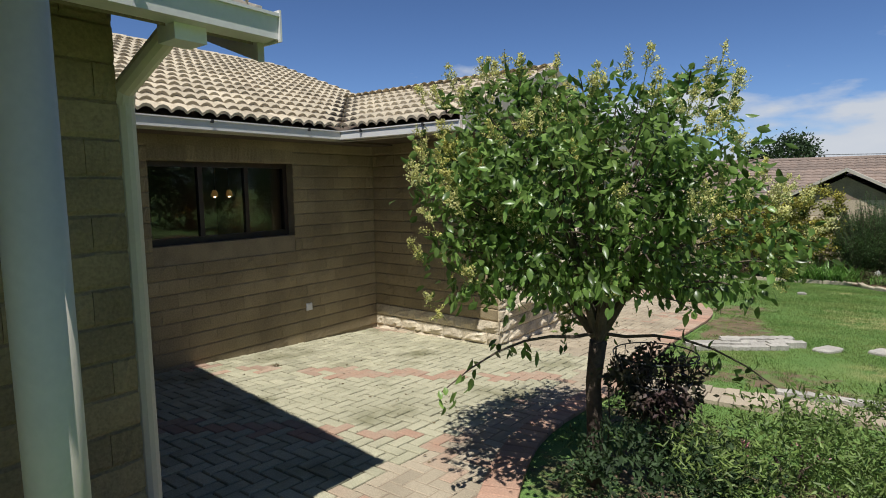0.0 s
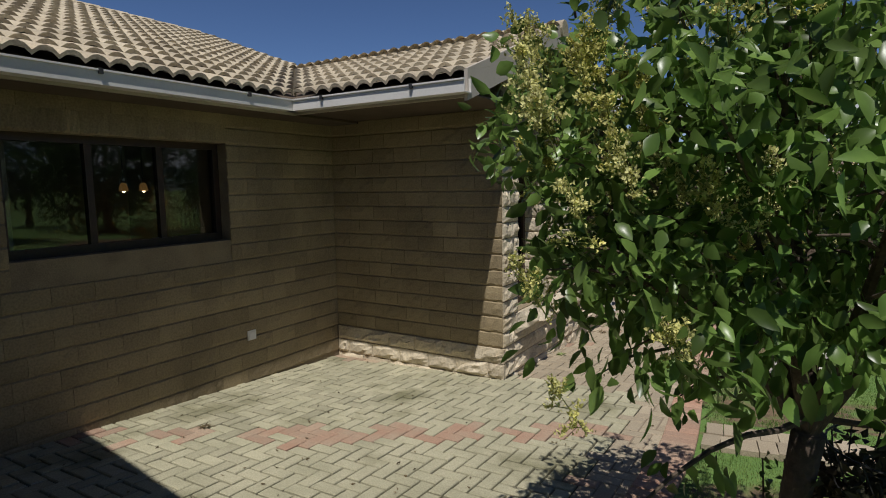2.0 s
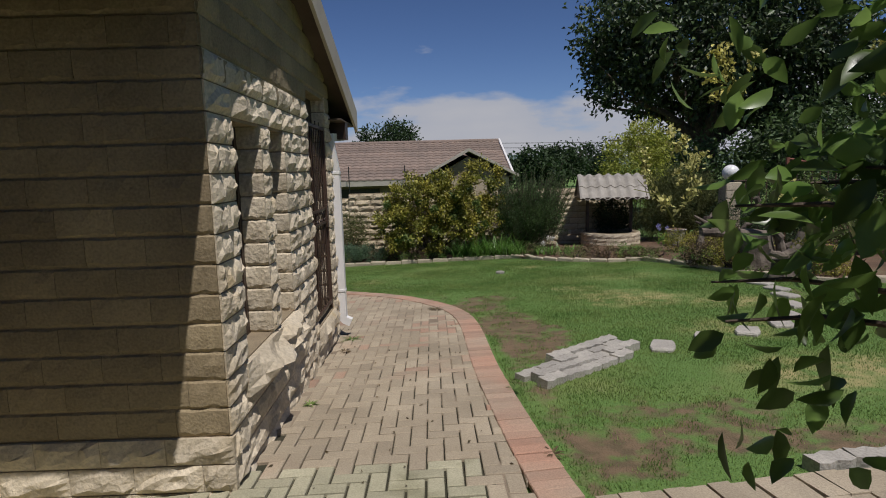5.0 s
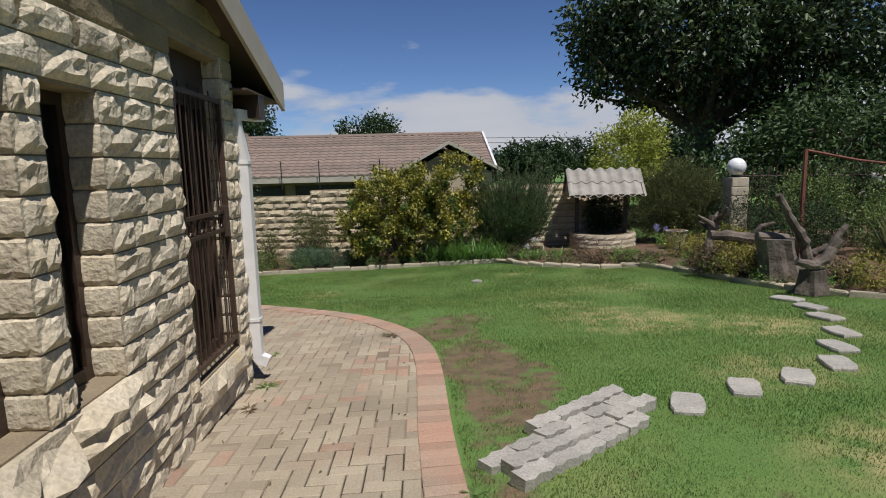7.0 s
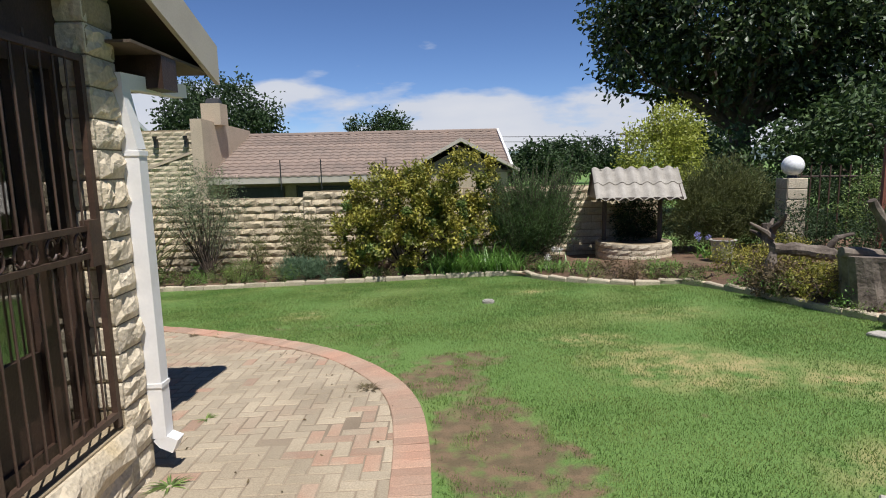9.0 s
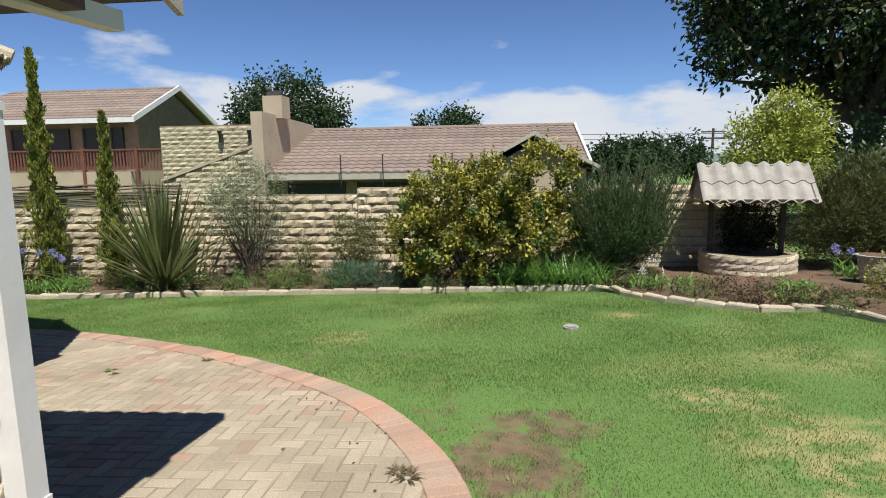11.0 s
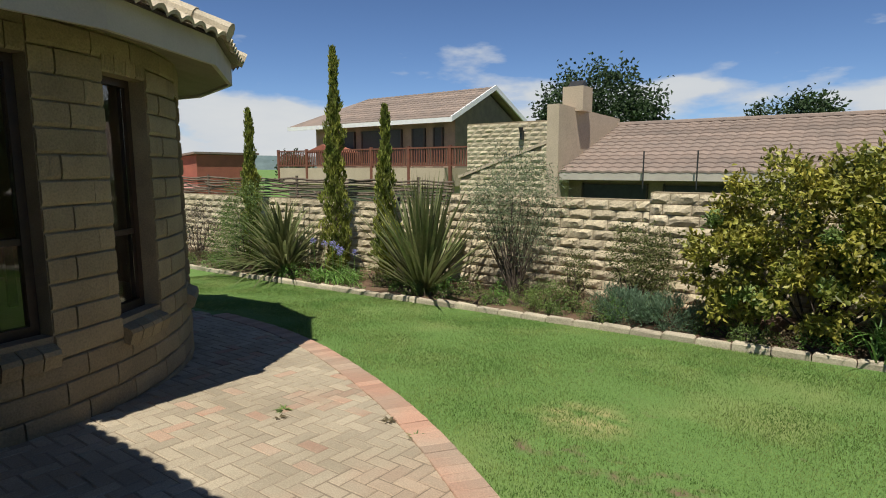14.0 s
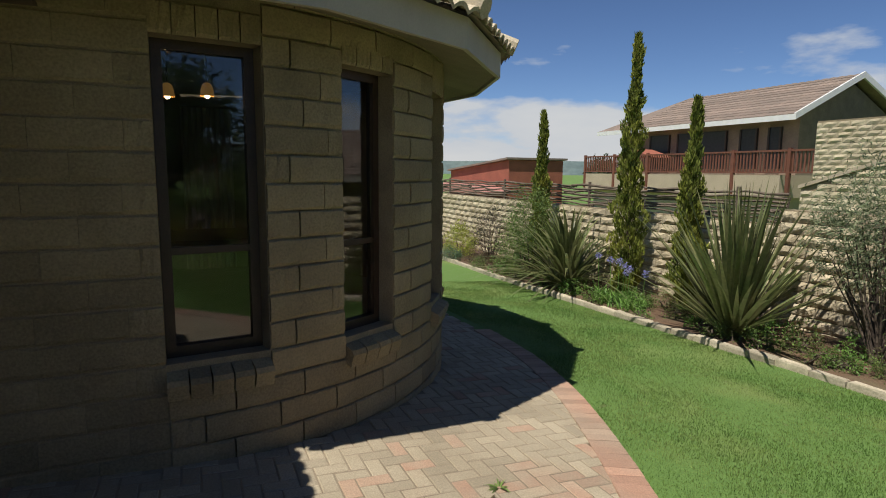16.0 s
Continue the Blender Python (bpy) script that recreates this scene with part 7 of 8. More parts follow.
tree("garden_tree", 18.0, 16.0, 1.5, [(0, 0, 3.4, 3.0, 3.0, 2.8)], 6000, 220, 0.4, 0.3, 0.16, M["leaf_deep"], "dark green tree beyond the fence", 86, 0.25, 5)
for k, (x, y, s) in enumerate(((-36, 62, 1.0), (-31, 64, 0.8), (-27, 58, 0.7), (-42, 60, 0.9), (5.5, 48, 0.8), (9.0, 55, 0.9), (13, 60, 1.0), (2.5, 52, 0.6), (18, 50, 1.2), (24, 45, 1.4), (-52, 50, 0.9), (28, 30, 1.6), (26, 16, 1.6), (24, 4, 1.5), (14, 8, 1.1), (20, -6, 1.6), (10, -12, 1.5), (0, -16, 1.5))):
    tree("garden_tree", x, y, 1.2 * s, [(0, 0, 2.7 * s, 2.3 * s, 1.8 * s, 1.7 * s), (1.3 * s, 0, 2.0 * s, 1.5 * s, 1.2 * s, 1.2 * s)], 2600, 130, 0.3, 0.34, 0.2, M["leaf_dark"], "dark green tree in the distance", 100 + k, 0.2, 3)


# ---------------------------------------------------------------- lawn blades
def lawn_blades(count):
    rng = np.random.default_rng(99)
    x, y = rng.uniform(-13.0, 4.2, count), rng.uniform(3.5, 16.5, count)
    top = np.interp(x, KX, KY)
    ex = np.interp(y, EDGE_YS, EDGE_XS)
    low = np.interp(x, [e[0] for e in EDGE_FINE][::-1], [e[1] for e in EDGE_FINE][::-1])
    ok = (y < top - 0.05) & np.where(x < -3.0, y > low + 0.03, x > ex + 0.03) & (y > 3.4)
    b = np.zeros(len(x))
    for cx, cy, rx, ry, s in BARE:
        d = ((x - cx) / rx) ** 2 + ((y - cy) / ry) ** 2
        b = np.maximum(b, s * (1 - np.clip((d - 0.3) / 1.0, 0, 1)))
    for cx, cy, rx, ry, s in DRY:
        d = ((x - cx) / rx) ** 2 + ((y - cy) / ry) ** 2
        b = np.maximum(b, 0.34 * s * (1 - np.clip((d - 0.1) / 1.2, 0, 1)))
    b = np.clip(b * (1 + 0.7 * np.sin(7 * x + 3 * np.sin(5 * y)) * np.sin(6 * y + 2 * np.sin(4 * x)) + 0.5 * np.sin(23 * x + 2 * np.sin(17 * y)) * np.sin(21 * y)), 0, 1)
    ok &= rng.random(len(x)) > b * 1.3
    x, y = x[ok], y[ok]
    n = len(x)
    z = 0.0241 * x - 0.05445 * y + 0.0534 - 0.024
    a = rng.random(n) * 2 * np.pi
    h = rng.uniform(0.010, 0.026, n)
    w = rng.uniform(0.0018, 0.0036, n)
    lean = rng.uniform(0, 0.8, n) * h
    la = rng.random(n) * 2 * np.pi
    p = np.stack([x, y, z], 1)
    s = np.stack([np.cos(a) * w, np.sin(a) * w, 0 * a], 1)
    tip = p + np.stack([np.cos(la) * lean, np.sin(la) * lean, h], 1)
    v = np.stack([p - s, p + s, tip], 1).reshape(-1, 3)
    me = bpy.data.meshes.new("lawn_grass")
    me.vertices.add(len(v)), me.loops.add(3 * n), me.polygons.add(n)
    me.vertices.foreach_set("co", v.astype(np.float32).ravel())
    me.loops.foreach_set("vertex_index", np.arange(3 * n, dtype=np.int32))
    me.polygons.foreach_set("loop_start", np.arange(0, 3 * n, 3, dtype=np.int32))
    me.update(calc_edges=True)
    me.materials.append(M["blade"])
    tagged(new("lawn_grass", me), "short mown green lawn grass", "grass", "", "stuff")


lawn_blades(1650000)


# ---------------------------------------------------------------- weeds in the joints, litter on the paving
def weed(x, y, s, seed, mat, label):
    rng = np.random.default_rng(seed)
    z = level(x, y) + 0.01
    t = thing("weed", (x, y, z), label, "weed", "weeds in the paving")
    n = 26
    a = rng.random(n) * 2 * np.pi
    base = np.stack([np.cos(a) * 0.01, np.sin(a) * 0.01, 0 * a], 1)
    way = np.stack([np.cos(a), np.sin(a), 0.25 + 0.5 * rng.random(n)], 1)
    part("foliage", blades("foliage", base, way, s * (0.5 + 0.7 * rng.random(n)), 0.012, 0.3, mat, rng, 3), None, t)


for k, (x, y, s) in enumerate(((-2.56, 10.31, 0.08), (-4.48, 12.36, 0.06), (-5.45, 12.02, 0.05), (-3.42, 8.85, 0.12), (-2.5, 10.25, 0.09), (-3.6, 9.8, 0.07), (-4.8, 12.45, 0.06), (-5.56, 12.14, 0.07), (-3.42, 8.35, 0.09), (-3.45, 6.9, 0.06), (-1.9, 5.9, 0.06), (-1.95, 7.0, 0.07), (-4.93, 3.5, 0.05))):
    weed(x, y, s, 1200 + k, M["leaf_dry"] if k % 2 == 0 else M["leaf_mid"], "small dry weed growing in a paving joint" if k % 2 == 0 else "small green weed growing in a paving joint")
rg = np.random.default_rng(77)
n = 260
q = np.stack([rg.uniform(-5.4, -2.1, n), rg.uniform(2.5, 13.0, n), np.zeros(n)], 1)
q = q[(q[:, 0] < np.interp(q[:, 1], EDGE_YS, EDGE_XS) - 0.05) & ((q[:, 1] < 5.6) | (q[:, 0] > XC + 0.05)) & ((q[:, 1] < 9.0) | (q[:, 0] > -5.6))]
q[:, 2] = 0.0241 * q[:, 0] - 0.05445 * q[:, 1] + 0.0534 + 0.02
flat = rings(rg, len(q)) * [1, 1, 0.05]
tagged(new("leaf_litter", leaves("leaf_litter", q, flat, 0.03, 0.014, M["leaf_dry"], rg, 0.0, 0.1)), "scattered dry leaf litter on the paving", "litter", "", "stuff")


# ---------------------------------------------------------------- neighbours and distance
def far_roof(name, parent, x0, x1, y0, z0, y1, z1, step=0.33, row=0.34):
    """A tiled slope seen from afar: rolled tiles, each course stepping down over the next."""
    cols, rows = int((x1 - x0) / step), int(math.hypot(y1 - y0, z1 - z0) / row)
    g = Geo()
    nu = cols * 4
    for r in range(rows):
        vs = []
        for t in (r / rows, (r + 1.02) / rows):
            lift = 0.035 if t == r / rows else 0.0
            for i in range(nu + 1):
                vs.append((x0 + (x1 - x0) * i / nu, y0 + (y1 - y0) * t, z0 + (z1 - z0) * t + lift + 0.03 * abs(math.sin(math.pi * i / 4))))
        vs += [(x, y, z - 0.05) for x, y, z in vs[:nu + 1]]
        k = nu + 1
        fs = [(i, i + 1, k + i + 1, k + i) for i in range(nu)] + [(i + 1, i, 2 * k + i, 2 * k + i + 1) for i in range(nu)]
        g.add(vs, fs)
    ob = new("tiling", raw_mesh("tiling", g.v, g.f, M["tile_red"]))
    ob.parent = parent
    return tagged(ob, "", "", "", "stuff")


def neighbour_house():
    h = thing("house", (0, 0, 0), "single-storey house with a brown tiled roof and chimney", "house")
    part("wall", Geo().box((-9.6, 25.6, -1.5), (0.4, 33.0, 0.85)), M["plaster_dark"], h)
    part("fascia", Geo().box((-9.35, 24.86, 0.70), (-2.8, 24.92, 0.90)), M["fascia"], h)
    part("soffit", Geo().box((-9.35, 24.92, 0.72), (0.5, 25.65, 0.76)), M["dark_wood"], h)
    r = part("roof", Geo().prism([(24.9, 0.84), (29.6, 2.44), (34.3, 0.84), (34.3, 0.76), (29.6, 2.36), (24.9, 0.76)], -9.4, 0.62, "x"), M["plaster_dark"], h)
    far_roof("tiling", r, -9.4, 0.62, 24.85, 0.9, 29.6, 2.48)
    part("ridge_tiles", Geo().tube([(-9.4, 29.6, 2.50), (0.65, 29.6, 2.50)], 0.10, 8), M["tile_red"], h)
    part("verge", Geo().prism([(24.85, 0.80), (24.85, 1.0), (29.6, 2.60), (34.3, 1.0), (34.3, 0.8), (29.6, 2.40)], 0.62, 0.70, "x"), M["white"], h)
    # small gable over the entrance
    part("gable_wall", Geo().prism([(-2.6, 0.9), (0.4, 0.9), (-1.1, 1.72)], 24.5, 24.6, "y"), M["plaster_dark"], h)
    part("gable_wall", Geo().box((-2.6, 24.5, -1.5), (0.4, 24.6, 0.9)), M["plaster"], h)
    part("gable_roof", Geo().prism([(-2.95, 0.92), (-1.1, 1.90), (0.75, 0.92), (0.75, 1.02), (-1.1, 2.02), (-2.95, 1.02)], 24.2, 27.5, "y"), M["fascia"], h)
    # parapet wall and chimney
    part("parapet", Geo().prism([(24.8, -1.5), (24.8, 2.82), (27.6, 2.76), (29.7, 2.72), (29.7, -1.5)], -9.75, -9.38, "x"), M["plaster"], h)
    ch = part("chimney", Geo().box((-9.80, 25.9, 2.7), (-9.15, 26.6, 3.42)), M["plaster"], h)
    part("cowl", Geo().prism([(26.0, 3.42), (26.5, 3.42), (26.25, 3.62)], -9.7, -9.25, "x"), M["dark_metal"], ch)
    for x0, x1 in ((-8.9, -7.1), (-6.6, -4.6)):
        w = part("window", Geo().box((x0, 25.55, -0.3), (x1, 25.6, 0.56)), M["dark_metal"], h)
        for e in (x0 - 0.05, x1):
            part("frame", Geo().box((e, 25.53, -0.36), (e + 0.05, 25.6, 0.6)), M["dark_wood"], w)
    for x in (-6.9, -5.6, -3.5):
        part("fence_rod", Geo().tube([(x, 24.6, 0.5), (x, 24.6, 1.45)], 0.02, 5), M["dark_metal"], h)


neighbour_house()


def stone_panel(name, x0, x1, y, top, foot, label, slope=0.0):
    """A wall of rock-faced blocks, its top rising by slope from left to right."""
    g = Geo().prism([(x0, foot), (x1, foot), (x1, top + slope * (x1 - x0)), (x0, top)], y + 0.02, y + 0.3, "y")
    w = setting(name, g, M["mortar"], label, "wall")
    rocks = [rock_mesh(s + 600, 0.42, 0.16, 0.055, M["boundary_far"], 3, 2) for s in range(5)]
    joined = Geo()
    for u, v, l in courses(x0, x1, foot, top + slope * (x1 - x0), [], 0.44, 41, 0.172):
        if v + 0.17 > top + slope * (u - x0) + 0.06:
            continue
        me = rnd.choice(rocks)
        m = TO_MY(y) @ Matrix.Translation((u, 0, v)) @ Matrix.Diagonal(((l - 0.012) / 0.42, 1, 1, 1))
        joined.add([tuple(m @ Vector(p.co)) for p in me.vertices], [tuple(p.vertices) for p in me.polygons])
    ob = new("rock_blocks", raw_mesh("rock_blocks", joined.v, joined.f, M["boundary_far"]))
    ob.parent = w
    tagged(ob, "", "", "", "stuff")
    return w


tall = stone_panel("stone_wall_far", -15.6, -9.8, 29.4, 2.80, -1.2, "tall rock-faced stone wall of the neighbouring house")
stone_panel("stone_wall_stair", -12.8, -9.4, 24.85, 0.70, -1.4, "stone stair wall with a rising coping", 0.33)
setting("stair_coping", Geo().prism([(-12.85, 0.70), (-9.4, 1.84), (-9.4, 1.93), (-12.85, 0.79)], 24.81, 25.2, "y"), M["plaster"], "pale coping along the stair wall", "coping")
for x in (-13.0, -11.8):
    w = thing("wall_lamp", (x, 29.3, 2.35), "small dark wall lamp on the stone wall", "lamp", "wall lamps")
    part("bracket", Geo().box((-0.06, -0.1, -0.25), (0.06, 0.05, 0.1)), M["dark_metal"], w)
    part("shade", Geo().tube([(0, -0.12, 0.0), (0, -0.12, 0.2)], [0.05, 0.1], 8), M["dark_metal"], w)


def two_storey_house():
    h = thing("house", (0, 0, 0), "two-storey house with brown tiled roof and railed balcony", "house")
    part("wall", Geo().box((-33.0, 36.6, -1.5), (-21.3, 44.0, 3.75)), M["plaster_dark"], h)
    part("gable_wall", Geo().prism([(36.6, 3.75), (43.9, 3.75), (40.2, 5.5)], -21.5, -21.3, "x"), M["plaster_dark"], h)
    r = part("roof", Geo().prism([(35.7, 3.72), (40.2, 5.82), (44.8, 3.72), (44.8, 3.62), (40.2, 5.72), (35.7, 3.62)], -31.5, -20.9, "x"), M["plaster_dark"], h)
    far_roof("tiling", r, -31.5, -20.9, 35.65, 3.80, 40.2, 5.90, 0.4, 0.4)
    hip = Geo().add([(-31.5, 35.65, 3.8), (-31.5, 40.2, 5.9), (-34.8, 35.65, 3.8)], [(0, 1, 2)]).add([(-31.5, 44.8, 3.8), (-31.5, 40.2, 5.9), (-34.8, 35.65, 3.8), (-34.8, 44.8, 3.8)], [(0, 1, 2, 3)])
    part("roof_hip", hip, M["tile_red"], h)
    part("fascia", Geo().box((-34.8, 35.6, 3.55), (-20.9, 35.66, 3.80)), M["white"], h)
    part("verge", Geo().prism([(35.6, 3.55), (35.6, 3.85), (40.2, 6.0), (44.9, 3.85), (44.9, 3.55), (40.2, 5.7)], -20.9, -20.8, "x"), M["white"], h)
    for x0, x1 in ((-30.8, -29.2), (-28.6, -25.2), (-24.4, -23.4), (-22.8, -22.1)):
        w = part("window", Geo().box((x0, 36.5, 1.35), (x1, 36.6, 3.35)), M["dark_metal"], h)
        for e in (x0, x1 - 0.1):
            part("frame", Geo().box((e, 36.46, 1.35), (e + 0.1, 36.5, 3.35)), M["dark_wood"], w)
    # balcony
    part("balcony_slab", Geo().box((-33.6, 33.8, 0.05), (-20.0, 36.6, 1.05)), M["plaster"], h)
    part("balcony_wall", Geo().box((-33.2, 34.3, -1.5), (-20.2, 36.6, 0.05)), M["plaster"], h)
    rail = thing("balcony_railing", (-33.6, 33.8, 1.05), "red-brown painted timber balcony railing", "railing")
    length = 19.6
    part("top_rail", Geo().box((0, -0.06, 1.0), (length, 0.06, 1.08)).box((0, -0.04, 0.08), (length, 0.04, 0.15)), M["rail"], rail)
    for k in range(int(length / 0.17)):
        part("baluster", Geo().box((k * 0.17, -0.02, 0.15), (k * 0.17 + 0.07, 0.02, 1.0)), M["rail"], rail)
    for k in range(8):
        part("post", Geo().box((k * 2.78, -0.07, -0.9), (k * 2.78 + 0.15, 0.07, 1.15)), M["rail"], rail)
    u = thing("patio_umbrella", (-30.0, 35.2, 1.05), "orange patio cover on the balcony", "umbrella")
    part("canopy", Geo().prism([(-1.7, 0.95), (0, 1.45), (1.7, 0.95)], -0.8, 0.8, "y"), M["terracotta"], u)
    part("pole", Geo().tube([(0, 0, 0), (0, 0, 1.0)], 0.05, 6), M["dark_metal"], u)


two_storey_house()


def red_house():
    h = thing("house", (-46, 33.0, level(-46, 33)), "low terracotta house with a faded red sheet roof", "house")
    part("wall", Geo().prism([(-7.0, 0), (4.0, 0), (4.0, 3.45), (-7.0, 2.6)], 0.0, 5.0, "y"), M["terracotta"], h)
    part("roof", Geo().prism([(-7.2, 2.6), (4.2, 3.5), (4.2, 3.65), (-7.2, 2.75)], -0.3, 5.3, "y"), M["tile_red"], h)
    part("porch_roof", Geo().prism([(-7.0, 0.9), (5.2, 0.9), (5.2, 1.05), (2.0, 1.5), (-7.0, 1.5)], -3.0, -0.2, "y"), M["pink_roof"], h)


red_house()


def power_pole(x, y, h):
    t = thing("power_pole", (x, y, level(x, y)), "wooden power pole with crossarms in the distance", "power pole")
    part("pole", Geo().tube([(0, 0, 0), (0, 0, h)], [0.16, 0.11], 8), M["pole"], t)
    for z in (h - 0.35, h - 0.9):
        part("crossarm", Geo().box((-1.0, -0.06, z), (1.0, 0.06, z + 0.12)), M["pole"], t)
        for s in (-0.85, -0.3, 0.3, 0.85):
            part("insulator", Geo().tube([(s, 0, z + 0.12), (s, 0, z + 0.28)], 0.05, 6), M["white"], t)


power_pole(16.1, 60, 4.75)
for z, a in ((3.3, 0.0), (3.75, 0.4)):
    c = Geo().tube([(16.1 + (46 * k / 12) - 23 + 0.0, 60 + 8 * (k / 12 - 0.5), z - 0.25 * (1 - (2 * k / 12 - 1) ** 2)) for k in range(13)], 0.025, 4)
    tagged(part("power_line", c, M["dark_metal"]), "thin power line between poles in the distance", "cable", "power lines")


def hills():
    vs, fs = [], []
    n = 120
    for k in range(n + 1):
        a = radians(-40 + 260 * k / n)
        r = 900
        h = 20 + 16 * noise.noise(Vector((k * 0.09, 0, 3))) + 26 * math.exp(-((k - 22) / 14) ** 2)
        vs += [(r * math.cos(a), r * math.sin(a), -12), (r * math.cos(a) * 1.05, r * math.sin(a) * 1.05, h)]
    for k in range(n):
        fs.append((2 * k, 2 * k + 2, 2 * k + 3, 2 * k + 1))
    tagged(new("backdrop_hills", raw_mesh("backdrop_hills", vs, fs, M["hill"], True)), "low hazy blue-green hills on the horizon", "hills", "", "structure")


hills()


# ---------------------------------------------------------------- paving, piece by piece
def inside_paving(x, y):
    if y > 9.0:
        d = math.hypot(x - BAY[0], y - BAY[1])
        if d < BAY_R and x < BAY_X:
            return False
        if y < BAY[1] and x < BAY_X:
            return False
    elif x < XC and y > YB:
        return False
    if x < XA and y < YB + 0.1:
        return False
    if y < 1.0 and x < -2.35:
        return False
    if y < 13.2 and x > -6.2:
        return x < edge_x(y) - 0.02
    return y < max((e[1] for e in EDGE_FINE if abs(e[0] - x) < 0.1), default=-99) - 0.02


def paver_mesh(name, a, b, mat, seed):
    """One paver with rounded arrises, its top at z = 0."""
    r = random.Random(seed)
    c, hx, hy = 0.005, a / 2, b / 2
    t = [r.uniform(-0.0015, 0.0015) for _ in range(4)]
    top = [(-hx + c, -hy + c, t[0]), (hx - c, -hy + c, t[1]), (hx - c, hy - c, t[2]), (-hx + c, hy - c, t[3])]
    rim = [(-hx, -hy, -0.005), (hx, -hy, -0.005), (hx, hy, -0.005), (-hx, hy, -0.005)]
    foot = [(x, y, -0.03) for x, y, _ in rim]
    fs = [(0, 1, 2, 3)] + [(4 + i, 4 + (i + 1) % 4, (i + 1) % 4, i) for i in range(4)] + [(8 + i, 8 + (i + 1) % 4, 4 + (i + 1) % 4, 4 + i) for i in range(4)]
    return raw_mesh(name, top + rim + foot, fs, mat)


TILT = Matrix.Rotation(math.atan(-0.05445), 4, "X") @ Matrix.Rotation(math.atan(-0.0241), 4, "Y")


def yard(x, y):
    """Whether a spot lies in the damp yard, where moss has settled in the joints."""
    return y + 0.9 * noise.noise(Vector((x * 0.9, y * 0.9, 17))) < 5.6 + 0.35 * (x + 5.6) and x < -2.3 or math.hypot((x + 2.9) / 0.55, (y - 6.7) / 1.3) < 1 + noise.noise(Vector((x * 2, y * 2, 4)))


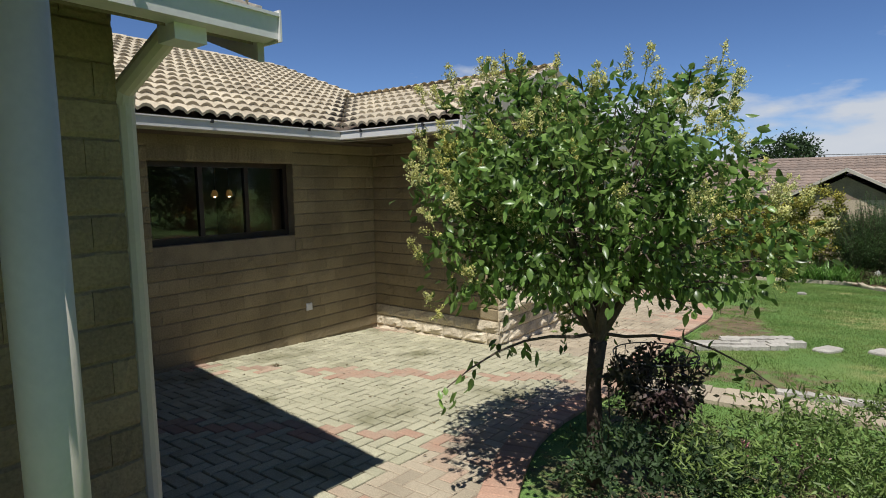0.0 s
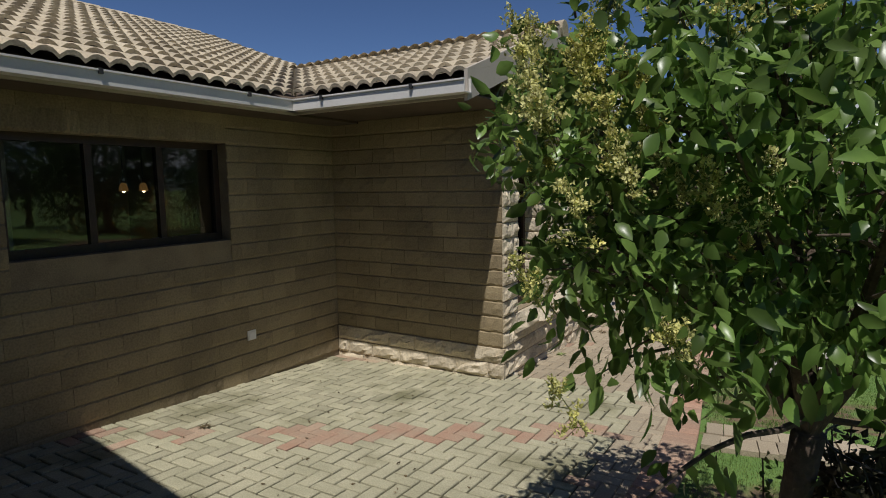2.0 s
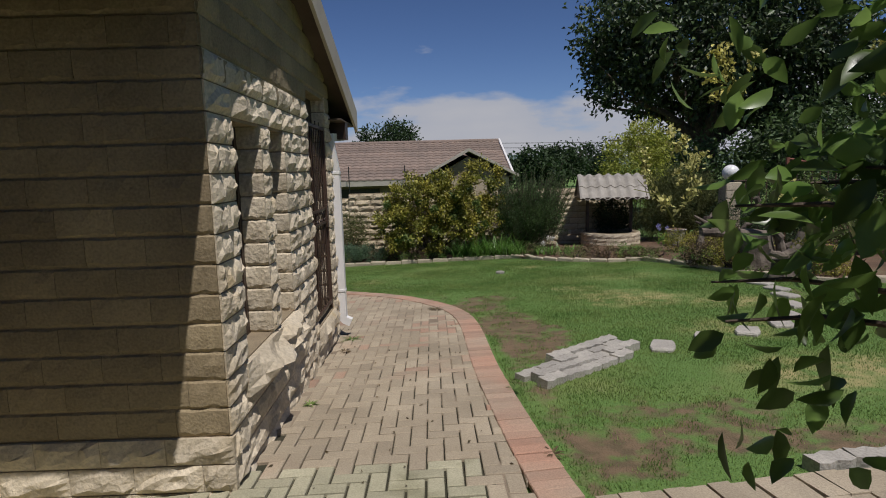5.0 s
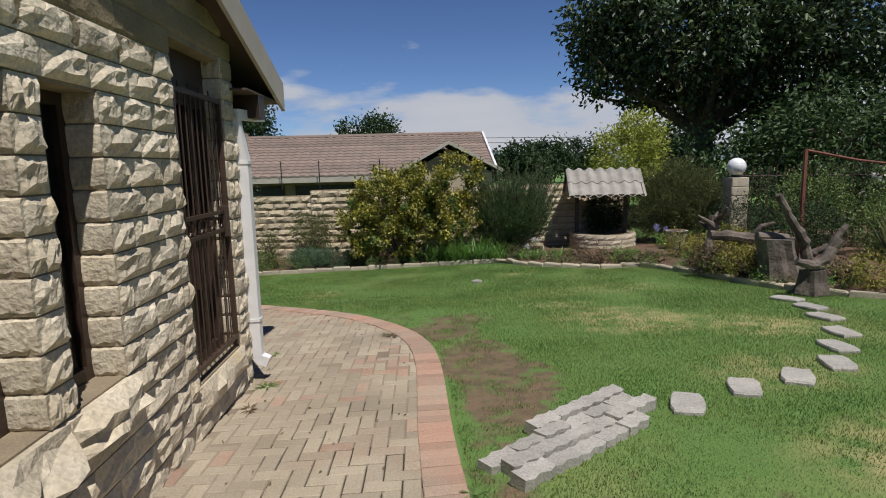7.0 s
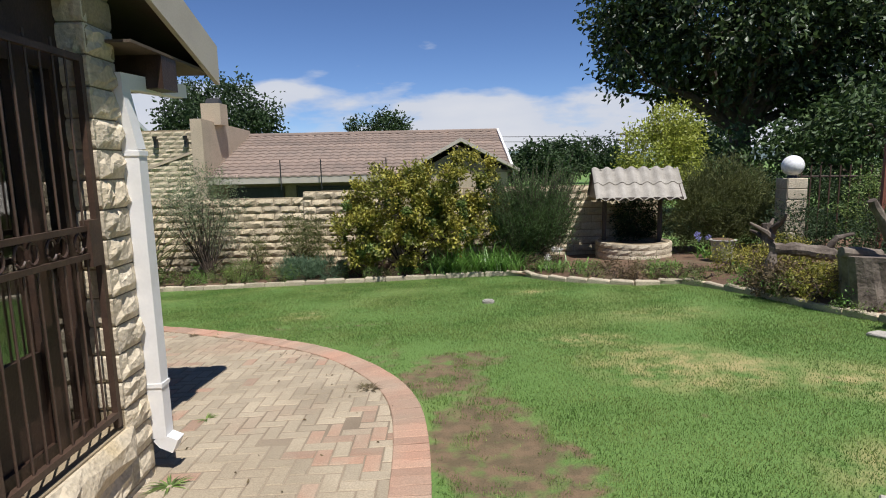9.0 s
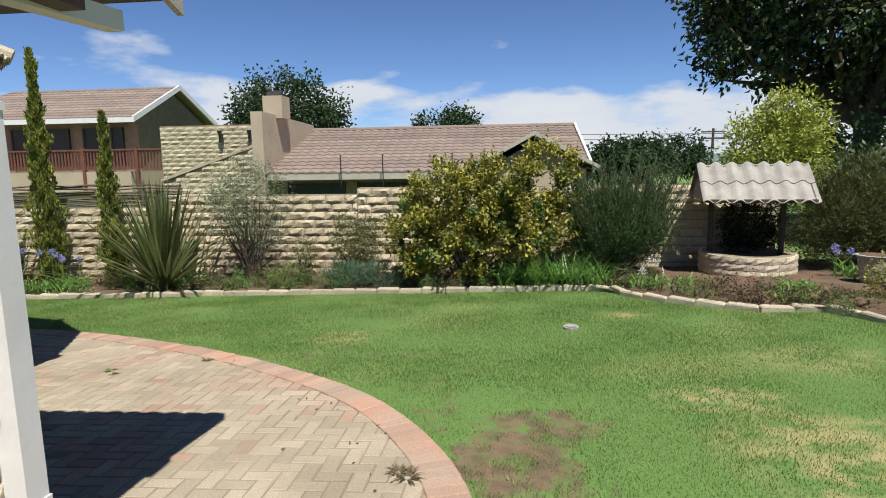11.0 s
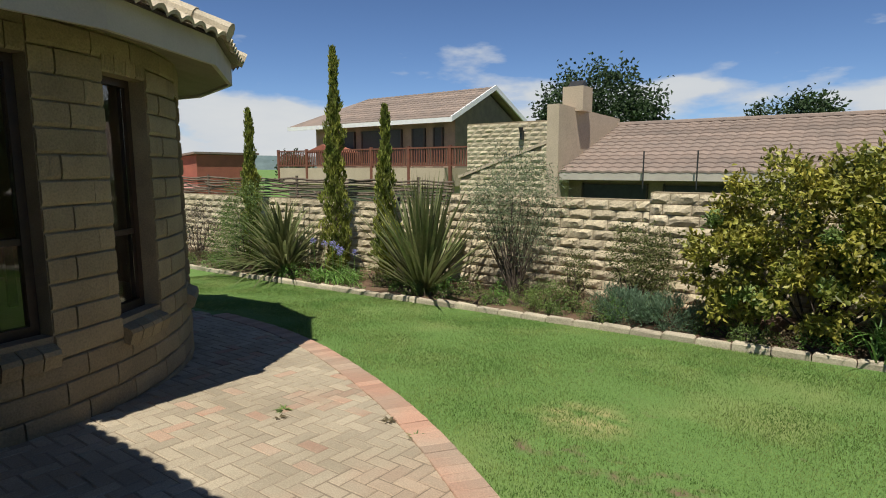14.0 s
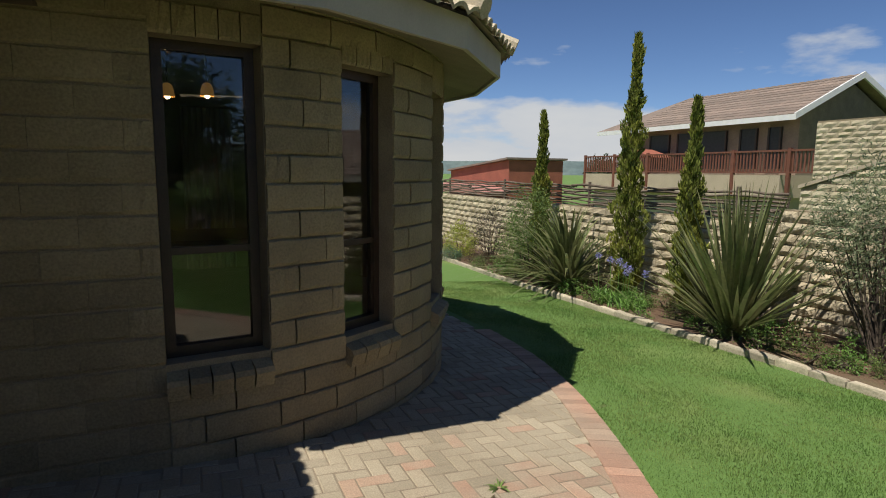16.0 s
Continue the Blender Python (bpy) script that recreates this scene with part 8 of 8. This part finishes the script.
def build_paving():
    # the sandy bed under the pavers
    bed = []
    faces = []
    step = 0.125
    index = {}
    rim = np.array(EDGE_FINE)
    for i in range(int(-14 / step), int(0 / step)):
        for j in range(int(-6 / step), int(14.5 / step)):
            x, y = (i + 0.5) * step, (j + 0.5) * step
            e = EDGE_FINE[int(np.argmin((rim[:, 0] - x) ** 2 + (rim[:, 1] - y) ** 2))]
            if (y - e[1]) * e[2] - (x - e[0]) * e[3] < 0.20 or not inside_paving(x, y):
                continue
            q = []
            for di, dj in ((0, 0), (1, 0), (1, 1), (0, 1)):
                key = (i + di, j + dj)
                if key not in index:
                    index[key] = len(bed)
                    xx, yy = key[0] * step, key[1] * step
                    bed.append((xx, yy, level(xx, yy) + (-0.008 if yard(xx, yy) else 0.0075)))
                q.append(index[key])
            faces.append(tuple(q))
    bed_mesh = raw_mesh("pavement", bed, faces, M["joint"])
    bed_mesh.materials.append(M["joint_moss"])
    bed_mesh.polygons.foreach_set("material_index", [int(yard(*bed[f[0]][:2])) for f in faces])
    pave = new("pavement", bed_mesh)
    tagged(pave, "herringbone paving of buff and red pavers with sandy joints", "paving", "", "structure")
    kinds = {key: [paver_mesh("paver", *((0.1865, 0.0865) if key == "paver_pale" else (0.192, 0.092)), M[key if key != "paver_far" else "paver"], s) for s in range(6)] for key in ("paver_far", "paver_pale", "paver_brick")}
    reds = [paver_mesh("border_paver", 0.218, 0.092, M["paver_red"], s) for s in range(4)]
    sv = {key: [[Vector(v.co) for v in m.vertices] for m in some] for key, some in kinds.items()}
    sf = [tuple(p.vertices) for p in kinds["paver_far"][0].polygons]
    joined = {"paver_far": Geo(), "paver_pale": Geo(), "paver_brick": Geo()}
    singles = 0
    # herringbone: each step of the stair lays one paver along x and one along y
    for a in range(-160, 160):
        for b in range(-80, 80):
            for turned in (0, 1):
                cx = (a * 0.1 + b * 0.2) + (0.1 if not turned else 0.05) - 5.0
                cy = (a * 0.1 - b * 0.2) + (0.05 if not turned else 0.1 + 0.1) + 5.0
                if not (-13.5 < cx < -0.5 and -2.0 < cy < 14.2):
                    continue
                e = EDGE_FINE[int(np.argmin((rim[:, 0] - cx) ** 2 + (rim[:, 1] - cy) ** 2))]
                if (cy - e[1]) * e[2] - (cx - e[0]) * e[3] < 0.14 or not inside_paving(cx, cy):
                    continue
                z = level(cx, cy) + 0.012 + rnd.uniform(-0.0025, 0.0025) + 0.004 * noise.noise(Vector((cx * 1.5, cy * 1.5, 3)))
                m = Matrix.Translation((cx, cy, z)) @ TILT @ Matrix.Rotation(rnd.uniform(-0.012, 0.012) + (math.pi / 2 if turned else 0), 4, "Z")
                k = rnd.randrange(6)
                band = min(abs(cy - (4.45 + 0.62 * (cx + 3.1))), abs(cy - (2.6 + 0.62 * (cx + 3.1)))) if cy < 5.8 else 9.0
                tint = noise.noise(Vector((cx * 0.8, cy * 0.8, 23)))
                look_of = "paver_brick" if rnd.random() < (0.75 * smoothstep(0.24, 0.05, band) if yard(cx, cy) else 0.06 + 0.35 * smoothstep(0.15, 0.45, tint)) else "paver_pale" if yard(cx, cy) and cy < 5.9 else "paver_far"
                if singles < 300 and 2.6 < cy < 5.2 and -4.2 < cx < -2.0:
                    ob = new("paver", kinds[look_of][k])
                    ob.parent = pave
                    ob.matrix_local = m
                    singles += 1
                else:
                    joined[look_of].add([tuple(m @ p) for p in sv[look_of][k]], sf)
    for key, geo in joined.items():
        rest = new("pavers", raw_mesh("pavers", geo.v, geo.f, M[key]))
        rest.parent = pave
        tagged(rest, "", "", "", "stuff")
    # red header course along the lawn
    for x, y, wx, wy in EDGE_FINE:
        if y < -1.0 or x < -9:
            continue
        ox, oy = x - wy * 0.11, y + wx * 0.11
        ob = new("border_paver", rnd.choice(reds))
        ob.parent = pave
        ob.matrix_local = Matrix.Translation((ox, oy, level(ox, oy) + 0.0215 + rnd.uniform(-0.003, 0.003))) @ TILT @ Matrix.Rotation(math.atan2(wy, wx) + math.pi / 2 + rnd.uniform(-0.02, 0.02), 4, "Z")


build_paving()
